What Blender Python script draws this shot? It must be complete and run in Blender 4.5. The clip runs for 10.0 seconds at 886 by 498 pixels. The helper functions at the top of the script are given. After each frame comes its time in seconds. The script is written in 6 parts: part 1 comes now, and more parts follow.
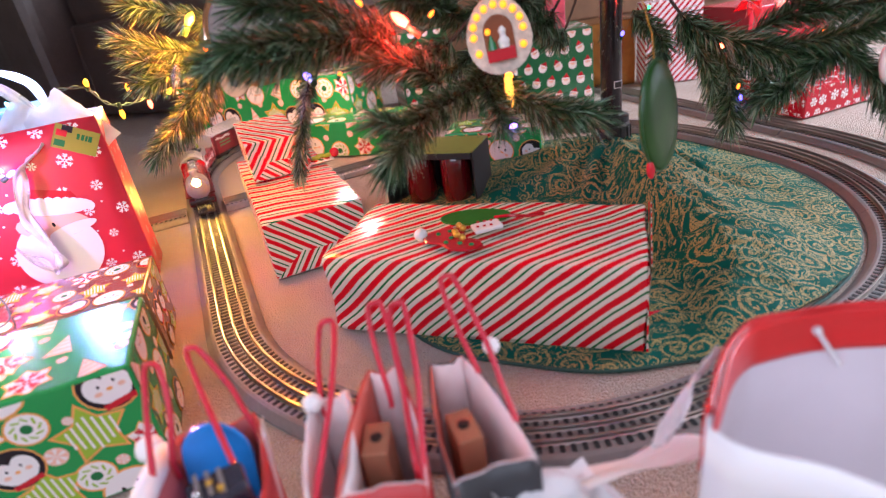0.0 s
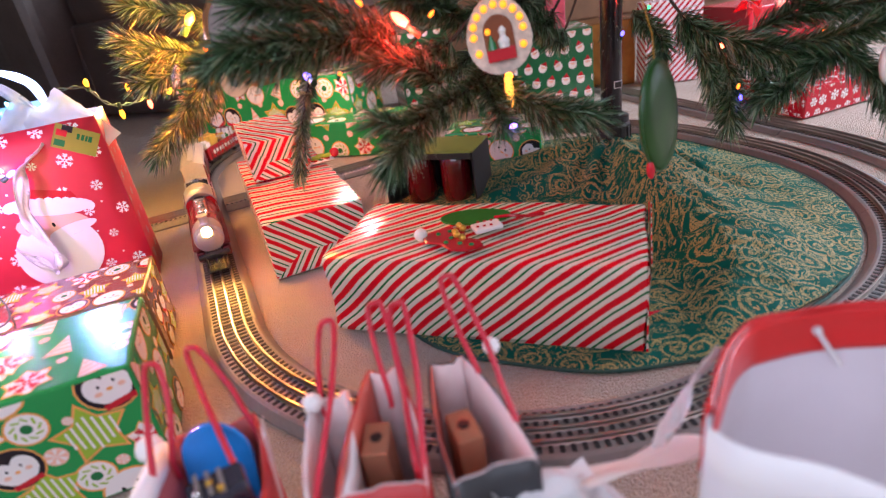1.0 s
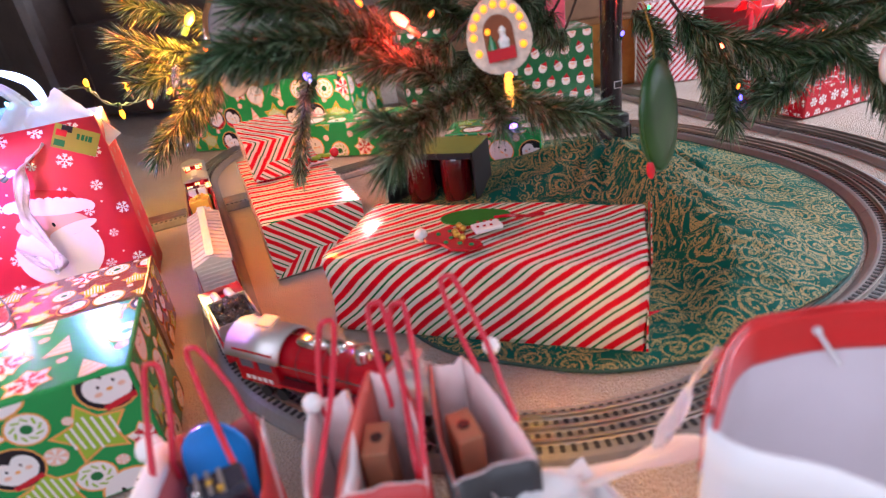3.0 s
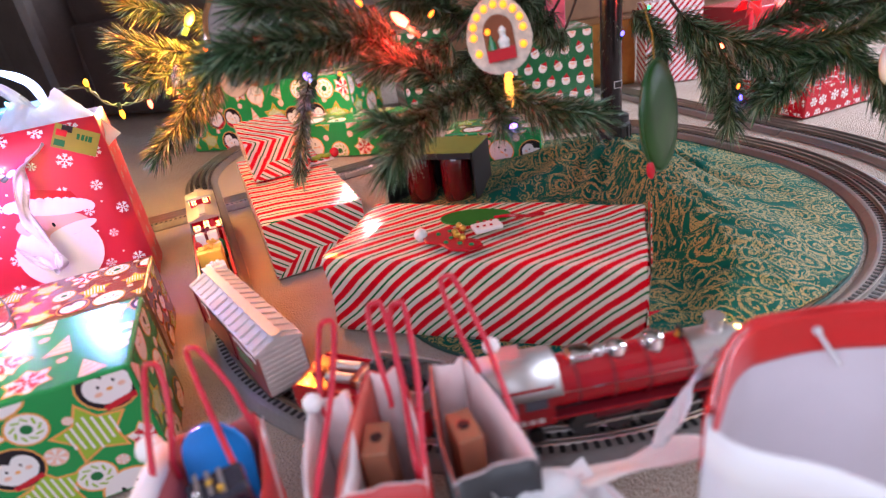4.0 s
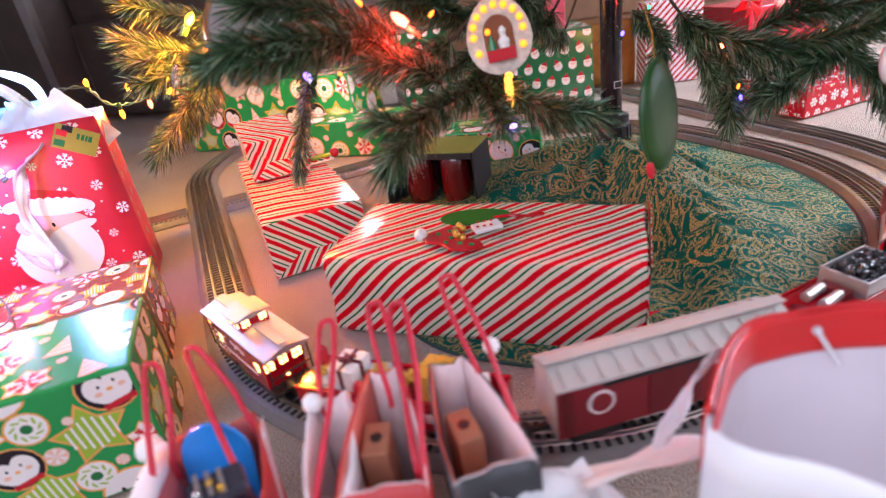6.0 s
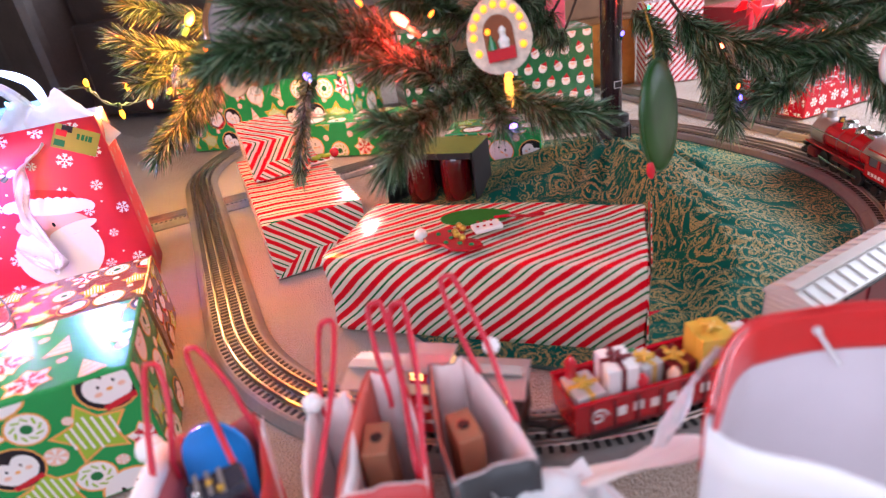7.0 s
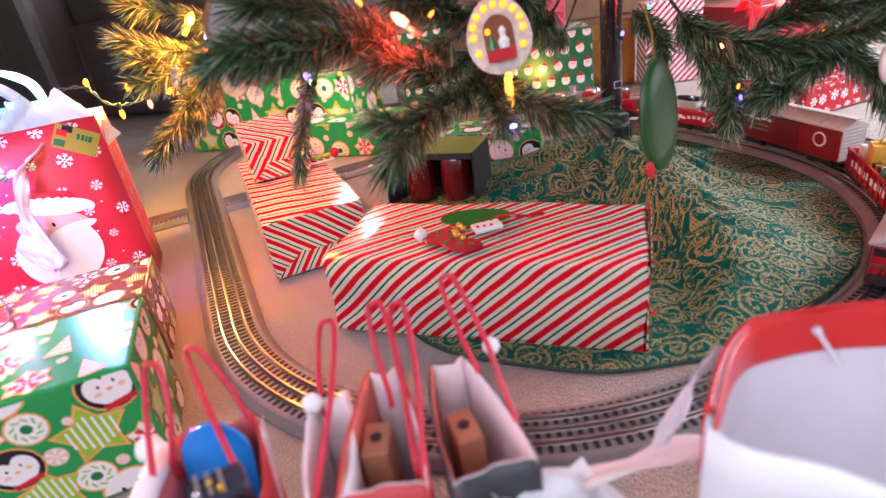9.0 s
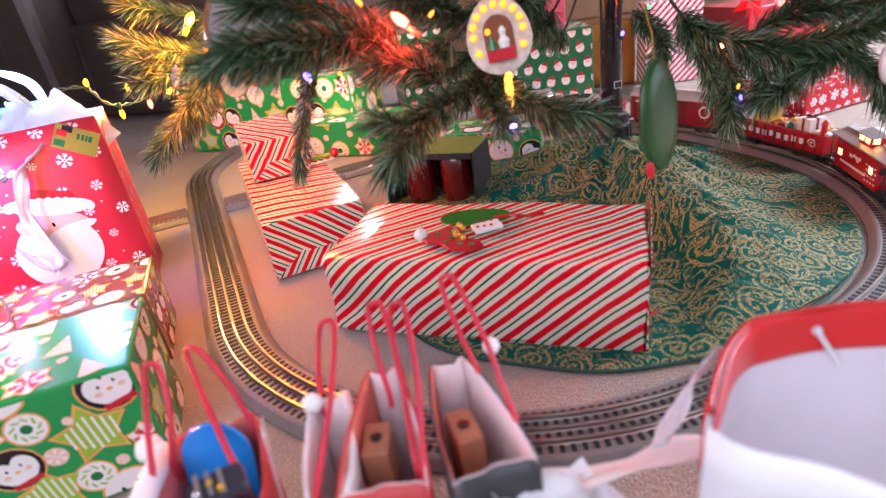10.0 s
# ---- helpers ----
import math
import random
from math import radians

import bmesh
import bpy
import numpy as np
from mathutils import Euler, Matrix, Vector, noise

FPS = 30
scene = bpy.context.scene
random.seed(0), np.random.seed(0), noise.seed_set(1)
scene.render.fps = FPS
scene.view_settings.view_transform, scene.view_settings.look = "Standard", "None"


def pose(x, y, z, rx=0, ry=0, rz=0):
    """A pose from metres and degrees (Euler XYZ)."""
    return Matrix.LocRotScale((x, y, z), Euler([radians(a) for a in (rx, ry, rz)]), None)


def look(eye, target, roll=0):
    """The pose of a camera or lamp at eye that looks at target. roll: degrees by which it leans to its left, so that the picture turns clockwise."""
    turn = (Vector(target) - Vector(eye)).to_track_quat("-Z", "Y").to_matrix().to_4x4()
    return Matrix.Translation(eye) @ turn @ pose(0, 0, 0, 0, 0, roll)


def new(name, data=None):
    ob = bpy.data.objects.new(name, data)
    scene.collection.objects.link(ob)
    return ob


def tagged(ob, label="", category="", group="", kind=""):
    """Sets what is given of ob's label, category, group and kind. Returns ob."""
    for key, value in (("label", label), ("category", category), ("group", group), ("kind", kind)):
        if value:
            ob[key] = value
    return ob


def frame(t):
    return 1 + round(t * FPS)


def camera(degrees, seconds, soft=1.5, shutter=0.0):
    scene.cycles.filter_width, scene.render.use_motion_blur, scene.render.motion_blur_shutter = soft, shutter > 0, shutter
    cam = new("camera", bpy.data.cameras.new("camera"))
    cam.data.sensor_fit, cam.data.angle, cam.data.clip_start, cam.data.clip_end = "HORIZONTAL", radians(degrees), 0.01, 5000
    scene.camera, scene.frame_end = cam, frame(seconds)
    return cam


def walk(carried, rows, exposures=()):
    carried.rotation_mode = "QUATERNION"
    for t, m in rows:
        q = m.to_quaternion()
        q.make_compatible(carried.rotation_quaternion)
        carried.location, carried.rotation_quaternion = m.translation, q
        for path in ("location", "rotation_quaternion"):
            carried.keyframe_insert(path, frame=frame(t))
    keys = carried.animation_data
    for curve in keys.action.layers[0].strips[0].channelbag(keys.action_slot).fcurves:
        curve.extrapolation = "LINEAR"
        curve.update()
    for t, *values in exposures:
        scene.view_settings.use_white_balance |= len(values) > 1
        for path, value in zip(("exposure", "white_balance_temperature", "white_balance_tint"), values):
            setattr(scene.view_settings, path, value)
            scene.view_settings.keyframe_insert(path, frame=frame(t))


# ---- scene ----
# ---------------------------------------------------------------- camera
cam = camera(77.1, 10.0, soft=1.3, shutter=0.5)
EYE = (0.0, 0.0, 0.4164)
VIEW = look(EYE, (0.0, math.cos(0.46), 0.4164 - math.sin(0.46)), -8.87)
# the clip's own camera opens up a little once the headlamp has passed
EXPOSURES = [(t, e, 6000, 20) for t, e in ((0.0, 0.92), (1.0, 0.73), (2.0, 0.67), (2.5, 0.74), (4.0, 0.90), (5.0, 0.92), (7.5, 1.12), (10.0, 1.13))]
walk(cam, [(0.0, VIEW), (10.0, VIEW)], EXPOSURES)
cam.data.dof.use_dof = True
cam.data.dof.focus_distance = 0.92
cam.data.dof.aperture_fstop = 4.0

# ---------------------------------------------------------------- light
world = bpy.data.worlds.new("world")
scene.world = world
world.use_nodes = True
bg = world.node_tree.nodes["Background"]
sky = world.node_tree.nodes.new("ShaderNodeTexSky")
sky.sky_type, sky.sun_disc, sky.sun_elevation, sky.sun_rotation = "NISHITA", False, radians(30), radians(100)
world.node_tree.links.new(sky.outputs["Color"], bg.inputs["Color"])
bg.inputs["Strength"].default_value = 0.10


def area_lamp(name, m, sx, sy, power, color):
    d = bpy.data.lights.new(name, "AREA")
    d.shape, d.size, d.size_y, d.energy, d.color = "RECTANGLE", sx, sy, power, color
    ob = new(name, d)
    ob.matrix_world = m
    return ob


def bulb_lamp(name, p, power, color, radius=0.006):
    d = bpy.data.lights.new(name, "POINT")
    d.energy, d.color, d.shadow_soft_size = power, color, radius
    ob = new(name, d)
    ob.location = p
    return ob


# window daylight from beyond the tree's far side; added fill behind the camera
area_lamp("window_daylight", look((2.44, 1.2, 1.10), (0.5, 0.9, 0.0)), 1.5, 1.2, 70, (0.86, 0.93, 1.0))
area_lamp("rear_fill_light", look((-0.40, -0.54, 0.95), (-0.10, 0.30, 0.08)), 1.3, 0.9, 7.2, (0.90, 0.94, 1.0))

# ---------------------------------------------------------------- materials
MATS = {}


def rgb(c):
    return (c[0], c[1], c[2], 1.0)


def base_mat(name):
    m = bpy.data.materials.new(name)
    m.use_nodes = True
    nt = m.node_tree
    return m, nt, nt.nodes["Principled BSDF"]


def node(nt, kind, **kw):
    n = nt.nodes.new(kind)
    for k, v in kw.items():
        n.inputs[k].default_value = v
    return n


def noise_node(nt, scale, detail=4.0, rough=0.55, coord="Object"):
    tc = nt.nodes.new("ShaderNodeTexCoord")
    n = node(nt, "ShaderNodeTexNoise", Scale=scale, Detail=detail, Roughness=rough)
    nt.links.new(tc.outputs[coord], n.inputs["Vector"])
    return n


def ramp(nt, fac, stops, mode="LINEAR"):
    r = nt.nodes.new("ShaderNodeValToRGB")
    r.color_ramp.interpolation = mode
    e = r.color_ramp.elements
    while len(e) < len(stops):
        e.new(0.5)
    for el, (p, c) in zip(e, stops):
        el.position, el.color = p, rgb(c)
    nt.links.new(fac, r.inputs["Fac"])
    return r


def bump(nt, bsdf, height, strength, dist):
    b = node(nt, "ShaderNodeBump", Strength=strength, Distance=dist)
    nt.links.new(height, b.inputs["Height"])
    nt.links.new(b.outputs["Normal"], bsdf.inputs["Normal"])


def mat(name, c, rough=0.5, metal=0.0, var=0.12, scale=40.0, bump_s=0.0, bump_d=0.001, coat=0.0, emit=None, power=0.0, trans=0.0, sheen=0.0):
    """A plain surface with two scales of mottling and a fine relief."""
    if name in MATS:
        return MATS[name]
    m, nt, b = base_mat(name)
    n1, n2 = noise_node(nt, scale), noise_node(nt, scale * 0.13, 2.0)
    mix = node(nt, "ShaderNodeMath")
    mix.operation = "ADD"
    nt.links.new(n1.outputs["Fac"], mix.inputs[0])
    nt.links.new(n2.outputs["Fac"], mix.inputs[1])
    half = node(nt, "ShaderNodeMath")
    half.operation = "MULTIPLY"
    half.inputs[1].default_value = 0.5
    nt.links.new(mix.outputs[0], half.inputs[0])
    lo, hi = [x * (1 - var) for x in c], [min(1, x * (1 + var)) for x in c]
    r = ramp(nt, half.outputs[0], [(0.3, lo), (0.7, hi)])
    nt.links.new(r.outputs["Color"], b.inputs["Base Color"])
    b.inputs["Roughness"].default_value = rough
    b.inputs["Metallic"].default_value = metal
    b.inputs["Coat Weight"].default_value = coat
    b.inputs["Coat Roughness"].default_value = 0.12
    b.inputs["Transmission Weight"].default_value = trans
    b.inputs["Sheen Weight"].default_value = sheen
    if bump_s:
        bump(nt, b, n1.outputs["Fac"], bump_s, bump_d)
    if emit:
        b.inputs["Emission Color"].default_value = rgb(emit)
        b.inputs["Emission Strength"].default_value = power
    MATS[name] = m
    return m


def stripe_mat(name, axis, stops, wobble=0.05, rough=0.20):
    """Wrapping paper with printed stripes. axis: stripes per metre along x, y, z."""
    m, nt, b = base_mat(name)
    tc = nt.nodes.new("ShaderNodeTexCoord")
    n = node(nt, "ShaderNodeTexNoise", Scale=9.0, Detail=2.0)
    nt.links.new(tc.outputs["Object"], n.inputs["Vector"])
    dot = nt.nodes.new("ShaderNodeVectorMath")
    dot.operation = "DOT_PRODUCT"
    dot.inputs[1].default_value = axis
    nt.links.new(tc.outputs["Object"], dot.inputs[0])
    mul = nt.nodes.new("ShaderNodeMath")
    mul.operation = "MULTIPLY_ADD"
    mul.inputs[1].default_value = wobble * 8
    nt.links.new(n.outputs["Fac"], mul.inputs[0])
    nt.links.new(dot.outputs["Value"], mul.inputs[2])
    fr = nt.nodes.new("ShaderNodeMath")
    fr.operation = "FRACT"
    nt.links.new(mul.outputs[0], fr.inputs[0])
    r = ramp(nt, fr.outputs[0], stops, "CONSTANT")
    nt.links.new(r.outputs["Color"], b.inputs["Base Color"])
    b.inputs["Roughness"].default_value = rough
    b.inputs["Specular IOR Level"].default_value = 0.42
    w = node(nt, "ShaderNodeTexNoise", Scale=22.0, Detail=3.0, Distortion=1.0)
    nt.links.new(tc.outputs["Object"], w.inputs["Vector"])
    bump(nt, b, w.outputs["Fac"], 0.25, 0.004)
    return m


RED, WHITE, GREEN = (0.56, 0.004, 0.012), (0.60, 0.55, 0.46), (0.007, 0.115, 0.035)
STRIPES = [(0.0, RED), (0.39, WHITE), (0.60, GREEN), (0.73, WHITE)]
M_STRIPE_BIG = stripe_mat("striped_wrap_big", (33, -34, -37), STRIPES)
M_STRIPE_LONG = stripe_mat("striped_wrap_long", (8, 32, -40), STRIPES)
M_STRIPE_FLAP = stripe_mat("striped_wrap_flap", (42, 14, -32), STRIPES)
M_STRIPE_FLAP2 = stripe_mat("striped_wrap_flap_turned", (36, 14, 42), STRIPES)


def carpet_material():
    m, nt, b = base_mat("carpet_pile")
    a, c = noise_node(nt, 420.0, 3.0), noise_node(nt, 5.0, 4.0)
    v = nt.nodes.new("ShaderNodeTexVoronoi")
    v.inputs["Scale"].default_value = 480.0
    tc = nt.nodes.new("ShaderNodeTexCoord")
    nt.links.new(tc.outputs["Object"], v.inputs["Vector"])
    r1 = ramp(nt, a.outputs["Fac"], [(0.3, (0.31, 0.228, 0.168)), (0.7, (0.54, 0.415, 0.322))])
    r2 = ramp(nt, c.outputs["Fac"], [(0.3, (0.80, 0.78, 0.76)), (0.7, (1.0, 1.0, 1.0))])
    mx = nt.nodes.new("ShaderNodeMix")
    mx.data_type, mx.blend_type = "RGBA", "MULTIPLY"
    mx.inputs[0].default_value = 1.0
    nt.links.new(r1.outputs["Color"], mx.inputs[6])
    nt.links.new(r2.outputs["Color"], mx.inputs[7])
    nt.links.new(mx.outputs[2], b.inputs["Base Color"])
    b.inputs["Roughness"].default_value = 0.95
    b.inputs["Sheen Weight"].default_value = 0.3
    bump(nt, b, v.outputs["Distance"], 1.0, 0.0035)
    return m


M_CARPET = carpet_material()
M_WALL = mat("painted_wall", (0.36, 0.33, 0.29), 0.8, var=0.04, scale=12, bump_s=0.1)
M_CEIL = mat("ceiling_paint", (0.55, 0.54, 0.52), 0.85, var=0.03, scale=12)
M_BED = mat("roadbed_grey", (0.165, 0.148, 0.140), 0.55, var=0.16, scale=160, bump_s=0.35, bump_d=0.0006)
M_TIE = mat("tie_black", (0.012, 0.010, 0.010), 0.75, var=0.2, scale=200)
M_RAIL = mat("rail_steel", (0.50, 0.46, 0.42), 0.28, metal=1.0, var=0.1, scale=90)
M_REDPLASTIC = mat("red_gloss_plastic", (0.38, 0.004, 0.012), 0.22, var=0.08, scale=60, coat=0.5)
M_REDDARK = mat("dark_red_plastic", (0.13, 0.006, 0.012), 0.3, var=0.1, scale=60)
M_SILVER = mat("silver_paint", (0.54, 0.52, 0.51), 0.45, metal=0.85, var=0.06, scale=120)
M_CHROME = mat("chrome", (0.75, 0.75, 0.76), 0.10, metal=1.0, var=0.03)
M_GOLD = mat("gold_paint", (0.62, 0.36, 0.06), 0.3, metal=0.9, var=0.1)
M_BLACK = mat("black_plastic", (0.012, 0.012, 0.013), 0.4, var=0.2, scale=90)
M_WHITE = mat("white_plastic", (0.75, 0.74, 0.73), 0.4, var=0.04)
M_ROOF = mat("grey_roof_plastic", (0.46, 0.43, 0.40), 0.45, var=0.08, scale=80)
M_COAL = mat("coal", (0.02, 0.02, 0.022), 0.25, var=0.5, scale=300)


# ---------------------------------------------------------------- mesh helpers
def link_mesh(name, bm, material, parent=None, label="", smooth=False):
    me = bpy.data.meshes.new(name)
    bm.to_mesh(me)
    bm.free()
    for mm in material if isinstance(material, (list, tuple)) else [material]:
        me.materials.append(mm)
    if smooth:
        for p in me.polygons:
            p.use_smooth = True
    ob = new(name, me)
    if parent:
        ob.parent = parent
    if label:
        ob["label"] = label
    return ob


def part(name, bm, material, parent, label="", smooth=False):
    return link_mesh(name, bm, material, parent, label, smooth)


def raw_part(name, verts, faces, material, parent=None, label="", smooth=False, index=None):
    me = bpy.data.meshes.new(name)
    me.from_pydata([tuple(v) for v in verts], [], [tuple(f) for f in faces])
    for mm in material if isinstance(material, (list, tuple)) else [material]:
        me.materials.append(mm)
    if index is not None:
        me.polygons.foreach_set("material_index", index)
    if smooth:
        me.polygons.foreach_set("use_smooth", [True] * len(me.polygons))
    me.update()
    ob = new(name, me)
    if parent:
        ob.parent = parent
    if label:
        ob["label"] = label
    return ob


def empty(name, m=None, label="", category="", group=""):
    e = new(name)
    e.empty_display_size = 0.02
    if m is not None:
        e.matrix_world = m
    return tagged(e, label, category, group)


def box_bm(sx, sy, sz, m=None, bevel=0.0, seg=2, cuts=0, bm=None):
    """A box centred on m; more can be added to one bmesh."""
    b = bmesh.new()
    bmesh.ops.create_cube(b, size=1.0, matrix=Matrix.Diagonal((sx, sy, sz, 1)))
    if bevel:
        bmesh.ops.bevel(b, geom=b.edges[:], offset=bevel, segments=seg, affect="EDGES", profile=0.6)
    if cuts:
        bmesh.ops.subdivide_edges(b, edges=b.edges[:], cuts=cuts, use_grid_fill=True)
    if m is not None:
        b.transform(m)
    return merge(bm, b)


def merge(bm, b):
    if bm is None:
        return b
    me = bpy.data.meshes.new("tmp")
    b.to_mesh(me)
    bm.from_mesh(me)
    b.free()
    bpy.data.meshes.remove(me)
    return bm


def cyl_bm(r1, r2, h, m=None, seg=20, bm=None, bevel=0.0):
    """A (tapered) cylinder along z, centred on m."""
    b = bmesh.new()
    bmesh.ops.create_cone(b, cap_ends=True, segments=seg, radius1=r1, radius2=r2, depth=h)
    if bevel:
        es = [e for e in b.edges if abs(e.verts[0].co.z - e.verts[1].co.z) < 1e-6]
        bmesh.ops.bevel(b, geom=es, offset=bevel, segments=2, affect="EDGES")
    if m is not None:
        b.transform(m)
    return merge(bm, b)


def ball_bm(r, m=None, seg=14, bm=None):
    b = bmesh.new()
    bmesh.ops.create_uvsphere(b, u_segments=seg, v_segments=max(6, seg // 2 + 2), radius=r)
    if m is not None:
        b.transform(m)
    return merge(bm, b)


def lathe_bm(profile, seg=24, m=None, bm=None):
    """profile: (radius, z) pairs, bottom to top."""
    b = bmesh.new()
    rings = []
    for r, z in profile:
        rings.append([b.verts.new((max(r, 1e-5) * math.cos(2 * math.pi * k / seg), max(r, 1e-5) * math.sin(2 * math.pi * k / seg), z)) for k in range(seg)])
    for a, c in zip(rings, rings[1:]):
        for k in range(seg):
            b.faces.new((a[k], a[(k + 1) % seg], c[(k + 1) % seg], c[k]))
    b.faces.new(rings[0][::-1])
    b.faces.new(rings[-1])
    if m is not None:
        b.transform(m)
    return merge(bm, b)


def tube_bm(points, r, seg=8, bm=None, flat=1.0):
    """A round cord along points; flat < 1 squeezes it."""
    b = bmesh.new()
    pts = [Vector(p) for p in points]
    rings = []
    up = Vector((0.13, 0.21, 1.0)).normalized()
    for i, p in enumerate(pts):
        d = (pts[min(i + 1, len(pts) - 1)] - pts[max(i - 1, 0)]).normalized()
        x = d.cross(up)
        if x.length < 1e-4:
            x = d.cross(Vector((1, 0, 0)))
        x.normalize()
        y = x.cross(d)
        rr = r[i] if isinstance(r, (list, tuple)) else r
        rings.append([b.verts.new(p + x * rr * math.cos(2 * math.pi * k / seg) + y * rr * flat * math.sin(2 * math.pi * k / seg)) for k in range(seg)])
    for a, c in zip(rings, rings[1:]):
        for k in range(seg):
            b.faces.new((a[k], c[k], c[(k + 1) % seg], a[(k + 1) % seg]))
    b.faces.new(rings[0])
    b.faces.new(rings[-1][::-1])
    return merge(bm, b)


def smooth_path(ctrl, n=8):
    """Catmull-Rom through the control points."""
    c = [Vector(p) for p in ctrl]
    c = [c[0] * 2 - c[1]] + c + [c[-1] * 2 - c[-2]]
    out = []
    for i in range(1, len(c) - 2):
        for k in range(n):
            t = k / n
            a, b, d, e = c[i - 1], c[i], c[i + 1], c[i + 2]
            out.append(0.5 * ((2 * b) + (d - a) * t + (2 * a - 5 * b + 4 * d - e) * t * t + (3 * b - a - 3 * d + e) * t ** 3))
    out.append(c[-2])
    return out
# ---------------------------------------------------------------- room
def room():
    bm = bmesh.new()
    bmesh.ops.create_grid(bm, x_segments=60, y_segments=60, size=1.0, matrix=Matrix.Diagonal((3.4, 3.2, 1, 1)))
    bm.transform(pose(-0.6, 1.1, 0))
    for v in bm.verts:
        v.co.z = 0.0012 * noise.noise(v.co * 6.0)
    tagged(link_mesh("floor", bm, M_CARPET, smooth=True), "beige cut-pile carpet floor", "floor", kind="structure")
    x0, x1, y0, y1, h, t = -3.9, 2.55, -0.6, 4.2, 2.45, 0.12

    def wall(name, bits):
        bm = None
        for ax, ay, az, bx, by, bz in bits:
            bm = box_bm(bx - ax, by - ay, bz - az, pose((ax + bx) / 2, (ay + by) / 2, (az + bz) / 2), bm=bm)
        tagged(link_mesh(name, bm, M_WALL), "plain beige painted wall", "wall", kind="structure")
    wall("wall_north", [(x0, y1, 0, x1, y1 + t, h)])
    wall("wall_west", [(x0 - t, y0 - t, 0, x0, y1 + t, h)])
    # unseen south wall, set close in and opened only for the rear fill lamp
    wall("wall_south", [(x0, y0 - t, 0, -1.05, y0, h), (0.25, y0 - t, 0, x1, y0, h), (-1.05, y0 - t, 0, 0.25, y0, 0.50), (-1.05, y0 - t, 1.40, 0.25, y0, h)])
    wall("wall_east", [(x1, y0 - t, 0, x1 + t, 0.35, h), (x1, 2.05, 0, x1 + t, y1 + t, h), (x1, 0.35, 0, x1 + t, 2.05, 0.5), (x1, 0.35, 2.0, x1 + t, 2.05, h)])
    tagged(link_mesh("ceiling", box_bm(x1 - x0 + 2 * t, y1 - y0 + 2 * t, 0.1, pose((x0 + x1) / 2, (y0 + y1) / 2, h + 0.05)), M_CEIL), "white painted ceiling", "ceiling", kind="structure")


# ---------------------------------------------------------------- railway
# the layout has a frame of its own: origin at the centre of the first curve
LAYOUT = pose(0.1151, 0.8469, 0, 0, 0, math.degrees(0.3731))
R, S1, S2, V0 = 0.457, 0.1407, 0.115, 0.765
RAIL_Z = 0.0195
Q = math.pi / 2
END = S2 + R + R * math.pi + S1 + S2 + R * Q


def main_line(s):
    """Place and heading on the layout, s metres past the crossing (negative: before it)."""
    top = S2 + R
    if s < top - V0 - R * math.pi:
        return R + 0.0, V0 + (s - (top - V0 - R * math.pi)) * 1.0, Q
    if s < top - V0:
        th = (top - V0 - s) / R
        return -R * math.cos(th), V0 + R * math.sin(th), -Q - th + (2 * math.pi if th > Q else 0)
    if s < top:
        return -R, top - s, -Q
    s -= top
    if s < R * Q:
        th = s / R
        return -R * math.cos(th), -R * math.sin(th), -Q + th
    s -= R * Q
    if s < S1:
        return s, -R, 0.0
    s -= S1
    if s < R * Q:
        th = s / R
        return S1 + R * math.sin(th), -R * math.cos(th), th
    s -= R * Q
    if s < S2:
        return S1 + R, s, Q
    s -= S2
    if s < R * Q:
        th = s / R
        return S1 + R * math.cos(th), S2 + R * math.sin(th), Q + th
    s -= R * Q
    return S1 - s, S2 + R, math.pi


def outer_line(s):
    """The second track beyond the loop: a wide curve, then a straight."""
    r = 0.61
    if s < 0:
        th = s / r
        return 0.73 - r * (1 - math.cos(th)), 0.03 + r * math.sin(th), Q + th
    return 0.73 + 0.093 * s, 0.03 + s, Q - 0.093


def sweep(fn, s0, s1, profile, step=0.012):
    n = max(2, int((s1 - s0) / step) + 1)
    vs, fs = [], []
    k = len(profile)
    for i in range(n + 1):
        u, v, a = fn(s0 + (s1 - s0) * i / n)
        for o, z in profile:
            vs.append((u + o * math.sin(a), v - o * math.cos(a), z))
    for i in range(n):
        for j in range(k):
            a, b = i * k + j, i * k + (j + 1) % k
            fs.append((a, b, b + k, a + k))
    fs += [tuple(range(k))[::-1], tuple(range(n * k, n * k + k))]
    return vs, fs


def ties(fn, s0, s1, gap=0.0100):
    vs, fs = [], []
    s = s0 + gap / 2
    while s < s1:
        u, v, a = fn(s)
        c, d = math.cos(a), math.sin(a)
        for x, y, z in ((-1, -1, 0), (1, -1, 0), (1, 1, 0), (-1, 1, 0), (-1, -1, 1), (1, -1, 1), (1, 1, 1), (-1, 1, 1)):
            x, y = x * 0.0023, y * 0.0265
            vs.append((u + x * c - y * d, v + x * d + y * c, 0.0105 + z * 0.0028))
        b = len(vs) - 8
        fs += [(b + 4, b + 5, b + 6, b + 7), (b, b + 1, b + 5, b + 4), (b + 1, b + 2, b + 6, b + 5), (b + 2, b + 3, b + 7, b + 6), (b + 3, b, b + 4, b + 7)]
        s += gap
    return vs, fs


BED = [(-0.041, 0.0008), (0.041, 0.0008), (0.0405, 0.004), (0.0325, 0.0112), (0.029, 0.0125), (-0.029, 0.0125), (-0.0325, 0.0112), (-0.0405, 0.004)]


def rail_profile(o):
    return [(o - 0.0024, 0.0128), (o + 0.0024, 0.0128), (o + 0.0012, 0.0145), (o + 0.0016, 0.0185), (o + 0.0010, RAIL_Z), (o - 0.0010, RAIL_Z), (o - 0.0016, 0.0185), (o - 0.0012, 0.0145)]


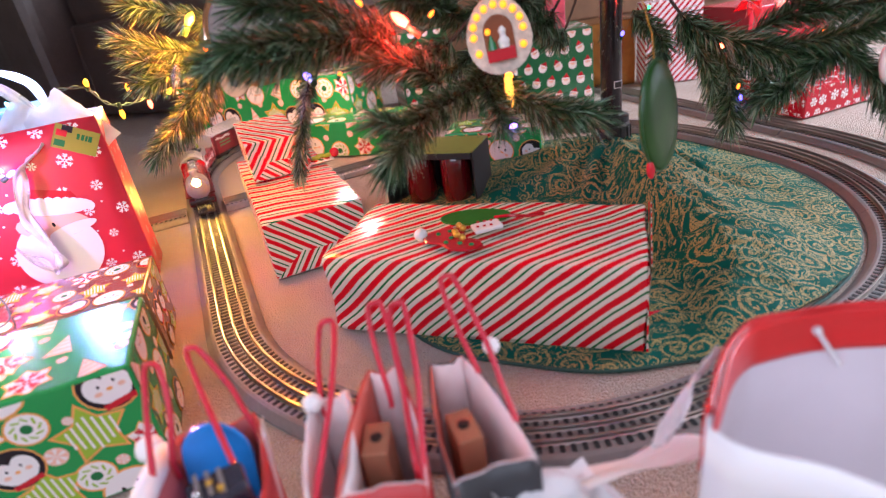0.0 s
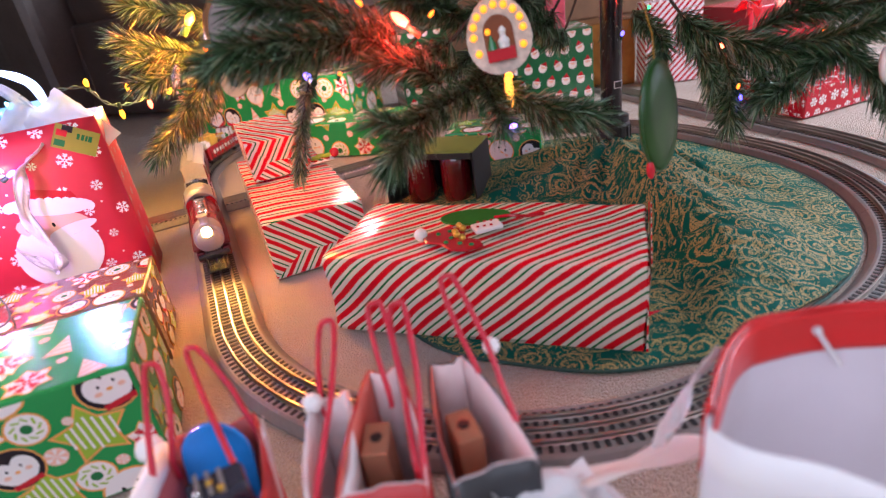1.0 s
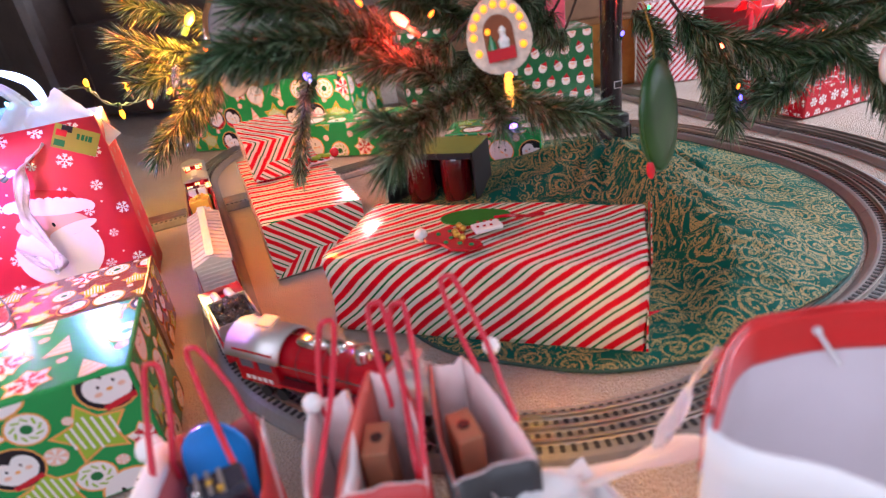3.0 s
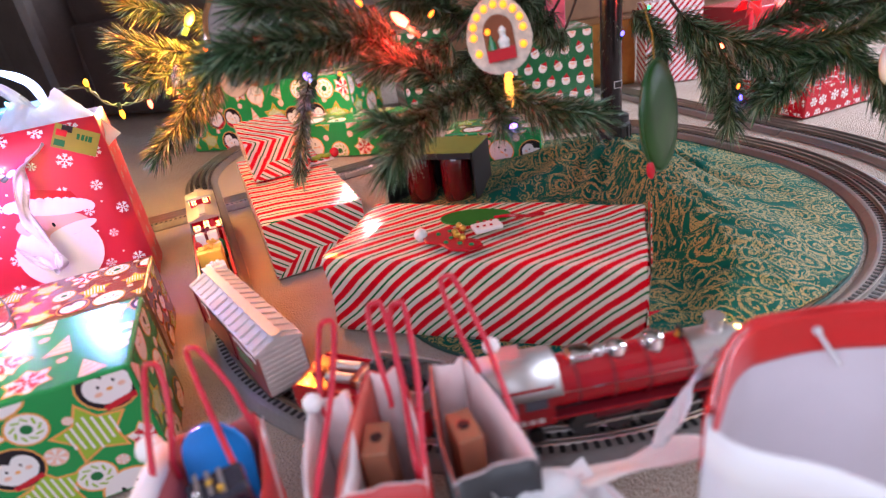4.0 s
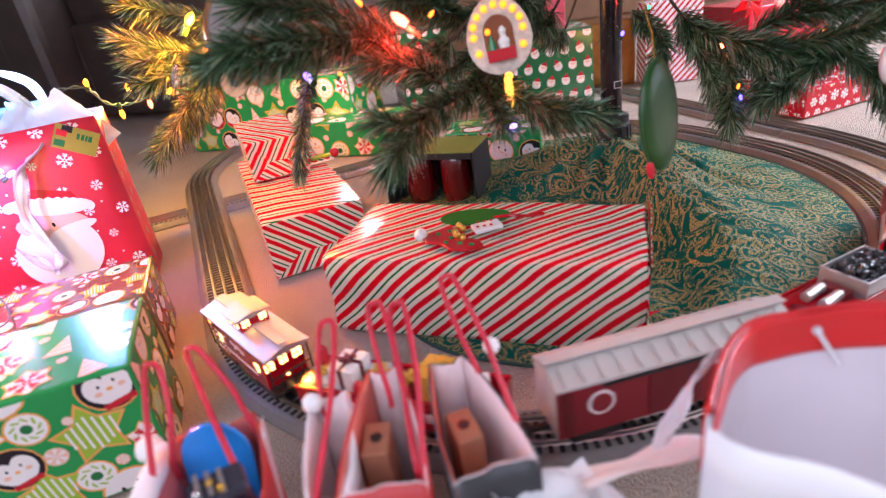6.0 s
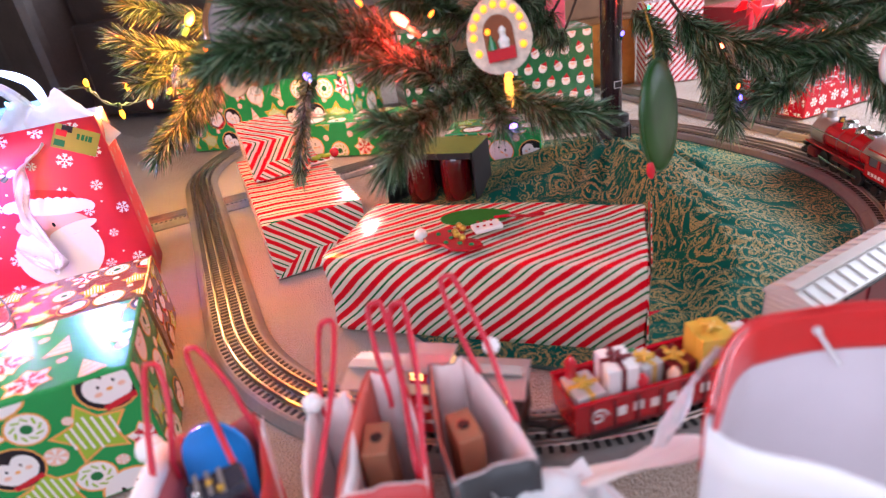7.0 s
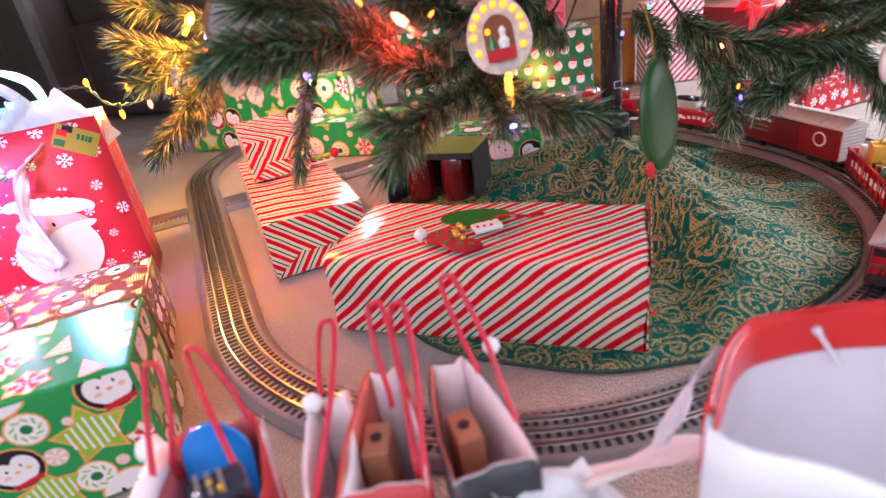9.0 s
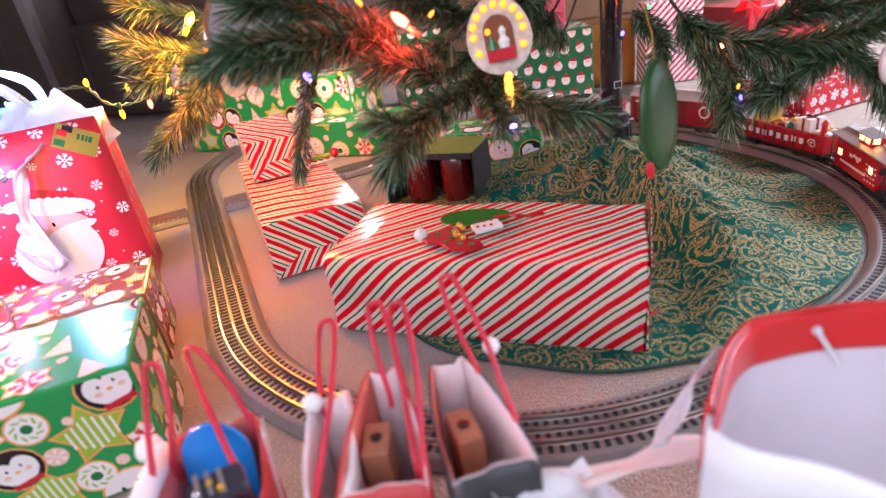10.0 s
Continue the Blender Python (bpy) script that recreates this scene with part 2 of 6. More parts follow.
def track_section(fn, s0, s1, label):
    t = empty("track_section", LAYOUT, label, "model railway track", "track sections")
    raw_part("roadbed", *sweep(fn, s0 + 0.0004, s1 - 0.0004, BED), M_BED, t)
    for o in (-0.0159, 0.0, 0.0159):
        raw_part("rail", *sweep(fn, s0 + 0.0006, s1 - 0.0006, rail_profile(o), 0.02), M_RAIL, t, smooth=False)
    ob = raw_part("sleeper_strip", *ties(fn, s0, s1), M_TIE, t, "row of small black plastic ties")
    tagged(ob, kind="stuff")
    return t


def railway():
    top = S2 + R
    curve, straight = "curved grey plastic toy track with three steel rails on carpet", "straight grey plastic toy track with three steel rails on carpet"
    a = top - V0
    for k in range(4):
        track_section(main_line, a - R * math.pi / 4 * (k + 1), a - R * math.pi / 4 * k, curve)
    track_section(main_line, a, -0.062, straight)
    track_section(main_line, -0.062, 0.062, "crossing piece of grey toy track with steel rails")
    track_section(main_line, 0.062, top - 0.127, straight)
    track_section(main_line, top - 0.127, top, straight)
    s = top
    for n in (2, S1, 2, S2, 2):
        if n == 2:
            for k in range(2):
                track_section(main_line, s, s + R * Q / 2, curve)
                s += R * Q / 2
        else:
            track_section(main_line, s, s + n, straight)
            s += n
    # the way back to the crossing and on behind the gift bag
    L = END + S1 + R - 0.041
    track_section(main_line, END, L - 0.28, straight)
    track_section(main_line, L - 0.28, L, straight)
    track_section(main_line, L + 0.082, L + 0.336, straight)
    track_section(main_line, L + 0.336, L + 0.59, straight)
    for s0, s1, lab in ((-0.38, 0.0, curve), (0.0, 0.254, straight), (0.254, 0.508, straight), (0.508, 0.762, straight), (0.762, 1.016, straight)):
        track_section(outer_line, s0, s1, lab)


# how far the headlight is past the crossing, second by second
RUN = [(0, 0.048), (0.5, 0.203), (1, 0.369), (1.5, 0.533), (2, 0.690), (2.5, 0.838), (4.0, 1.252), (4.5, 1.384), (5, 1.512), (5.5, 1.635), (7, 2.020), (7.5, 2.155), (8, 2.305), (8.5, 2.470), (9, 2.638), (9.5, 2.785), (10, 2.920)]


def run_at(t):
    xs, ys = [r[0] for r in RUN], [r[1] for r in RUN]
    n = len(xs)
    sl = []
    for i in range(n):
        j, k = max(i - 1, 0), min(i + 1, n - 1)
        sl.append((ys[k] - ys[j]) / (xs[k] - xs[j]))
    for i in range(n - 1):
        if t <= xs[i + 1] + 1e-9:
            h = xs[i + 1] - xs[i]
            w = (t - xs[i]) / h
            return ys[i] * (1 + 2 * w) * (1 - w) ** 2 + sl[i] * h * w * (1 - w) ** 2 + ys[i + 1] * w * w * (3 - 2 * w) + sl[i + 1] * h * w * w * (w - 1)
    return ys[-1]


def car_pose(s_mid, base):
    """A car whose two trucks stand base metres apart on the rails."""
    a, b = main_line(s_mid + base / 2), main_line(s_mid - base / 2)
    ang = math.degrees(math.atan2(a[1] - b[1], a[0] - b[0]))
    return LAYOUT @ pose((a[0] + b[0]) / 2, (a[1] + b[1]) / 2, RAIL_Z, 0, 0, ang)
# ---------------------------------------------------------------- printed motifs on paper
class Print:
    """Flat printed shapes on one face of a gift, clipped to its outline."""

    def __init__(self, w, h):
        self.w, self.h, self.v, self.f, self.i = w, h, [], [], []

    def poly(self, pts, mi, layer):
        for axis, lim, sign in ((0, self.w / 2, 1), (0, -self.w / 2, -1), (1, self.h / 2, 1), (1, -self.h / 2, -1)):
            out = []
            for k in range(len(pts)):
                a, b = pts[k], pts[(k + 1) % len(pts)]
                ia, ib = sign * (a[axis] - lim) <= 0, sign * (b[axis] - lim) <= 0
                if ia:
                    out.append(a)
                if ia != ib:
                    t = (lim - a[axis]) / (b[axis] - a[axis])
                    out.append((a[0] + t * (b[0] - a[0]), a[1] + t * (b[1] - a[1])))
            pts = out
            if len(pts) < 3:
                return
        n = len(self.v)
        self.v += [(p[0], p[1], 0.0001 + 0.00008 * layer + 0.000004 * (len(self.f) % 17)) for p in pts]
        self.f.append(tuple(range(n, n + len(pts))))
        self.i.append(mi)

    def put(self, shape, x, y, s, rot, mi, layer):
        c, d = math.cos(rot) * s, math.sin(rot) * s
        self.poly([(x + p * c - q * d, y + p * d + q * c) for p, q in shape], mi, layer)

    def finish(self, m, mats, parent, name="printed_pattern", label=""):
        ob = raw_part(name, self.v, self.f, mats, parent, label, index=self.i)
        ob.matrix_local = m
        return tagged(ob, kind="stuff")


def oval(rx=1.0, ry=1.0, x=0.0, y=0.0, n=18):
    return [(x + rx * math.cos(2 * math.pi * k / n), y + ry * math.sin(2 * math.pi * k / n)) for k in range(n)]


def star_shape(n=5, inner=0.5, r=1.0):
    return [((r if k % 2 == 0 else r * inner) * math.sin(math.pi * k / n), (r if k % 2 == 0 else r * inner) * math.cos(math.pi * k / n)) for k in range(2 * n)]


def bar(x0, y0, x1, y1):
    return [(x0, y0), (x1, y0), (x1, y1), (x0, y1)]


def flake(pr, x, y, s, rot, mi, layer=0):
    for k in range(6):
        a = rot + k * math.pi / 3
        pr.put(bar(0.1, -0.09, 1.0, 0.09), x, y, s, a, mi, layer)
        for e in (0.55, 0.8):
            c, d = math.cos(a) * s * e, math.sin(a) * s * e
            for sg in (-1, 1):
                pr.put(bar(0, -0.08, 0.34, 0.08), x + c, y + d, s, a + sg * 0.95, mi, layer)


M_INK_W = mat("ink_white", (0.80, 0.76, 0.74), 0.2, var=0.03, scale=16, bump_s=0.25, bump_d=0.003)
M_INK_K = mat("ink_black", (0.02, 0.016, 0.02), 0.2, var=0.1, scale=16, bump_s=0.25, bump_d=0.003)
M_INK_R = mat("ink_red", (0.52, 0.02, 0.03), 0.2, var=0.08, scale=16, bump_s=0.25, bump_d=0.003)
M_INK_G = mat("ink_lime", (0.30, 0.46, 0.04), 0.2, var=0.08, scale=16, bump_s=0.25, bump_d=0.003)
M_INK_O = mat("ink_orange", (0.80, 0.36, 0.10), 0.2, var=0.08, scale=16, bump_s=0.25, bump_d=0.003)
M_INK_P = mat("ink_peach", (0.80, 0.48, 0.36), 0.2, var=0.06, scale=16, bump_s=0.25, bump_d=0.003)
M_INK_D = mat("ink_dark_green", (0.02, 0.16, 0.05), 0.2, var=0.08, scale=16, bump_s=0.25, bump_d=0.003)
INKS = [M_INK_W, M_INK_K, M_INK_R, M_INK_G, M_INK_O, M_INK_P, M_INK_D]
W_, K_, R_, G_, O_, P_, D_ = range(7)


def cookie_motif(pr, kind, x, y, s, rot):
    if kind == 0:      # round bird badge
        for shape, mi, l in ((oval(), O_, 0), (oval(0.93, 0.93), K_, 1), (oval(0.42, 0.52, -0.34, 0.0), W_, 2), (oval(0.42, 0.52, 0.34, 0.0), W_, 2), (oval(0.62, 0.42, 0, -0.28), W_, 2),
                             (oval(0.10, 0.07, 0, -0.12), O_, 3), (oval(0.05, 0.07, -0.26, 0.1), K_, 3), (oval(0.05, 0.07, 0.26, 0.1), K_, 3), (oval(0.13, 0.09, -0.4, -0.15), P_, 3), (oval(0.13, 0.09, 0.4, -0.15), P_, 3), (bar(-0.55, -0.85, 0.55, -0.62), R_, 3)):
            pr.put(shape, x, y, s, rot, mi, l)
    elif kind == 1:    # striped star
        pr.put(star_shape(5, 0.55, 1.12), x, y, s, rot, O_, 0)
        pr.put(star_shape(5, 0.55, 0.98), x, y, s, rot, G_, 1)
        for k in range(-3, 4):
            hgt = 0.62 - 0.10 * abs(k)
            pr.put(bar(k * 0.2 - 0.035, -hgt, k * 0.2 + 0.035, hgt), x, y, s, rot, W_, 2)
    elif kind == 2:    # iced ring
        pr.put(oval(0.85, 0.85), x, y, s, rot, O_, 0)
        pr.put(oval(0.76, 0.76), x, y, s, rot, W_, 1)
        for k in range(9):
            a = k * 0.698
            pr.put(bar(-0.16, -0.05, 0.16, 0.05), x + 0.5 * s * math.cos(a), y + 0.5 * s * math.sin(a), s, a + 0.9, G_, 2)
        pr.put(oval(0.24, 0.24), x, y, s, rot, D_, 2)
    elif kind == 3:    # peppermint
        pr.put(oval(0.5, 0.5), x, y, s, rot, P_, 0)
        for k in range(6):
            pr.put([(0, 0), (0.44, 0.02), (0.38, 0.2)], x, y, s, rot + k * math.pi / 3, W_, 1)
    elif kind == 4:    # white star with a flake
        pr.put(star_shape(6, 0.66, 1.05), x, y, s, rot, O_, 0)
        pr.put(star_shape(6, 0.66, 0.94), x, y, s, rot, W_, 1)
        flake(pr, x, y, s * 0.62, rot, R_, 2)
    elif kind == 5:    # round white face with a scarf
        for shape, mi, l in ((oval(0.98, 0.92), O_, 0), (oval(0.9, 0.84), W_, 1), (oval(0.07, 0.09, -0.28, 0.18), K_, 2), (oval(0.07, 0.09, 0.25, 0.2), K_, 2), ([(-0.05, 0.03), (0.42, -0.1), (-0.02, -0.12)], O_, 2), (oval(0.14, 0.1, 0.5, -0.12), P_, 2)):
            pr.put(shape, x, y, s, rot, mi, l)
    else:              # striped fir biscuit
        pr.put([(-0.62, -0.7), (0.62, -0.7), (0.0, 0.95)], x, y, s, rot, P_, 0)
        for k in range(4):
            pr.put([(-0.5 + k * 0.13, -0.55 + k * 0.36), (0.5 - k * 0.13, -0.45 + k * 0.36), (0.46 - k * 0.13, -0.32 + k * 0.36), (-0.44 + k * 0.13, -0.42 + k * 0.36)], x, y, s, rot, W_, 1)


def cookie_pattern(w, h, seed, size=0.026):
    rnd, pr = random.Random(seed), Print(w, h)
    gap = size * 2.15
    ny, nx = int(h / gap) + 2, int(w / gap) + 2
    for j in range(-1, ny + 1):
        for i in range(-1, nx + 1):
            x, y = (i + 0.5 * (j % 2)) * gap - w / 2, j * gap - h / 2 + 0.3 * gap
            k = rnd.choice((0, 0, 2, 2, 1, 1, 5, 4, 6))
            cookie_motif(pr, k, x + rnd.uniform(-.12, .12) * gap, y + rnd.uniform(-.12, .12) * gap, size * rnd.uniform(0.82, 1.02), rnd.uniform(-0.6, 0.6))
            cookie_motif(pr, 3, x + gap * 0.5, y + gap * 0.5 * rnd.choice((1, .8)), size * rnd.uniform(0.4, 0.6), rnd.uniform(0, 3))
    return pr


def flake_pattern(w, h, seed, gap=0.034, lo=0.006, hi=0.012):
    rnd, pr = random.Random(seed), Print(w, h)
    for j in range(int(h / gap) + 2):
        for i in range(int(w / gap) + 2):
            flake(pr, (i + 0.5 * (j % 2)) * gap - w / 2 + rnd.uniform(-.1, .1) * gap, j * gap - h / 2 + rnd.uniform(-.1, .1) * gap, rnd.uniform(lo, hi), rnd.uniform(0, 1), W_)
            if rnd.random() < 0.5:
                pr.put(oval(n=8), (i + 0.5 + 0.5 * (j % 2)) * gap - w / 2, (j + 0.3) * gap - h / 2, 0.0018, 0, W_, 0)
    return pr


def cap_pattern(w, h, seed, gap=0.042):
    """Little white faces with red caps, scattered."""
    rnd, pr = random.Random(seed), Print(w, h)
    for j in range(int(h / gap) + 2):
        for i in range(int(w / gap) + 2):
            x, y, r, s = (i + 0.5 * (j % 2)) * gap - w / 2, j * gap - h / 2, rnd.uniform(-0.5, 0.5), 0.0140
            pr.put(oval(0.85, 0.8, 0, -0.25), x, y, s, r, W_, 0)
            pr.put(oval(0.5, 0.28, 0, 0.05), x, y, s, r, P_, 1)
            pr.put([(-0.75, 0.3), (0.75, 0.3), (0.15, 1.3)], x, y, s, r, R_, 1)
            pr.put(bar(-0.8, 0.2, 0.8, 0.42), x, y, s, r, W_, 2)
    return pr


# ---------------------------------------------------------------- gifts
M_WRAP_GREEN = mat("green_gloss_wrap", (0.018, 0.28, 0.070), 0.22, var=0.1, scale=16, bump_s=0.25, bump_d=0.003, coat=0.15)
M_WRAP_GREEN_DARK = mat("dark_green_wrap", (0.008, 0.13, 0.045), 0.3, var=0.1, scale=16, bump_s=0.2, bump_d=0.003, coat=0.3)
M_WRAP_RED = mat("red_gloss_wrap", (0.44, 0.008, 0.02), 0.26, var=0.1, scale=16, bump_s=0.25, bump_d=0.003, coat=0.1)
M_WRAP_BROWN = mat("brown_gloss_wrap", (0.14, 0.07, 0.035), 0.12, var=0.15, scale=18, bump_s=0.35, bump_d=0.004, coat=0.8)
M_WRAP_GOLD = mat("gold_foil_wrap", (0.40, 0.17, 0.04), 0.28, metal=0.8, var=0.25, scale=60, bump_s=0.4, bump_d=0.002)


def wrapped_body(w, d, h, seed, bev=0.0035, puff=0.0022):
    """A paper-wrapped block, slightly bulged and dented, standing on z = 0."""
    bm = box_bm(w, d, h, pose(0, 0, h / 2), bevel=bev, seg=2)
    longest = [e for e in bm.edges if e.calc_length() > 0.03]
    bmesh.ops.subdivide_edges(bm, edges=longest, cuts=9, use_grid_fill=True)
    for v in bm.verts:
        q = v.co * 14 + Vector((seed * 3.1, seed, 0))
        k = puff * noise.noise(q)
        n = Vector((v.co.x / (w / 2), v.co.y / (d / 2), (v.co.z - h / 2) / (h / 2)))
        if v.co.z > 0.004:
            v.co += Vector((n.x ** 5, n.y ** 5, max(0, n.z) ** 5)) * k
    return bm


def flap(pts, thick=0.0012):
    """A folded paper flap from outline points in a plane, given thickness along its normal."""
    bm = bmesh.new()
    vs = [bm.verts.new(p) for p in pts]
    f = bm.faces.new(vs)
    bm.normal_update()
    r = bmesh.ops.extrude_face_region(bm, geom=[f])
    n = f.normal.copy()
    bmesh.ops.translate(bm, vec=n * thick, verts=[g for g in r["geom"] if isinstance(g, bmesh.types.BMVert)])
    bmesh.ops.recalc_face_normals(bm, faces=bm.faces[:])
    return bm


def end_flaps(parent, w, h, at, mats, fold=0.55):
    """The folded end of a gift: two side triangles under an upper and a lower flap. at: the end face's pose (x across, y up)."""
    hw = w / 2 * 0.985
    for pts, mm, lift in (([(-hw, 0.004, 0), (-hw * 0.15, h * 0.5, 0), (-hw, h * 0.985, 0)], mats[0], 0.0006), ([(hw, 0.004, 0), (hw, h * 0.985, 0), (hw * 0.15, h * 0.5, 0)], mats[0], 0.0006),
                          ([(-hw, 0.003, 0), (hw, 0.003, 0), (hw * 0.2, h * 0.52, 0), (-hw * 0.2, h * 0.52, 0)], mats[1], 0.0018),
                          ([(-hw, h * 0.99, 0), (-hw * 0.3, h * (1 - fold), 0), (hw * 0.3, h * (1 - fold), 0), (hw, h * 0.99, 0)], mats[2], 0.0032)):
        bm = flap(pts)
        bm.transform(at @ pose(0, 0, lift))
        part("end_flap", bm, mm, parent)


def gift(m, w, d, h, material, label, seed, bev=0.0035, puff=0.0022):
    g = empty("gift", m, label, "gift", "gifts under the tree")
    part("wrapping_paper", wrapped_body(w, d, h, seed, bev, puff), material, g, smooth=False)
    return g


TOP = lambda w, d, h: pose(0, 0, h + 0.0005)
FRONT = lambda w, d, h: pose(0, -d / 2 - 0.0005, h / 2, 90)
EAST = lambda w, d, h: pose(w / 2 + 0.0005, 0, h / 2, 90, 0, 90)
WEST = lambda w, d, h: pose(-w / 2 - 0.0005, 0, h / 2, 90, 0, -90)


def printed_gift(m, w, d, h, material, label, seed, maker, front=None):
    g = gift(m, w, d, h, material, label, seed, 0.003, 0.0006)
    for face, a, b in ((TOP, w, d), (FRONT, w, h), (EAST, d, h), (WEST, d, h)):
        pr = front if front and face is FRONT else maker(a - 0.0066, b - 0.0066, seed + a)
        pr.finish(face(w, d, h), INKS, g)
    return g


def gift_tag(m):
    t = empty("gift_tag", m, "glittery paper stocking gift tag with green oval", "gift tag")
    bm = bmesh.new()
    bmesh.ops.create_circle(bm, cap_ends=True, segments=24, radius=1.0, matrix=Matrix.Diagonal((0.033, 0.014, 1, 1)))
    r = bmesh.ops.extrude_face_region(bm, geom=bm.faces[:])
    bmesh.ops.translate(bm, vec=(0, 0, 0.0015), verts=[g for g in r["geom"] if isinstance(g, bmesh.types.BMVert)])
    bm.transform(pose(0.012, 0.036, 0.004, 6, 0, -4))
    part("green_oval", bm, mat("green_foil", (0.05, 0.28, 0.04), 0.18, metal=0.5, var=0.2), t, "shiny green oval card")
    pts = [(-0.036, 0.004), (-0.012, 0.020), (0.004, 0.012), (0.002, -0.004), (0.016, -0.012), (0.020, -0.022), (0.008, -0.030), (-0.008, -0.026), (-0.018, -0.012), (-0.03, -0.008)]
    bm = flap([(x, y, 0.002) for x, y in pts], 0.003)
    bmesh.ops.bevel(bm, geom=bm.edges[:], offset=0.0008, segments=1, affect="EDGES")
    part("stocking", bm, M_REDPLASTIC, t, "red stocking with green dots")
    for x, y in ((-0.02, 0.004), (-0.01, 0.008), (-0.008, -0.006), (0.0, -0.018), (0.01, -0.022), (-0.012, -0.014)):
        part("dot", cyl_bm(0.0022, 0.002, 0.001, pose(x, y, 0.0058), 10), M_INK_D, t)
    part("cuff", box_bm(0.026, 0.016, 0.004, pose(0.023, 0.012, 0.005, 0, 0, 20), bevel=0.0015), M_WHITE, t, "white spotted cuff")
    for k in range(6):
        part("cuff_spot", cyl_bm(0.0014, 0.0014, 0.0008, pose(0.015 + 0.006 * (k % 3), 0.008 + 0.007 * (k // 3) + 0.001 * k, 0.0074), 8), M_INK_R, t)
    for k in range(5):
        part("gold_bead", ball_bm(0.0032, pose(-0.002 + 0.004 * math.sin(k * 2.0), 0.016 - 0.009 * k * 0.7, 0.0065), 10), M_GOLD, t, smooth=True)
    part("white_pompom", ball_bm(0.006, pose(-0.036, 0.005, 0.006), 12), M_WHITE, t, smooth=True)
    part("tassel", tube_bm(smooth_path([(0.03, 0.03, 0.005), (0.045, 0.024, 0.008), (0.06, 0.026, 0.005), (0.075, 0.03, 0.004)]), 0.0016), M_REDPLASTIC, t, "red tassel cord")


M_STRIPE_TOP3 = stripe_mat("striped_wrap_small", (44, 20, -36), STRIPES)


def gifts():
    # the large striped gift
    w, d, h = 0.393, 0.178, 0.113
    at = pose(0.0577, 0.6465, 0.003, 0, 0, -22.0)
    g = gift(at, w, d, h, M_STRIPE_BIG, "large gift in red, white and green diagonal striped paper", 1, 0.009, 0.0045)
    end_flaps(g, d, h, EAST(w, d, h) @ pose(0, -h / 2, 0), (M_STRIPE_FLAP, M_STRIPE_FLAP2, M_STRIPE_BIG))
    bm = flap([(0, 0, 0), (0.02, 0.004, 0.012), (0.018, 0.02, 0.0), (0.002, 0.016, -0.002)], 0.0006)
    bm.transform(pose(w / 2 - 0.004, -d / 2 + 0.002, h * 0.42))
    part("loose_paper_corner", bm, M_WRAP_RED, g, "torn red corner of paper")
    gift_tag(at @ pose(-0.020, -0.040, h + 0.0035, 0, 0, 14) @ Matrix.Scale(1.4, 4))
    # the long striped gift with another on top
    w, d, h = 0.165, 0.45, 0.10
    at = pose(-0.275, 1.052, 0.003, 0, 0, 20)
    g = gift(at, w, d, h, M_STRIPE_LONG, "long gift in striped paper with folded end", 2, 0.004)
    end_flaps(g, w, h, FRONT(w, d, h) @ pose(0, -h / 2, 0), (M_STRIPE_FLAP2, M_STRIPE_FLAP, M_STRIPE_FLAP2), 0.62)
    w, d, h2 = 0.11, 0.24, 0.075
    g = gift(pose(-0.325, 1.165, 0.1045, 0, 0, 20), w, d, h2, M_STRIPE_TOP3, "small striped gift lying on a longer gift", 3, 0.003)
    end_flaps(g, w, h2, FRONT(w, d, h2) @ pose(0, -h2 / 2, 0), (M_STRIPE_FLAP, M_STRIPE_FLAP2, M_STRIPE_FLAP))
    t = empty("candy_tag", pose(-0.222, 1.105, 0.108, 0, 0, 25), "small red and white candy decoration on striped gift", "gift tag")
    part("card", box_bm(0.060, 0.026, 0.003, pose(0, 0, 0.0015), bevel=0.001), M_WHITE, t)
    for k in range(4):
        part("candy_stripe", box_bm(0.006, 0.024, 0.002, pose(-0.024 + 0.013 * k, 0, 0.004, 0, 0, 22)), M_INK_R if k % 2 else M_INK_D, t)
    part("candy_ball", ball_bm(0.010, pose(0.036, 0, 0.010), 14), M_REDPLASTIC, t, "shiny red ball", smooth=True)
    for k in range(3):
        part("leaf", ball_bm(0.009, pose(-0.004 + 0.012 * k, 0.008 * (k % 2), 0.008) @ Matrix.Diagonal((1.3, 0.6, 0.5, 1)), 10), M_INK_G, t, smooth=True)
    # beside the camera
    front = Print(0.2434, 0.1304)
    for kind, x, y, size in ((0, 0.1024, 0.0543, 0.0318), (1, 0.0742, 0.0111, 0.0372), (2, 0.0301, 0.0367, 0.0245), (0, 0.0059, -0.0006, 0.0283), (3, 0.0387, -0.0012, 0.0238), (2, 0.0591, -0.0376, 0.0256), (3, 0.0853, -0.0291, 0.0145), (4, 0.1136, -0.0125, 0.0219), (5, 0.0829, -0.0669, 0.0342), (1, 0.0211, -0.0389, 0.0345), (5, 0.0189, 0.0778, 0.0315), (3, 0.061, 0.0315, 0.0114), (4, -0.0124, 0.045, 0.0329), (6, -0.0356, 0.0028, 0.0311)):
        cookie_motif(front, kind, x, y, 0.86 * size, 0.25 if kind in (0, 5) else 0.1)
    printed_gift(pose(-0.4387, 0.4539, 0.003, 0, 0, 18), 0.25, 0.1426, 0.137, M_WRAP_GREEN, "gift in glossy green paper printed with penguins and cookies", 4, lambda a, b, s: cookie_pattern(a, b, s, 0.0245), front)
    printed_gift(pose(-0.524, 0.650, 0.003, 0, 0, 18), 0.26, 0.13, 0.105, M_WRAP_BROWN, "gift in shiny brown paper printed with winter figures", 5, lambda a, b, s: cookie_pattern(a, b, s, 0.02))
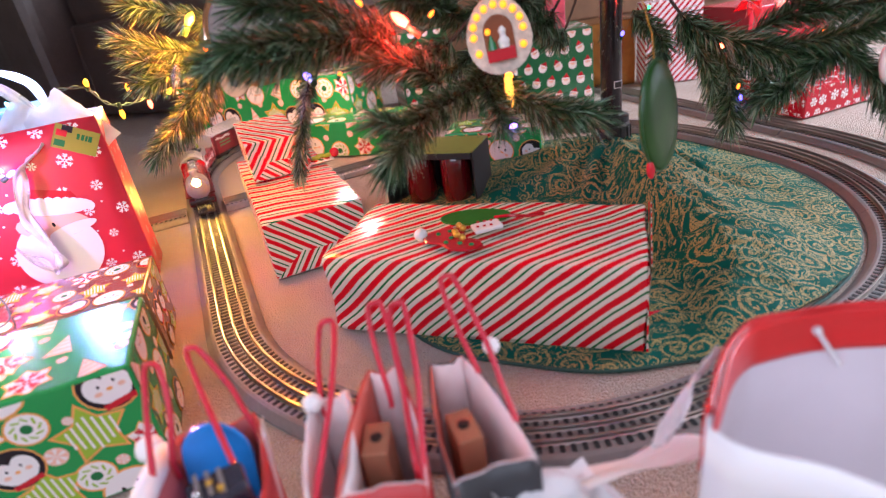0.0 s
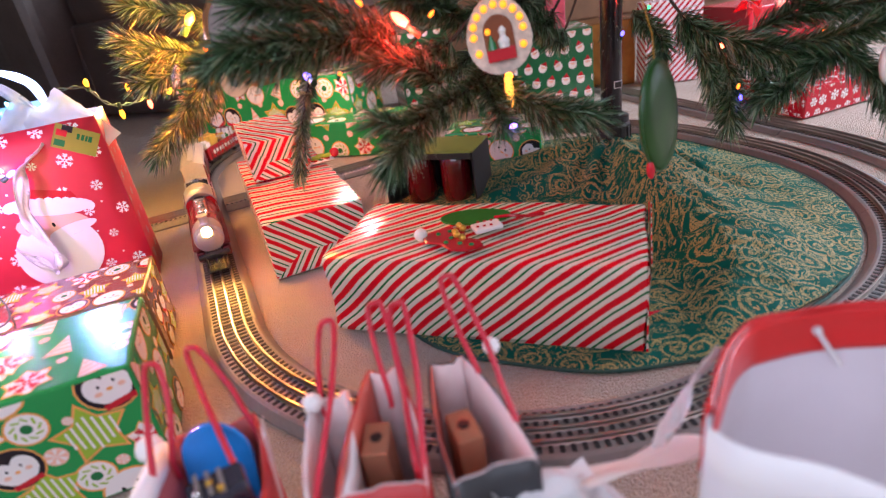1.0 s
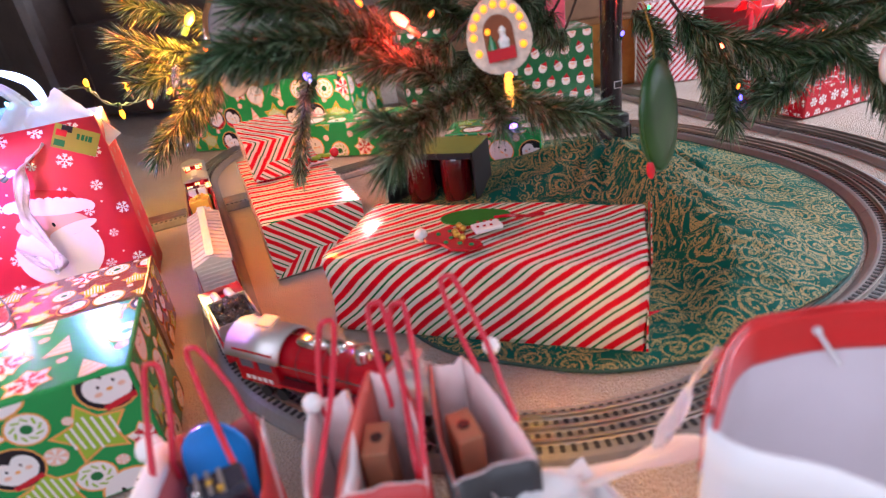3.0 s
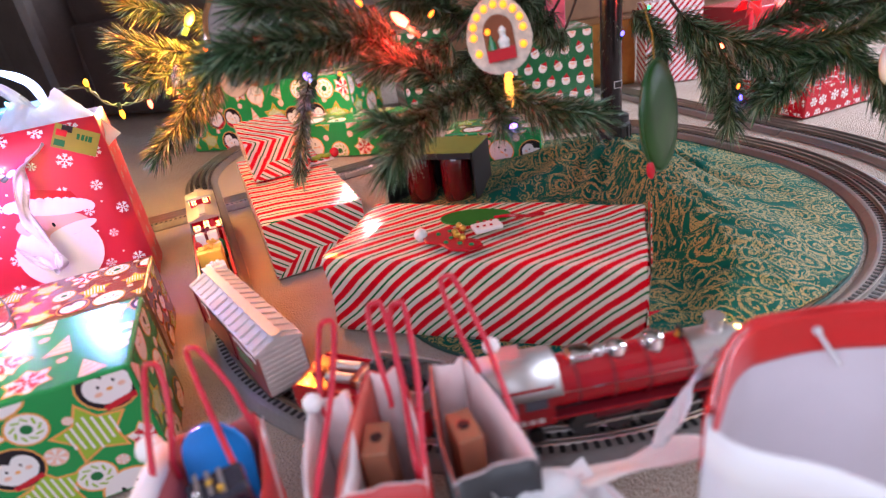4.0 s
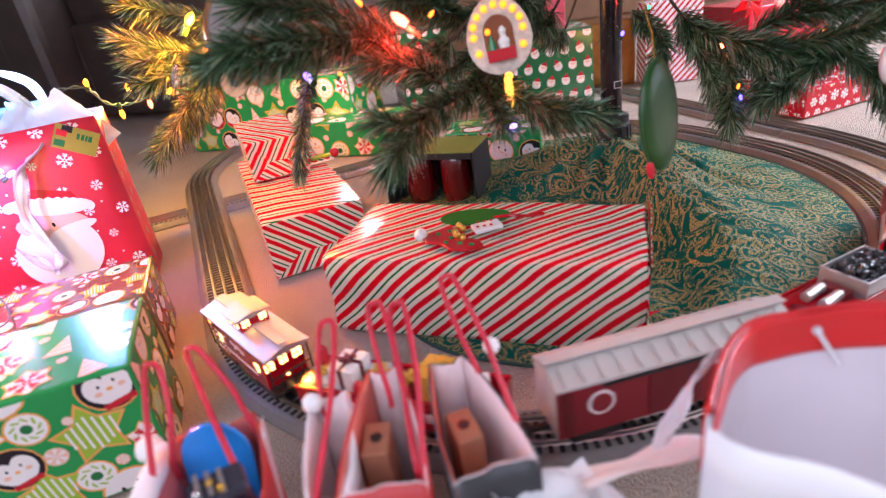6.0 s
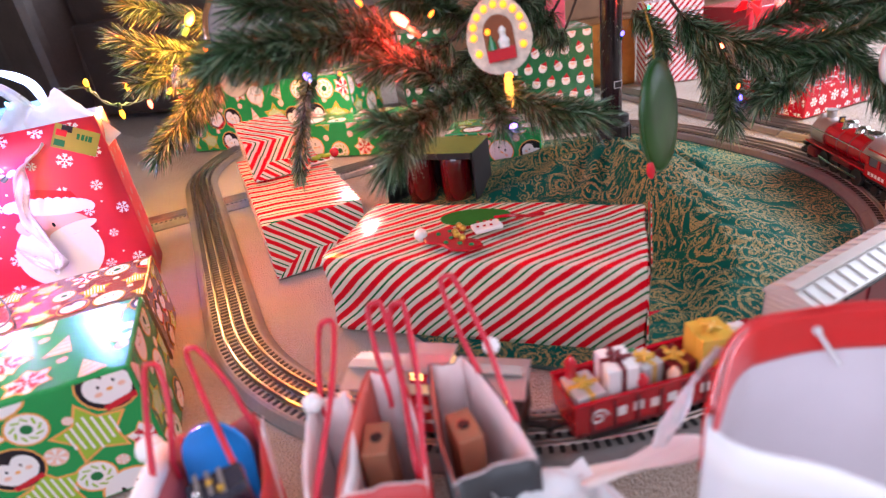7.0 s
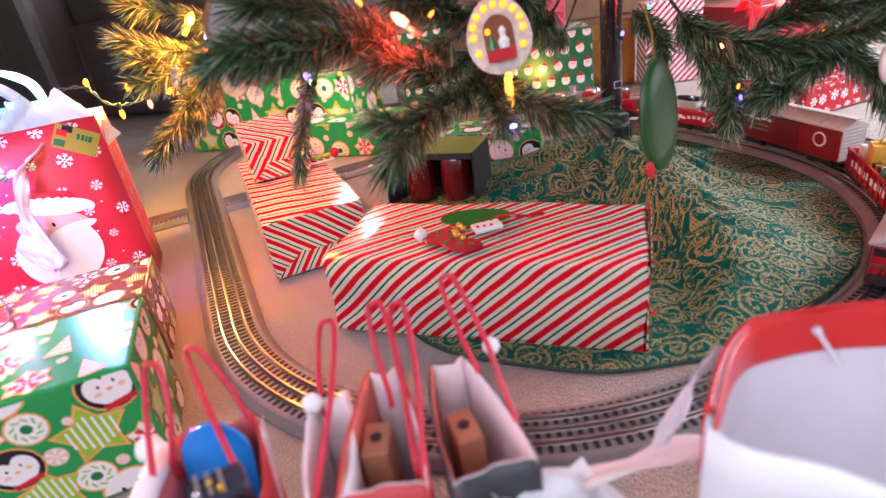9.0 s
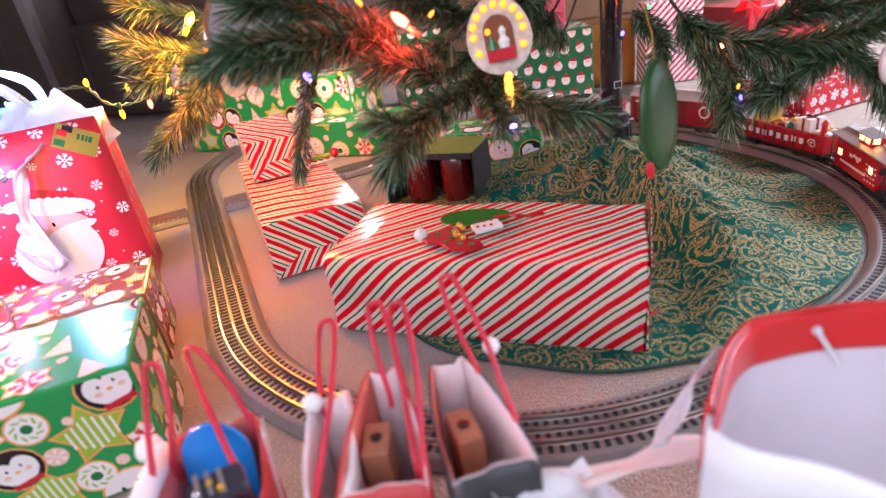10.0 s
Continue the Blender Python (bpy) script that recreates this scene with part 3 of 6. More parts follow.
    # behind the tracks
    printed_gift(pose(-0.43, 1.80, 0.003, 0, 0, -22), 0.60, 0.20, 0.20, M_WRAP_GREEN, "wide gift in green cookie-print paper behind the track", 6, lambda a, b, s: cookie_pattern(a, b, s, 0.034))
    printed_gift(pose(-0.20, 1.55, 0.003, 0, 0, -20), 0.32, 0.13, 0.095, M_WRAP_GREEN, "low gift in green cookie-print paper beside the track", 7, lambda a, b, s: cookie_pattern(a, b, s, 0.034))
    printed_gift(pose(0.02, 1.90, 0.003, 0, 0, 12), 0.16, 0.16, 0.26, M_WRAP_GREEN_DARK, "tall gift in dark green paper printed with red caps", 8, lambda a, b, s: cap_pattern(a, b, s))
    printed_gift(pose(0.340, 1.72, 0.003, 0, 0, -3), 0.335, 0.20, 0.22, M_WRAP_GREEN_DARK, "gift in green paper printed with red-capped faces", 9, lambda a, b, s: cap_pattern(a, b, s))
    g = gift(pose(0.34, 1.75, 0.2265, 0, 0, -8), 0.22, 0.18, 0.12, mat("candy_print_wrap", (0.55, 0.10, 0.16), 0.3, var=0.6, scale=60, coat=0.4), "gift in red and white speckled paper on another gift", 10)
    printed_gift(pose(0.945, 1.335, 0.003, 0, 0, 18), 0.25, 0.19, 0.068, M_WRAP_RED, "flat red gift printed with white snowflakes", 11, lambda a, b, s: flake_pattern(a, b, s, 0.034, 0.0095, 0.012))
    # beside the tree stand
    printed_gift(pose(0.165, 1.30, 0.003, 0, 0, -15), 0.22, 0.12, 0.075, M_WRAP_GREEN, "low gift in lime and red winter-face paper", 12, lambda a, b, s: cookie_pattern(a, b, s, 0.03))
    gift(pose(0.60, 1.90, 0.003, 0, 0, 4), 0.20, 0.16, 0.20, M_WRAP_GOLD, "gift in crumpled gold foil behind the tree", 13)
    b = empty("striped_gift_bag", pose(0.80, 1.80, 0.003, 0, 0, -4), "tall white gift bag with red candy stripes", "gift bag")
    part("bag_body", wrapped_body(0.17, 0.09, 0.24, 14, 0.002), stripe_mat("candy_bag_stripes", (48, 20, -48), [(0.0, (0.5, 0.02, 0.03)), (0.45, (0.75, 0.70, 0.72))]), b)
    for y in (-0.03, 0.03):
        part("bag_handle", tube_bm(smooth_path([(-0.04, y, 0.238), (-0.03, y, 0.30), (0.03, y, 0.30), (0.04, y, 0.238)]), 0.002), M_WHITE, b)
    gift(pose(1.28, 2.1, 0.003, 0, 0, 12), 0.34, 0.24, 0.16, M_WRAP_RED, "glossy red gift in the back", 15)
    # black display box with red ornaments
    card = mat("black_card", (0.007, 0.006, 0.007), 0.6, var=0.1)
    c = empty("display_box", pose(0.013, 1.061, 0.003, 0, 0, -25), "open black box holding shiny red glass ornaments", "box")
    part("base", box_bm(0.19, 0.10, 0.004, pose(0, 0, 0.002)), card, c)
    part("back_panel", box_bm(0.19, 0.003, 0.108, pose(0, 0.0485, 0.058)), card, c)
    for x in (-0.0935, 0.0935):
        part("side_panel", box_bm(0.003, 0.094, 0.108, pose(x, 0, 0.058)), card, c)
    part("lid_panel", box_bm(0.19, 0.10, 0.003, pose(0, 0, 0.1145)), mat("lime_card", (0.20, 0.24, 0.04), 0.35, var=0.1), c, "yellow-green printed lid")
    part("front_rim", box_bm(0.184, 0.003, 0.012, pose(0, -0.0485, 0.107)), card, c)
    for x in (-0.030, 0.046):
        o = tagged(link_mesh("red_ornament", lathe_bm([(0.024, 0), (0.029, 0.004), (0.030, 0.03), (0.0295, 0.07), (0.029, 0.096), (0.024, 0.102), (0.010, 0.104)], 28), mat("red_glass", (0.09, 0.002, 0.005), 0.06, var=0.05, coat=1.0), smooth=True), "shiny dark red glass ornament in a box", "ornament", "boxed ornaments")
        o.matrix_world = c.matrix_world @ pose(x, -0.015, 0.0045)


# ---------------------------------------------------------------- tree skirt
def skirt_material():
    m, nt, b = base_mat("paisley_brocade")
    tc = nt.nodes.new("ShaderNodeTexCoord")
    warp = node(nt, "ShaderNodeTexNoise", Scale=16.0, Detail=2.0)
    nt.links.new(tc.outputs["Object"], warp.inputs["Vector"])
    add = nt.nodes.new("ShaderNodeVectorMath")
    add.operation = "MULTIPLY_ADD"
    add.inputs[1].default_value = (0.028, 0.028, 0.0)
    nt.links.new(warp.outputs["Color"], add.inputs[0])
    nt.links.new(tc.outputs["Object"], add.inputs[2])
    flat = nt.nodes.new("ShaderNodeVectorMath")
    flat.operation = "MULTIPLY"
    flat.inputs[1].default_value = (1.0, 1.0, 0.15)
    nt.links.new(add.outputs[0], flat.inputs[0])

    def op(kind, a, b):
        n = nt.nodes.new("ShaderNodeMath")
        n.operation = kind
        nt.links.new(a, n.inputs[0])
        if isinstance(b, float):
            n.inputs[1].default_value = b
        else:
            nt.links.new(b, n.inputs[1])
        return n.outputs[0]

    def scrolls(scale, turns, arms, width, reach, share):
        """Curled spiral outlines, one to a cell; a share of the cells stays empty."""
        v = nt.nodes.new("ShaderNodeTexVoronoi")
        v.voronoi_dimensions = "2D"
        v.inputs["Scale"].default_value = scale
        nt.links.new(flat.outputs[0], v.inputs["Vector"])
        off = nt.nodes.new("ShaderNodeVectorMath")
        off.operation = "SUBTRACT"
        nt.links.new(flat.outputs[0], off.inputs[0])
        nt.links.new(v.outputs["Position"], off.inputs[1])
        xyz = nt.nodes.new("ShaderNodeSeparateXYZ")
        nt.links.new(off.outputs[0], xyz.inputs[0])
        sep = nt.nodes.new("ShaderNodeSeparateColor")
        nt.links.new(v.outputs["Color"], sep.inputs[0])
        hand = op("SUBTRACT", op("MULTIPLY", op("GREATER_THAN", sep.outputs[1], 0.5), 2.0), 1.0)
        turn = op("MULTIPLY", op("MULTIPLY", op("ARCTAN2", xyz.outputs[1], xyz.outputs[0]), float(arms)), hand)
        phase = op("ADD", op("ADD", turn, op("MULTIPLY", v.outputs["Distance"], turns)), op("MULTIPLY", sep.outputs[2], 6.28))
        line = op("GREATER_THAN", op("SINE", phase, 0.0), width)
        near = op("LESS_THAN", v.outputs["Distance"], reach)
        return op("MULTIPLY", op("MULTIPLY", line, near), op("GREATER_THAN", sep.outputs[0], share))

    a, c, e = scrolls(24.0, 26.0, 1, 0.42, 0.62, 0.12), scrolls(60.0, 16.0, 2, 0.40, 0.56, 0.30), scrolls(125.0, 6.0, 5, 0.35, 0.46, 0.50)
    both = op("MAXIMUM", op("MAXIMUM", a, c), op("MULTIPLY", e, 0.7))
    fine = node(nt, "ShaderNodeTexNoise", Scale=520.0, Detail=2.0)
    nt.links.new(tc.outputs["Object"], fine.inputs["Vector"])
    fac_out = op("MULTIPLY", both, op("GREATER_THAN", fine.outputs["Fac"], 0.45))
    col = nt.nodes.new("ShaderNodeMix")
    col.data_type = "RGBA"
    col.inputs[6].default_value = rgb((0.002, 0.075, 0.055))
    col.inputs[7].default_value = rgb((0.30, 0.23, 0.09))
    nt.links.new(fac_out, col.inputs[0])
    nt.links.new(col.outputs[2], b.inputs["Base Color"])
    rr = nt.nodes.new("ShaderNodeMapRange")
    rr.inputs["To Min"].default_value, rr.inputs["To Max"].default_value = 0.80, 0.60
    nt.links.new(fac_out, rr.inputs["Value"])
    nt.links.new(rr.outputs["Result"], b.inputs["Roughness"])
    weave = node(nt, "ShaderNodeTexNoise", Scale=26.0, Detail=6.0)
    nt.links.new(tc.outputs["Object"], weave.inputs["Vector"])
    bump(nt, b, weave.outputs["Fac"], 0.7, 0.010)
    b.inputs["Specular IOR Level"].default_value = 0.10
    return m


POLE = (0.360, 1.050)
SKIRT = (0.256, 0.870)


def skirt_reach(a):
    """How far the skirt spreads that way: it stops short of the track."""
    r = 0.408 + 0.085 * max(0.0, math.cos(a - math.radians(52))) ** 2 + 0.005 * math.sin(5 * a) + 0.003 * math.sin(13 * a)
    ca, sa = math.cos(a - 0.3731), math.sin(a - 0.3731)
    while True:
        u, v = 0.14 + r * ca, -0.03 + r * sa
        if math.hypot(u - min(max(u, 0), S1), v - min(max(v, 0), S2)) < R - 0.047:
            return r
        r -= 0.002


# the crest of the cloth over a stand leg, from the pole to the hem
CREST = [(0.365, 1.04), (0.338, 0.88), (0.358, 0.77), (0.385, 0.69), (0.368, 0.60), (0.318, 0.53), (0.27, 0.46)]


def crest_offset(x, y):
    """Signed distance from the crest (positive on the window's side) and how far along it."""
    best = (9.0, 0.0, 0.0)
    for k, (p, q) in enumerate(zip(CREST, CREST[1:])):
        dx, dy = q[0] - p[0], q[1] - p[1]
        t = min(1.0, max(0.0, ((x - p[0]) * dx + (y - p[1]) * dy) / (dx * dx + dy * dy)))
        ex, ey = x - p[0] - t * dx, y - p[1] - t * dy
        d = math.hypot(ex, ey)
        if d < best[0]:
            best = (d, math.copysign(d, dx * ey - dy * ex), (k + t) / (len(CREST) - 1))
    return best[1], best[2]


def skirt_height(x, y):
    cx, cy = SKIRT
    d = math.hypot(x - POLE[0], y - POLE[1])
    a = math.atan2(y - POLE[1], x - POLE[0])
    rim = math.hypot(x - cx, y - cy) / 0.41
    edge = 1 - rim ** 6 if rim < 1 else 0.0
    left = 1 + 0.75 * max(0.0, math.cos(a - 3.2)) ** 2
    z = 0.078 * math.exp(-(d / (0.135 * left)) ** 1.6)
    off, along = crest_offset(x, y)
    ridge = (0.060 * (1 - along) + 0.018) * min(1.0, along * 6) * math.exp(-(off / (0.12 if off > 0 else 0.036)) ** 2)
    wob = noise.noise(Vector((x * 8, y * 8, 0)))
    fold = 0.010 * math.exp(-((d - 0.15) / 0.11) ** 2) * math.sin(11 * a + 4.0 * wob)
    shade = 1.0 if off < 0 else 0.45
    pucker = 0.0110 * shade * math.exp(-((x - 0.36) / 0.13) ** 2 - ((y - 0.74) / 0.20) ** 2) * math.sin(225 * (y + 0.5 * x) + 5 * noise.noise(Vector((x * 9, y * 9, 3)))) * (0.6 + 0.8 * noise.noise(Vector((x * 26, y * 26, 7))))
    rumple = 0.005 * (noise.noise(Vector((x * 9, y * 9, 1))) + 0.6) + 0.0022 * noise.noise(Vector((x * 30, y * 30, 5)))
    return 0.0040 + max(0.0, edge * (z + ridge + fold + pucker + rumple))


def tree_skirt():
    (cx, cy), n, rings = SKIRT, 360, 150
    reach = [skirt_reach(2 * math.pi * k / n) for k in range(n)]
    vs = [(cx, cy, skirt_height(cx, cy))]
    fs = []
    for j in range(1, rings + 1):
        for k in range(n):
            a = 2 * math.pi * k / n
            r = reach[k] * j / rings
            x, y = cx + r * math.cos(a), cy + r * math.sin(a)
            vs.append((x, y, skirt_height(x, y)))
    for k in range(n):
        fs.append((0, 1 + k, 1 + (k + 1) % n))
        for j in range(rings - 1):
            a, b = 1 + j * n + k, 1 + j * n + (k + 1) % n
            fs.append((a, a + n, b + n, b))
    t = empty("tree_skirt", None, "green and gold paisley brocade tree skirt, rumpled", "tree skirt")
    cloth = raw_part("cloth", vs, fs, skirt_material(), t, smooth=True)
    sol = cloth.modifiers.new("thickness", "SOLIDIFY")
    sol.thickness, sol.offset = 0.002, -1.0
    hem = [vs[1 + (rings - 1) * n + k] for k in range(n)]
    part("hem", tube_bm([(x, y, 0.0035) for x, y, z in hem] + [(hem[0][0], hem[0][1], 0.0035)], 0.0022, 6), mat("hem_green", (0.006, 0.05, 0.035), 0.7, var=0.2), t, "dark green rolled hem")
# ---------------------------------------------------------------- tree
def needle_material():
    m, nt, b = base_mat("pvc_needles")
    geo = nt.nodes.new("ShaderNodeNewGeometry")
    # the palest needles are lightened to stand in for lit tips and glints
    r = ramp(nt, geo.outputs["Random Per Island"], [(0.0, (0.010, 0.024, 0.009)), (0.4, (0.024, 0.070, 0.022)), (0.68, (0.080, 0.175, 0.075)), (0.86, (0.30, 0.42, 0.29)), (1.0, (0.15, 0.09, 0.03))])
    nt.links.new(r.outputs["Color"], b.inputs["Base Color"])
    b.inputs["Roughness"].default_value = 0.30
    b.inputs["Specular IOR Level"].default_value = 0.6
    return m


M_NEEDLE = needle_material()
M_TWIG = mat("twig_brown", (0.05, 0.032, 0.02), 0.8, var=0.3, scale=120)
NEEDLE_RND = random.Random(5)


def needles(path, length, per_m):
    """Flat PVC strips set round a wired twig, leaning to its tip."""
    vs, fs = [], []
    pts = [Vector(p) for p in path]
    cum = [0.0]
    for a, b in zip(pts, pts[1:]):
        cum.append(cum[-1] + (b - a).length)
    total, rnd = cum[-1], NEEDLE_RND
    n = int(total * per_m)
    j = 0
    for i in range(n):
        s = total * (i + rnd.random()) / n
        while j < len(cum) - 2 and cum[j + 1] < s:
            j += 1
        d = (pts[j + 1] - pts[j])
        p = pts[j] + d * ((s - cum[j]) / max(1e-6, d.length))
        d.normalize()
        x = d.orthogonal().normalized()
        y = d.cross(x)
        a = rnd.uniform(0, 2 * math.pi)
        radial = x * math.cos(a) + y * math.sin(a)
        tip = max(0.0, (s / total - 0.93) / 0.07)
        lean = rnd.uniform(0.45, 0.95) * (1 - 0.55 * tip)
        w = (d * math.cos(lean) + radial * math.sin(lean)).normalized()
        w.z -= rnd.uniform(0.0, 0.16)
        L = length * rnd.uniform(0.7, 1.15)
        side = w.cross(Vector((rnd.uniform(-1, 1), rnd.uniform(-1, 1), rnd.uniform(-1, 1)))).normalized() * rnd.uniform(0.00050, 0.00085)
        mid = p + w * L * 0.55 + radial * L * 0.03
        end = p + w * L + Vector((0, 0, -0.10 * L)) * rnd.random()
        b = len(vs)
        vs += [p - side * 0.6, p + side * 0.6, mid + side, mid - side, end]
        fs += [(b, b + 1, b + 2, b + 3), (b + 3, b + 2, b + 4)]
    return vs, fs


def branch(tree, ctrl, length, per_m=7600):
    path = smooth_path(ctrl, 7)
    n = len(path)
    skip = 7 if len(ctrl) > 3 or ctrl[0][:2] == POLE else 0
    b = part("branch", tube_bm(path, [0.0028 - 0.0018 * k / n for k in range(n)], 6), M_TWIG, tree)
    tagged(raw_part("needles", *needles(path[skip:] if skip < n - 2 else path, length, per_m), M_NEEDLE, b), kind="stuff")
    return b


def christmas_tree():
    t = empty("christmas_tree", None, "artificial green fir tree with lights on black pole", "christmas tree")
    part("pole", cyl_bm(0.0195, 0.0195, 1.62, pose(POLE[0], POLE[1], 0.072 + 0.81), 28), mat("black_gloss_metal", (0.008, 0.008, 0.010), 0.16, var=0.1), t, "black metal pole", smooth=False)
    part("pole_sticker", box_bm(0.016, 0.0006, 0.013, pose(POLE[0] + 0.006, POLE[1] - 0.0197, 0.185, 0, 0, 10)), M_WHITE, t, "small white-edged label")
    part("pole_sticker_face", box_bm(0.0135, 0.0006, 0.0105, pose(POLE[0] + 0.006, POLE[1] - 0.0202, 0.185, 0, 0, 10)), M_BLACK, t)
    prof = [(0.035, 0.0), (0.035, 0.03), (0.030, 0.034), (0.0325, 0.036), (0.0325, 0.046), (0.024, 0.050)]
    part("collar", lathe_bm(prof, 28, pose(POLE[0], POLE[1], 0.078)), M_BLACK, t, "ribbed black plastic stand collar")
    for k in range(14):
        a = k * 2 * math.pi / 14
        part("collar_rib", box_bm(0.003, 0.003, 0.028, pose(POLE[0] + 0.0353 * math.cos(a), POLE[1] + 0.0353 * math.sin(a), 0.092, 0, 0, math.degrees(a))), M_BLACK, t)
    for k in range(4):
        part("stand_leg", box_bm(0.20, 0.022, 0.012, pose(POLE[0], POLE[1], 0.012, 0, 0, 20 + 45 * k) @ pose(0.0, 0, 0), bevel=0.002), M_BLACK, t)
    part("stand_post", cyl_bm(0.028, 0.028, 0.072, pose(POLE[0], POLE[1], 0.044), 20), M_BLACK, t)
    # short bristles round the pole where the lowest branches fold out
    tagged(raw_part("pole_needles", *needles([(POLE[0], POLE[1], 0.55), (POLE[0], POLE[1], 0.238)], 0.030, 9000), M_NEEDLE, t), kind="stuff")
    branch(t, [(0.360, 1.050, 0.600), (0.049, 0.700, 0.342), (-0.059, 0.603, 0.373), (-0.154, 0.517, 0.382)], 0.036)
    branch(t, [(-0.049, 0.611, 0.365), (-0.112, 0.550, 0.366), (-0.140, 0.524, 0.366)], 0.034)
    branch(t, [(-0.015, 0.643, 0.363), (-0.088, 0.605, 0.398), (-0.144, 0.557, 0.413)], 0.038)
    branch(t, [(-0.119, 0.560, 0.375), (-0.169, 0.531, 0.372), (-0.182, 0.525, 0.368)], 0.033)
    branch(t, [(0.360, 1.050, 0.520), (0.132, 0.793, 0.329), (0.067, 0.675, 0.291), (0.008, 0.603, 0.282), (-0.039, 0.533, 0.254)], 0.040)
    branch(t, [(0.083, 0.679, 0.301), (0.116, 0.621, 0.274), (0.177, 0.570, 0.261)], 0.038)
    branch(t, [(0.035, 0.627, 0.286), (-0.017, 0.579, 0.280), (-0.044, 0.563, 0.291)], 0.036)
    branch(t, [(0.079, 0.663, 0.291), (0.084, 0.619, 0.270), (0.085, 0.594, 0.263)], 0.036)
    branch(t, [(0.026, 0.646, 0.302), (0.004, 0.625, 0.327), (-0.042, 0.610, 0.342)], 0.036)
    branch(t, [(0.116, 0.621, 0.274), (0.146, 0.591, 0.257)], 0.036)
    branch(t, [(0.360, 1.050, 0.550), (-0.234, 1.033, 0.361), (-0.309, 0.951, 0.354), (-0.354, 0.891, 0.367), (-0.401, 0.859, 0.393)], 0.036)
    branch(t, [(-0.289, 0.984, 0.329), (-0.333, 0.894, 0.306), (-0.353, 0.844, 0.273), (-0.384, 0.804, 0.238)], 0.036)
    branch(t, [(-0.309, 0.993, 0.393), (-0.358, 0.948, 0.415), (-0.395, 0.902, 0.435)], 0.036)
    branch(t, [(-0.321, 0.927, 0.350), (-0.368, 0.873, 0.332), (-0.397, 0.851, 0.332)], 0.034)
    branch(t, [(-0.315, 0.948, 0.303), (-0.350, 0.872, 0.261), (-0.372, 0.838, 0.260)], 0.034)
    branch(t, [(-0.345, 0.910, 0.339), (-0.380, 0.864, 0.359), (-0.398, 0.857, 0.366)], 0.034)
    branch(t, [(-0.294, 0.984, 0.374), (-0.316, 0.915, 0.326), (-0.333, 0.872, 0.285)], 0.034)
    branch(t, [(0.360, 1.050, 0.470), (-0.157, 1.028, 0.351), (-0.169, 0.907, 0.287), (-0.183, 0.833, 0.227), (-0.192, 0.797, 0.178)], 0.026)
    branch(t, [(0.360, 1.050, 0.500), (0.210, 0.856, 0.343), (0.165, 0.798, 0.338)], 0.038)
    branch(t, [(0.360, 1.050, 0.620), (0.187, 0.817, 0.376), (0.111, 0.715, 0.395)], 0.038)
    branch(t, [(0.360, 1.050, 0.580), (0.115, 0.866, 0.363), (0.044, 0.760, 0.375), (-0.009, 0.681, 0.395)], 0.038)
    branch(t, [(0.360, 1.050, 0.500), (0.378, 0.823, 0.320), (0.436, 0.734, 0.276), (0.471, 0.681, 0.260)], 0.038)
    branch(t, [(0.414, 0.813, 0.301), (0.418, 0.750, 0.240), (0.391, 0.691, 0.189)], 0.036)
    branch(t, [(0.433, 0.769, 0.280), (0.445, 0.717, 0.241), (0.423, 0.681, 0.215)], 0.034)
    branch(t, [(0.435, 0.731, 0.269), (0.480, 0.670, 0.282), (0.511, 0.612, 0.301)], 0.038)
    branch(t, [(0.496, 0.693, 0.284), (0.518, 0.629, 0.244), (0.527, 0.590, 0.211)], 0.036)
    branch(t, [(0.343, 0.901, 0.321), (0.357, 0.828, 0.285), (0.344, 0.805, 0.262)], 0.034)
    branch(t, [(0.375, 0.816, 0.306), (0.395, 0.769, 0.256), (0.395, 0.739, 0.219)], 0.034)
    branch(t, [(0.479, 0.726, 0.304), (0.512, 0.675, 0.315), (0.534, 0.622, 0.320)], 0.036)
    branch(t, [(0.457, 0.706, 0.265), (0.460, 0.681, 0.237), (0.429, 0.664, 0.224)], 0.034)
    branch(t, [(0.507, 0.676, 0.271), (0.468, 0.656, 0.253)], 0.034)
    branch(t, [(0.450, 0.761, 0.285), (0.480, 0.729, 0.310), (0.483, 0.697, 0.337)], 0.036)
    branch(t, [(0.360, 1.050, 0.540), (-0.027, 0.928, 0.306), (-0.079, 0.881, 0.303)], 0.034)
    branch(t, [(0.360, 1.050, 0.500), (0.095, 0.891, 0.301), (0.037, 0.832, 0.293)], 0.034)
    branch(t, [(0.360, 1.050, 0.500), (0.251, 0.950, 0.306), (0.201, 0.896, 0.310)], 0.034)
    # upper tiers, out of view, placed to shade what lies below
    rnd = random.Random(11)
    for k in range(46):
        z = 0.62 + 0.95 * (k / 46)
        reach = 0.62 * (1.62 - z) / 1.0 + 0.06
        a = k * 2.399963
        c, s = math.cos(a), math.sin(a)
        e = reach * rnd.uniform(0.85, 1.05)
        branch(t, [(POLE[0], POLE[1], z), (POLE[0] + c * e * 0.5, POLE[1] + s * e * 0.5, z + 0.02), (POLE[0] + c * e, POLE[1] + s * e, z - 0.03)], 0.06, 1500)
    for k in range(18):
        a = math.radians(258 + 85 * (k + rnd.random()) / 18)
        c, s = math.cos(a), math.sin(a)
        e, z = rnd.uniform(0.60, 0.76), rnd.uniform(0.50, 0.62)
        branch(t, [(POLE[0], POLE[1], z + 0.10), (POLE[0] + c * e * 0.5, POLE[1] + s * e * 0.5, z + 0.07), (POLE[0] + c * e, POLE[1] + s * e, z)], 0.055, 2600)
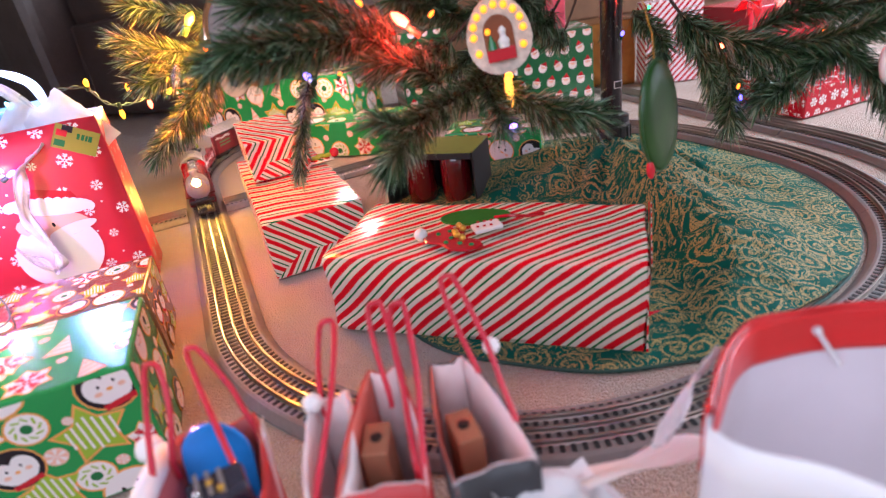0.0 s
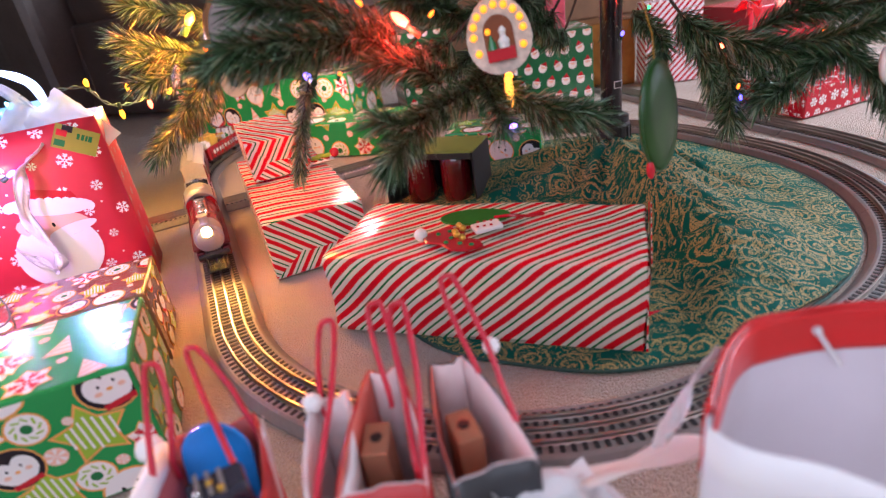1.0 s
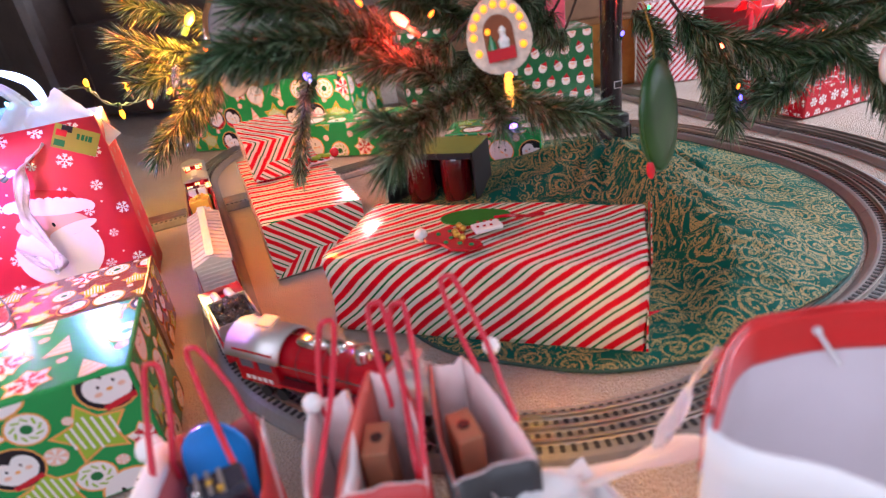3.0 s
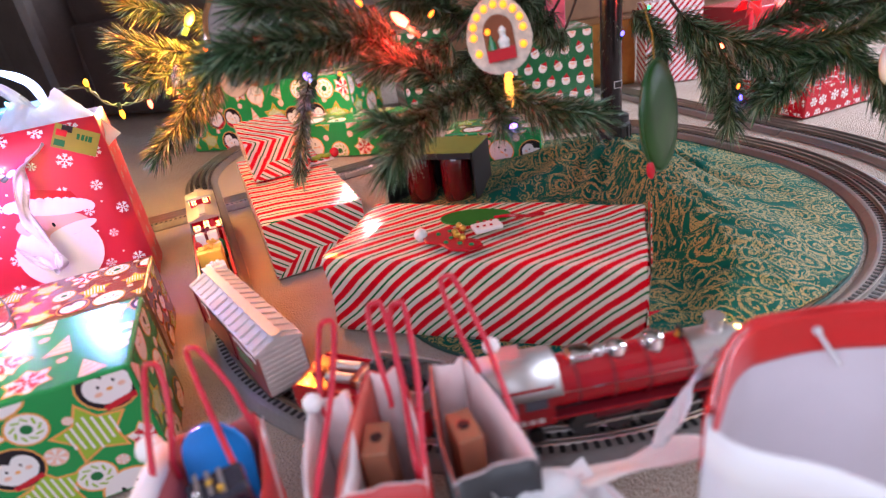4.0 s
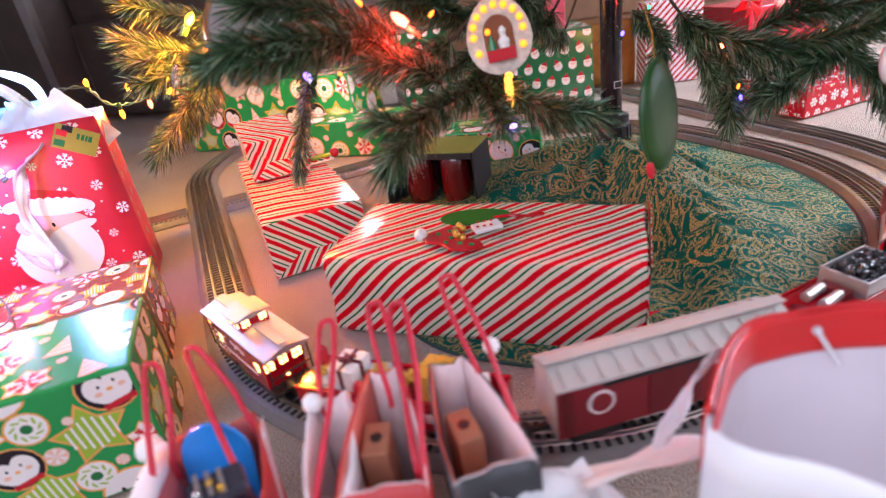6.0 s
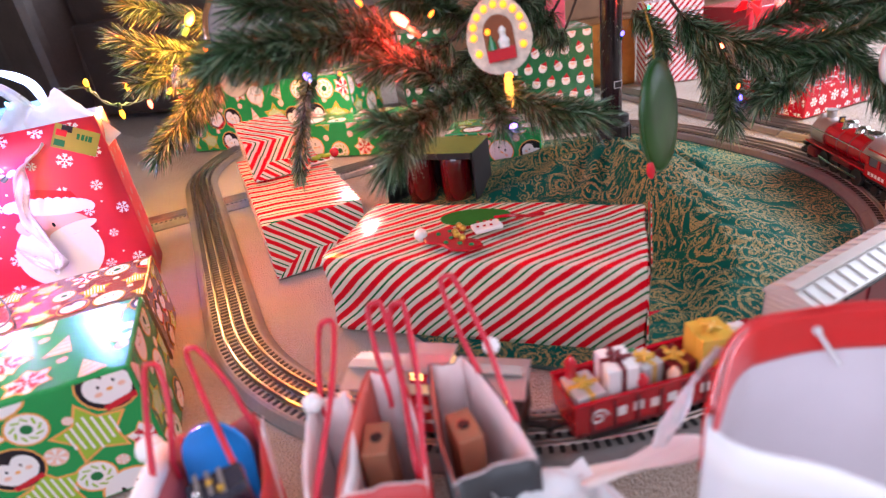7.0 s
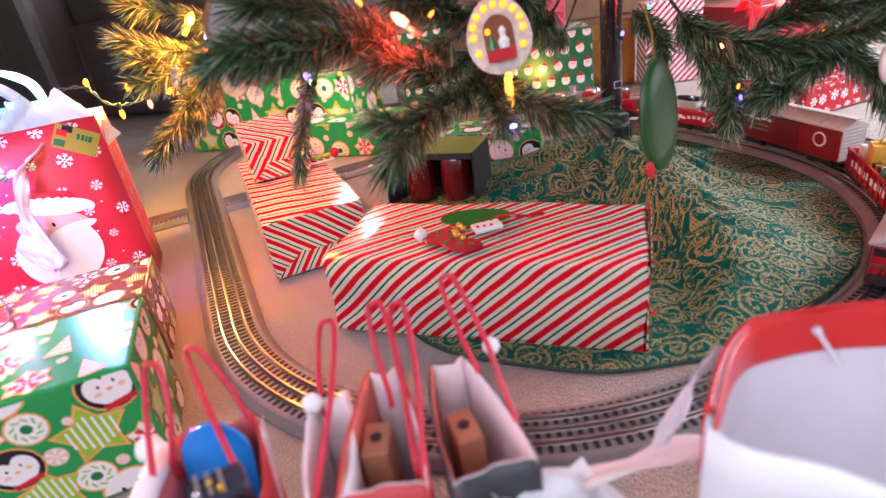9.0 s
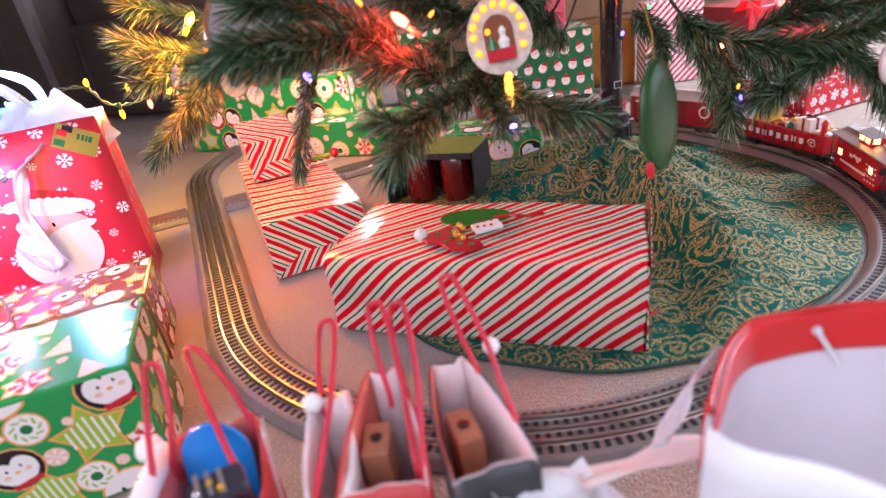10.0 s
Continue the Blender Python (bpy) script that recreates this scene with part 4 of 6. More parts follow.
    # extra low branches outside the view, added to screen off the window lamp
    for k in range(46):
        a = math.radians(-66 + 132 * (k + rnd.random()) / 46)
        c, s = math.cos(a), math.sin(a)
        e, z = rnd.uniform(0.44, 0.74), rnd.uniform(0.36, 0.46)
        branch(t, [(POLE[0], POLE[1], z + 0.14), (POLE[0] + c * e * 0.5, POLE[1] + s * e * 0.5, z + 0.10), (POLE[0] + c * e, POLE[1] + s * e, z)], 0.055, 2600)
    for k in range(30):
        a = k * 2.399963 + 0.7
        c, s = math.cos(a), math.sin(a)
        e, z = rnd.uniform(0.45, 0.66), rnd.uniform(0.50, 0.66)
        if s < -0.3:
            z += 0.10
        branch(t, [(POLE[0], POLE[1], z), (POLE[0] + c * e * 0.5, POLE[1] + s * e * 0.5, z + 0.03), (POLE[0] + c * e, POLE[1] + s * e, z)], 0.055, 2000)
    return t


# ---------------------------------------------------------------- lights on the tree
def glow(name, c, power):
    return mat(name, c, 0.3, var=0.02, emit=c, power=power)


M_BULB = {"yellow": glow("bulb_yellow", (1.0, 0.32, 0.006), 5), "red": glow("bulb_red", (1.0, 0.06, 0.02), 16), "blue": glow("bulb_blue", (0.10, 0.08, 1.0), 4), "cyan": glow("bulb_cyan", (0.15, 0.65, 1.0), 8),
          "green": glow("bulb_green", (0.05, 0.8, 0.2), 2), "orange": glow("bulb_orange", (1.0, 0.16, 0.01), 3), "purple": glow("bulb_purple", (0.35, 0.18, 1.0), 5)}
M_WIRE = mat("green_wire", (0.012, 0.05, 0.02), 0.5, var=0.1)


def light_bulb(p, colour, lean=(20, 0, 0), size=1.0, string=None):
    if string:
        m = pose(*p, *lean)
        b = part("socket", cyl_bm(0.0032 * size, 0.0028 * size, 0.010 * size, m @ pose(0, 0, -0.006 * size), 10), M_WIRE, string)
        part("bulb", lathe_bm([(0.0024 * size, 0), (0.0034 * size, 0.005 * size), (0.0026 * size, 0.009 * size), (0.0008 * size, 0.012 * size)], 12, m), M_BULB[colour], b, "glowing %s bulb" % colour, smooth=True)
        return b
    b = empty("light_bulb", pose(*p, *lean), "small glowing %s bulb of a string light" % colour, "fairy light", "tree lights")
    part("socket", cyl_bm(0.0032 * size, 0.0028 * size, 0.010 * size, pose(0, 0, -0.006 * size), 10), M_WIRE, b)
    part("glass", lathe_bm([(0.0024 * size, 0), (0.0034 * size, 0.005 * size), (0.0026 * size, 0.009 * size), (0.0008 * size, 0.012 * size)], 12), M_BULB[colour], b, smooth=True)
    return b


def tree_lights():
    # sizes well above 1 imitate the glare round a bright bulb
    for p, c, s in (((-0.313, 0.884, 0.399), "yellow", 1.8), ((-0.001, 0.612, 0.3722), "red", 1.6), ((-0.156, 0.858, 0.302), "blue", 1.6), ((0.093, 0.590, 0.257), "purple", 0.8), ((0.409, 0.710, 0.228), "orange", 0.6),
                    ((0.411, 0.704, 0.215), "blue", 0.6), ((0.399, 0.735, 0.277), "red", 0.6), ((0.346, 0.849, 0.327), "green", 0.7), ((-0.237, 0.782, 0.373), "orange", 0.9), ((-0.046, 0.659, 0.395), "orange", 0.8),
                    ((0.024, 0.649, 0.374), "orange", 0.7), ((-0.082, 0.627, 0.331), "orange", 0.6), ((0.518, 0.715, 0.282), "orange", 0.6), ((0.321, 0.887, 0.291), "blue", 0.9), ((-0.29, 0.86, 0.36), "orange", 0.8),
                    ((0.105, 0.640, 0.300), "yellow", 1.1)):
        light_bulb(p, c, (NEEDLE_RND.uniform(-60, 60), NEEDLE_RND.uniform(-60, 60), 0), s)
    # the string that hangs from the tree down to the gift bag
    w = empty("string_light_wire", None, "thin wire of a string light hanging over carpet", "string light")
    ctrl = [(-0.365, 0.900, 0.362), (-0.41, 1.03, 0.345), (-0.46, 1.12, 0.325), (-0.50, 1.155, 0.300), (-0.535, 1.16, 0.276), (-0.562, 1.125, 0.272), (-0.578, 1.09, 0.285), (-0.592, 1.07, 0.318), (-0.62, 1.03, 0.325)]
    path = smooth_path(ctrl, 8)
    for k in range(2):
        part("wire", tube_bm([p + Vector((0.0025 * math.sin(i * 0.8 + 3.1 * k), 0.0, 0.0025 * math.cos(i * 0.8 + 3.1 * k))) for i, p in enumerate(path)], 0.0012, 6), mat("clear_green_wire", (0.10, 0.16, 0.14), 0.3, var=0.1), w)
    for p, c, lean in (((-0.553, 1.140, 0.292), "yellow", (0, 0, 0)), ((-0.532, 1.160, 0.268), "red", (180, 0, 0)), ((-0.568, 1.112, 0.264), "yellow", (180, 0, 0)), ((-0.479, 1.137, 0.279), "yellow", (30, 40, 0)), ((-0.587, 1.068, 0.322), "yellow", (40, 30, 0))):
        light_bulb(p, c, lean, 1.35, w)
    # the string across the gifts beside the camera
    w = empty("string_light_wire", None, "green string light wire lying across wrapped gifts", "string light")
    part("wire", tube_bm(smooth_path([(-0.66, 0.70, 0.112), (-0.60, 0.68, 0.112), (-0.53, 0.60, 0.116), (-0.49, 0.51, 0.1425), (-0.46, 0.44, 0.1425), (-0.50, 0.41, 0.1425), (-0.53, 0.44, 0.1425)], 8), 0.0013, 6), M_WIRE, w)
    for p, c, lean in (((-0.46, 0.440, 0.146), "yellow", (70, 0, 40)), ((-0.485, 0.500, 0.146), "yellow", (70, 0, 160)), ((-0.505, 0.412, 0.146), "yellow", (80, 0, 10)), ((-0.62, 0.83, 0.235), "purple", (60, 0, 90)), ((-0.655, 0.955, 0.315), "cyan", (40, 0, 0)), ((-0.67, 0.985, 0.333), "blue", (60, 20, 0))):
        light_bulb(p, c, lean, 1.2, w)
    # lamps at the bulbs; back and flower have no bulb and are added fills
    for name, p, e, c in (("bulb_light_yellow", (-0.300, 0.862, 0.385), 3.2, (1.0, 0.27, 0.02)), ("bulb_light_orange", (-0.262, 0.845, 0.335), 1.0, (1.0, 0.09, 0.01)), ("bulb_light_red", (-0.001, 0.603, 0.366), 0.7, (1.0, 0.02, 0.01)),
                          ("bulb_light_blue", (-0.158, 0.842, 0.312), 0.15, (0.22, 0.18, 1.0)), ("bulb_light_gift", (-0.540, 0.470, 0.190), 1.5, (1.0, 0.78, 0.34)), ("bulb_light_bag", (-0.66, 0.74, 0.235), 1.3, (0.72, 0.30, 1.0)),
                          ("bulb_light_cyan", (-0.66, 0.93, 0.37), 4.2, (0.30, 0.50, 1.0)), ("bulb_light_string", (-0.556, 1.15, 0.325), 4.0, (1.0, 0.50, 0.10)), ("fill_light_back", (-0.22, 1.46, 0.34), 2.8, (1.0, 0.60, 0.46)),
                          ("bulb_light_right", (0.525, 0.800, 0.300), 0.32, (1.0, 0.04, 0.02)), ("fill_light_flower", (0.600, 0.960, 0.360), 0.30, (1.0, 0.05, 0.03))):
        bulb_lamp(name, p, e, c)


# ---------------------------------------------------------------- ornaments
def ornaments():
    face = Vector(EYE) - Vector((0.087, 0.582, 0.352))
    yaw = math.degrees(math.atan2(face.y, face.x)) + 90
    o = empty("lit_arch_ornament", pose(0.087, 0.582, 0.352, 0, -6, yaw), "white arched window ornament with glowing yellow beads", "ornament")

    def arch(w, h, y0, y1, k=1.0):
        pts = [(-w, -h)] + [(-w * math.cos(math.pi * j / 14), (h * 0.25) + (h * 0.75) * math.sin(math.pi * j / 14)) for j in range(15)] + [(w, -h)]
        bm = flap([(x, y0, z) for x, z in pts], y0 - y1)
        bmesh.ops.bevel(bm, geom=[e for e in bm.edges if e.calc_length() > 0.002], offset=0.0012, segments=2, affect="EDGES")
        return bm
    part("frame", flap([(0.032 * math.cos(2 * math.pi * j / 28) * (1 - 0.10 * math.sin(2 * math.pi * j / 28)), 0.006, 0.037 * math.sin(2 * math.pi * j / 28)) for j in range(28)][::-1], 0.012), mat("iced_white", (0.58, 0.48, 0.40), 0.5, var=0.45, scale=150, bump_s=0.4), o)
    part("recess", arch(0.0145, 0.020, -0.0065, -0.0085), mat("brown_glaze", (0.22, 0.06, 0.02), 0.3, var=0.3), o)
    part("scene_ground", box_bm(0.028, 0.004, 0.012, pose(0, -0.010, -0.017), bevel=0.001), M_INK_R, o)
    part("white_figure", lathe_bm([(0.005, 0), (0.006, 0.006), (0.003, 0.011), (0.004, 0.016), (0.001, 0.020)], 12, pose(0.004, -0.0105, -0.011)), M_WHITE, o)
    part("green_figure", lathe_bm([(0.005, 0), (0.003, 0.008), (0.0005, 0.014)], 10, pose(-0.008, -0.0105, -0.011)), M_INK_D, o)
    for k in range(11):
        a = math.radians(-25 + 230 * k / 10)
        x, z = -0.0245 * math.cos(a), 0.004 + 0.025 * math.sin(a) - (0.006 if k in (0, 10) else 0)
        part("bead", ball_bm(0.0036, pose(x, -0.0065, z), 10), glow("bead_glow", (1.0, 0.34, 0.01), 0.95), o, "glowing yellow bead", smooth=True)
    for x, z in ((-0.010, 0.006), (-0.009, -0.011)):
        part("bead", ball_bm(0.003, pose(x, -0.009, z), 10), glow("bead_glow", (1.0, 0.34, 0.01), 0.95), o, smooth=True)
    part("hanger", tube_bm([(0, 0, 0.035), (0, 0.002, 0.06), (0.004, 0.01, 0.09)], 0.0006, 5), M_GOLD, o)

    # green disc seen nearly edge-on
    o = empty("green_disc_ornament", pose(0.232, 0.537, 0.258, 0, -7, 0) @ pose(0, 0, 0, 0, 0, 45), "flat oval glossy green ornament with red bow", "ornament")
    bm = lathe_bm([(0.0001, -0.0065), (0.03, -0.006), (0.048, -0.004), (0.052, 0.0), (0.048, 0.004), (0.03, 0.006), (0.0001, 0.0065)], 40)
    bm.transform(pose(0, 0, 0, 90, 0, 0) @ Matrix.Diagonal((0.78, 1.08, 1, 1)))
    part("disc", bm, mat("green_enamel", (0.012, 0.065, 0.006), 0.40, var=0.5, scale=30, coat=0.0), o, smooth=True)
    bm = lathe_bm([(0.0522, -0.0012), (0.0526, 0), (0.0522, 0.0012)], 40)
    bm.transform(pose(0, 0, 0, 90, 0, 0) @ Matrix.Diagonal((0.78, 1.08, 1, 1)))
    part("rim", bm, mat("dark_green_rim", (0.02, 0.09, 0.03), 0.3, var=0.2), o)
    part("red_bow", ball_bm(0.006, pose(-0.030, 0.0, -0.044) @ Matrix.Diagonal((0.7, 0.7, 1.6, 1)), 12), M_INK_R, o, "small red bow")
    part("hanger", tube_bm([(0, 0, 0.055), (0.001, 0, 0.08), (0.0, 0.006, 0.11)], 0.0006, 5), M_GOLD, o)

    o = empty("white_round_ornament", pose(0.525, 0.612, 0.255, 80, 0, 35), "white round ornament with red ring in branches", "ornament")
    part("body", lathe_bm([(0.002, -0.006), (0.02, -0.005), (0.024, 0), (0.02, 0.005), (0.002, 0.006)], 28), M_WHITE, o, smooth=True)
    part("ring", lathe_bm([(0.010, 0.0058), (0.014, 0.0066), (0.010, 0.0072)], 24), M_INK_R, o)

    o = empty("glass_disc_ornament", pose(-0.185, 0.725, 0.385, 82, 0, -14), "large round glass ornament with thin copper rim", "ornament")
    part("glass", lathe_bm([(0.001, -0.008), (0.05, -0.004), (0.062, 0.0), (0.05, 0.004), (0.001, 0.008)], 36), mat("smoky_glass", (0.24, 0.22, 0.22), 0.10, var=0.3, scale=30, coat=1.0), o, smooth=True)
    part("rim", lathe_bm([(0.0615, -0.002), (0.0645, 0), (0.0615, 0.002)], 36), mat("copper_rim", (0.45, 0.22, 0.10), 0.3, metal=1.0), o)

    o = empty("wood_slice_ornament", pose(-0.233, 0.76, 0.325, 75, 0, -12), "pale wooden slice ornament with dark mark", "ornament")
    part("slice", cyl_bm(0.019, 0.019, 0.005, None, 26, bevel=0.001), mat("pale_wood", (0.55, 0.36, 0.22), 0.6, var=0.15, scale=50), o)
    part("mark", lathe_bm([(0.007, 0.0026), (0.006, 0.0032)], 5), M_BLACK, o)

    o = empty("icicle_ornament", pose(-0.336, 0.849, 0.345, 0, 25, 0), "clear faceted crystal icicle ornament", "ornament")
    part("crystal", lathe_bm([(0.0005, -0.030), (0.004, -0.022), (0.0065, -0.012), (0.005, 0.0), (0.003, 0.006)], 6), mat("crystal", (0.85, 0.88, 0.95), 0.05, var=0.02, trans=0.9), o)
    o = empty("icicle_ornament", pose(0.101, 0.632, 0.292, 0, -4, 0), "amber glass icicle ornament", "ornament")
    # the glass is given a glow of its own; no lamp inside
    part("crystal", lathe_bm([(0.0005, -0.026), (0.003, -0.018), (0.005, -0.006), (0.0045, 0.008), (0.002, 0.012)], 8), glow("amber_icicle_glow", (1.0, 0.42, 0.05), 1.2), o, smooth=True)

    o = empty("red_flower", pose(0.581, 0.998, 0.300, 70, 0, 20), "red fabric poinsettia tucked in the tree", "artificial flower")
    for k in range(9):
        a = k * 40 * math.pi / 180
        L = 0.045 if k % 2 else 0.034
        pts = [(0.004 * math.cos(a), 0.004 * math.sin(a), 0.0), (L * 0.55 * math.cos(a - 0.33), L * 0.55 * math.sin(a - 0.33), 0.007), (L * math.cos(a), L * math.sin(a), -0.002), (L * 0.55 * math.cos(a + 0.33), L * 0.55 * math.sin(a + 0.33), 0.007)]
        part("petal", flap(pts, 0.0008), mat("red_satin", (0.55, 0.01, 0.02), 0.35, var=0.2), o)
    part("flower_centre", ball_bm(0.005, pose(0, 0, 0.006), 10), M_GOLD, o)
    o = empty("white_drop_ornament", pose(0.534, 0.839, 0.318), "small white drop ornament", "ornament")
    part("drop", lathe_bm([(0.001, -0.018), (0.008, -0.010), (0.007, 0.002), (0.001, 0.016)], 16), M_WHITE, o, smooth=True)
# ---------------------------------------------------------------- toy train (x forward, z = 0 on the rails)
M_WARM = glow("warm_window", (1.0, 0.55, 0.16), 3.2)
M_HEAD = glow("headlight_glow", (1.0, 0.52, 0.07), 750.0)
M_RIM = mat("white_trim", (0.75, 0.72, 0.70), 0.35, var=0.05)
M_TYRE = mat("dark_steel", (0.10, 0.10, 0.10), 0.35, metal=0.8, var=0.1)
M_BOXRED = mat("maroon_plastic", (0.21, 0.005, 0.014), 0.28, var=0.1, scale=60, coat=0.3)
M_GREENINK = mat("green_script", (0.05, 0.30, 0.10), 0.4)


def truck(car, x, span=0.036, r=0.0085):
    bm = box_bm(span + 0.014, 0.005, 0.010, pose(x, 0.0215, 0.009), bevel=0.0015)
    box_bm(span + 0.014, 0.005, 0.010, pose(x, -0.0215, 0.009), bevel=0.0015, bm=bm)
    box_bm(0.014, 0.040, 0.006, pose(x, 0, 0.011), bm=bm)
    t = part("truck", bm, M_BLACK, car, "black plastic wheel truck")
    for dx in (-span / 2, span / 2):
        for s in (-1, 1):
            bm = lathe_bm([(r * 1.12, 0), (r * 1.12, 0.0012), (r, 0.0014), (r * 0.97, 0.005), (r * 0.5, 0.0046)], 20)
            bm.transform(pose(x + dx, s * 0.0142, r, 90 if s < 0 else -90))
            part("wheel", bm, M_CHROME if dx > 0 and s < 0 else M_BLACK, t, smooth=False)


def coupler(car, x, s):
    bm = box_bm(0.022, 0.006, 0.004, pose(x + s * 0.008, 0, 0.010), bevel=0.001)
    box_bm(0.006, 0.011, 0.008, pose(x + s * 0.019, 0, 0.010), bevel=0.0015, bm=bm)
    part("coupler", bm, M_BLACK, car)


def side_bars(car, spots, material, y, name="script_bar"):
    """Lettering on both sides as plain bars: x, z, length, height."""
    for s in (-1, 1):
        for x, z, w, h in spots:
            part(name, box_bm(w, 0.0006, h, pose(x, s * (y + 0.0002), z)), material, car)


def swirl(car, x, z, r, y):
    for s in (-1, 1):
        pts = [(x + r * (1 - k / 26) * math.cos(k * 0.42), s * (y + 0.0004), z + r * (1 - k / 26) * math.sin(k * 0.42)) for k in range(22)]
        part("printed_swirl", tube_bm(pts, 0.0009, 5), M_RIM, car)


def locomotive():
    c = empty("locomotive", None, "red and silver toy steam locomotive with lit headlamp", "toy locomotive", "toy train")
    alongx = pose(0, 0, 0, 0, 90, 0)
    part("boiler", cyl_bm(0.0235, 0.0235, 0.135, pose(-0.0075, 0, 0.0525) @ alongx, 32), M_REDPLASTIC, c, "glossy red boiler", smooth=False)
    part("smokebox", cyl_bm(0.0242, 0.0242, 0.044, pose(0.082, 0, 0.0525) @ alongx, 32, bevel=0.002), M_SILVER, c, "silver smokebox")
    part("smokebox_door", lathe_bm([(0.021, 0), (0.019, 0.003), (0.010, 0.005), (0.001, 0.0055)], 28, pose(0.104, 0, 0.0525) @ alongx), M_SILVER, c)
    for x in (-0.045, -0.012, 0.02, 0.055):
        part("boiler_band", cyl_bm(0.0239, 0.0239, 0.002, pose(x, 0, 0.0525) @ alongx, 32), M_REDDARK, c)
    lamp = part("headlamp", cyl_bm(0.0088, 0.0088, 0.012, pose(0.104, 0, 0.0680) @ alongx, 18, bevel=0.001), M_SILVER, c)
    part("headlamp_lens", lathe_bm([(0.0072, 0), (0.0058, 0.0020), (0.001, 0.0030)], 18, pose(0.1103, 0, 0.0680) @ alongx), M_HEAD, lamp, "glowing headlamp lens", smooth=True)
    hood = lathe_bm([(0.0088, 0), (0.0094, 0.0042), (0.0085, 0.0042), (0.0080, 0.0002)], 18, pose(0.1098, 0, 0.0680) @ alongx)
    bmesh.ops.delete(hood, geom=[f for f in hood.faces if len(f.verts) > 4], context="FACES_ONLY")
    part("headlamp_hood", hood, M_SILVER, lamp, "silver headlamp hood")
    part("smokestack", lathe_bm([(0.0085, 0), (0.0068, 0.003), (0.0075, 0.012), (0.0092, 0.014), (0.0092, 0.016)], 20, pose(0.088, 0, 0.0745)), M_SILVER, c, "silver smokestack")
    part("steam_dome", lathe_bm([(0.013, 0), (0.0105, 0.003), (0.0105, 0.009), (0.008, 0.0125), (0.001, 0.014)], 22, pose(0.030, 0, 0.0725)), M_CHROME, c, "chrome steam dome", smooth=True)
    part("sand_dome", lathe_bm([(0.0115, 0), (0.0095, 0.003), (0.0095, 0.008), (0.007, 0.0105), (0.001, 0.012)], 22, pose(-0.004, 0, 0.073)), M_CHROME, c, "chrome sand dome", smooth=True)
    part("rear_dome", box_bm(0.024, 0.020, 0.012, pose(-0.038, 0, 0.078), bevel=0.005, seg=3), M_CHROME, c, "chrome rear dome", smooth=True)
    part("small_dome", lathe_bm([(0.008, 0), (0.0065, 0.003), (0.0065, 0.007), (0.005, 0.009), (0.001, 0.010)], 18, pose(-0.020, 0, 0.0735)), M_CHROME, c, "small chrome dome", smooth=True)
    bell = part("bell_frame", box_bm(0.003, 0.010, 0.012, pose(0.056, 0, 0.0795), bevel=0.001), M_BLACK, c)
    part("bell", lathe_bm([(0.0042, 0), (0.003, 0.003), (0.0022, 0.006), (0.0005, 0.007)], 14, pose(0.056, 0, 0.0775)), M_GOLD, bell)
    for s in (-1, 1):
        part("handrail", tube_bm([(-0.07, s * 0.0262, 0.061), (0.10, s * 0.0262, 0.061)], 0.0008, 6), M_CHROME, c)
        part("running_board", box_bm(0.172, 0.010, 0.003, pose(0.015, s * 0.0245, 0.0365), bevel=0.0006), M_REDDARK, c)
        part("board_trim", box_bm(0.172, 0.0008, 0.0022, pose(0.015, s * 0.0299, 0.0365)), M_REDPLASTIC, c, "bright red trim line")
        part("air_tank", cyl_bm(0.006, 0.006, 0.05, pose(-0.008, s * 0.0225, 0.0295) @ alongx, 14), M_REDDARK, c)
        part("cylinder", box_bm(0.028, 0.014, 0.018, pose(0.082, s * 0.0215, 0.020), bevel=0.005), M_REDDARK, c)
        part("side_rod", box_bm(0.098, 0.0022, 0.004, pose(0.008, s * 0.0212, 0.0135), bevel=0.0008), M_CHROME, c, "bright metal side rod")
        part("main_rod", box_bm(0.062, 0.0022, 0.0035, pose(0.048, s * 0.0235, 0.0165, 0, -3, 0), bevel=0.0008), M_CHROME, c)
        for k in range(4):
            x = -0.040 + 0.032 * k
            bm = lathe_bm([(0.0150, 0), (0.0150, 0.0012), (0.0136, 0.0015), (0.0132, 0.0055), (0.011, 0.0052), (0.010, 0.0040), (0.004, 0.0040), (0.003, 0.0065)], 26)
            bm.transform(pose(x, s * 0.0142, 0.0136, 90 if s < 0 else -90))
            w = part("driving_wheel", bm, M_BLACK, c)
            part("tyre", lathe_bm([(0.0134, 0.0050), (0.0134, 0.0060), (0.0120, 0.0060)], 26, pose(x, s * 0.0142, 0.0136, 90 if s < 0 else -90)), M_TYRE, w)
        for x in (0.105, -0.085, -0.108):
            part("small_wheel", cyl_bm(0.0078, 0.0078, 0.004, pose(x, s * 0.0162, 0.0078, 90), 18), M_BLACK, c)
    part("frame", box_bm(0.225, 0.024, 0.016, pose(-0.006, 0, 0.022), bevel=0.002), M_BLACK, c)
    part("firebox", box_bm(0.05, 0.040, 0.022, pose(-0.060, 0, 0.036), bevel=0.003), M_BLACK, c)
    # pilot
    bm = box_bm(0.012, 0.050, 0.006, pose(0.114, 0, 0.0265), bevel=0.001)
    for k in range(7):
        y = -0.021 + 0.007 * k
        part("pilot_slat", box_bm(0.030 - abs(y) * 0.35, 0.0026, 0.0022, pose(0.126, y * 0.8, 0.0145, 0, 36, 0)), M_BLACK, c)
    box_bm(0.016, 0.034, 0.004, pose(0.128, 0, 0.0055), bevel=0.001, bm=bm)
    box_bm(0.006, 0.010, 0.008, pose(0.136, 0, 0.015), bevel=0.001, bm=bm)
    part("pilot", bm, M_BLACK, c, "black slatted pilot")
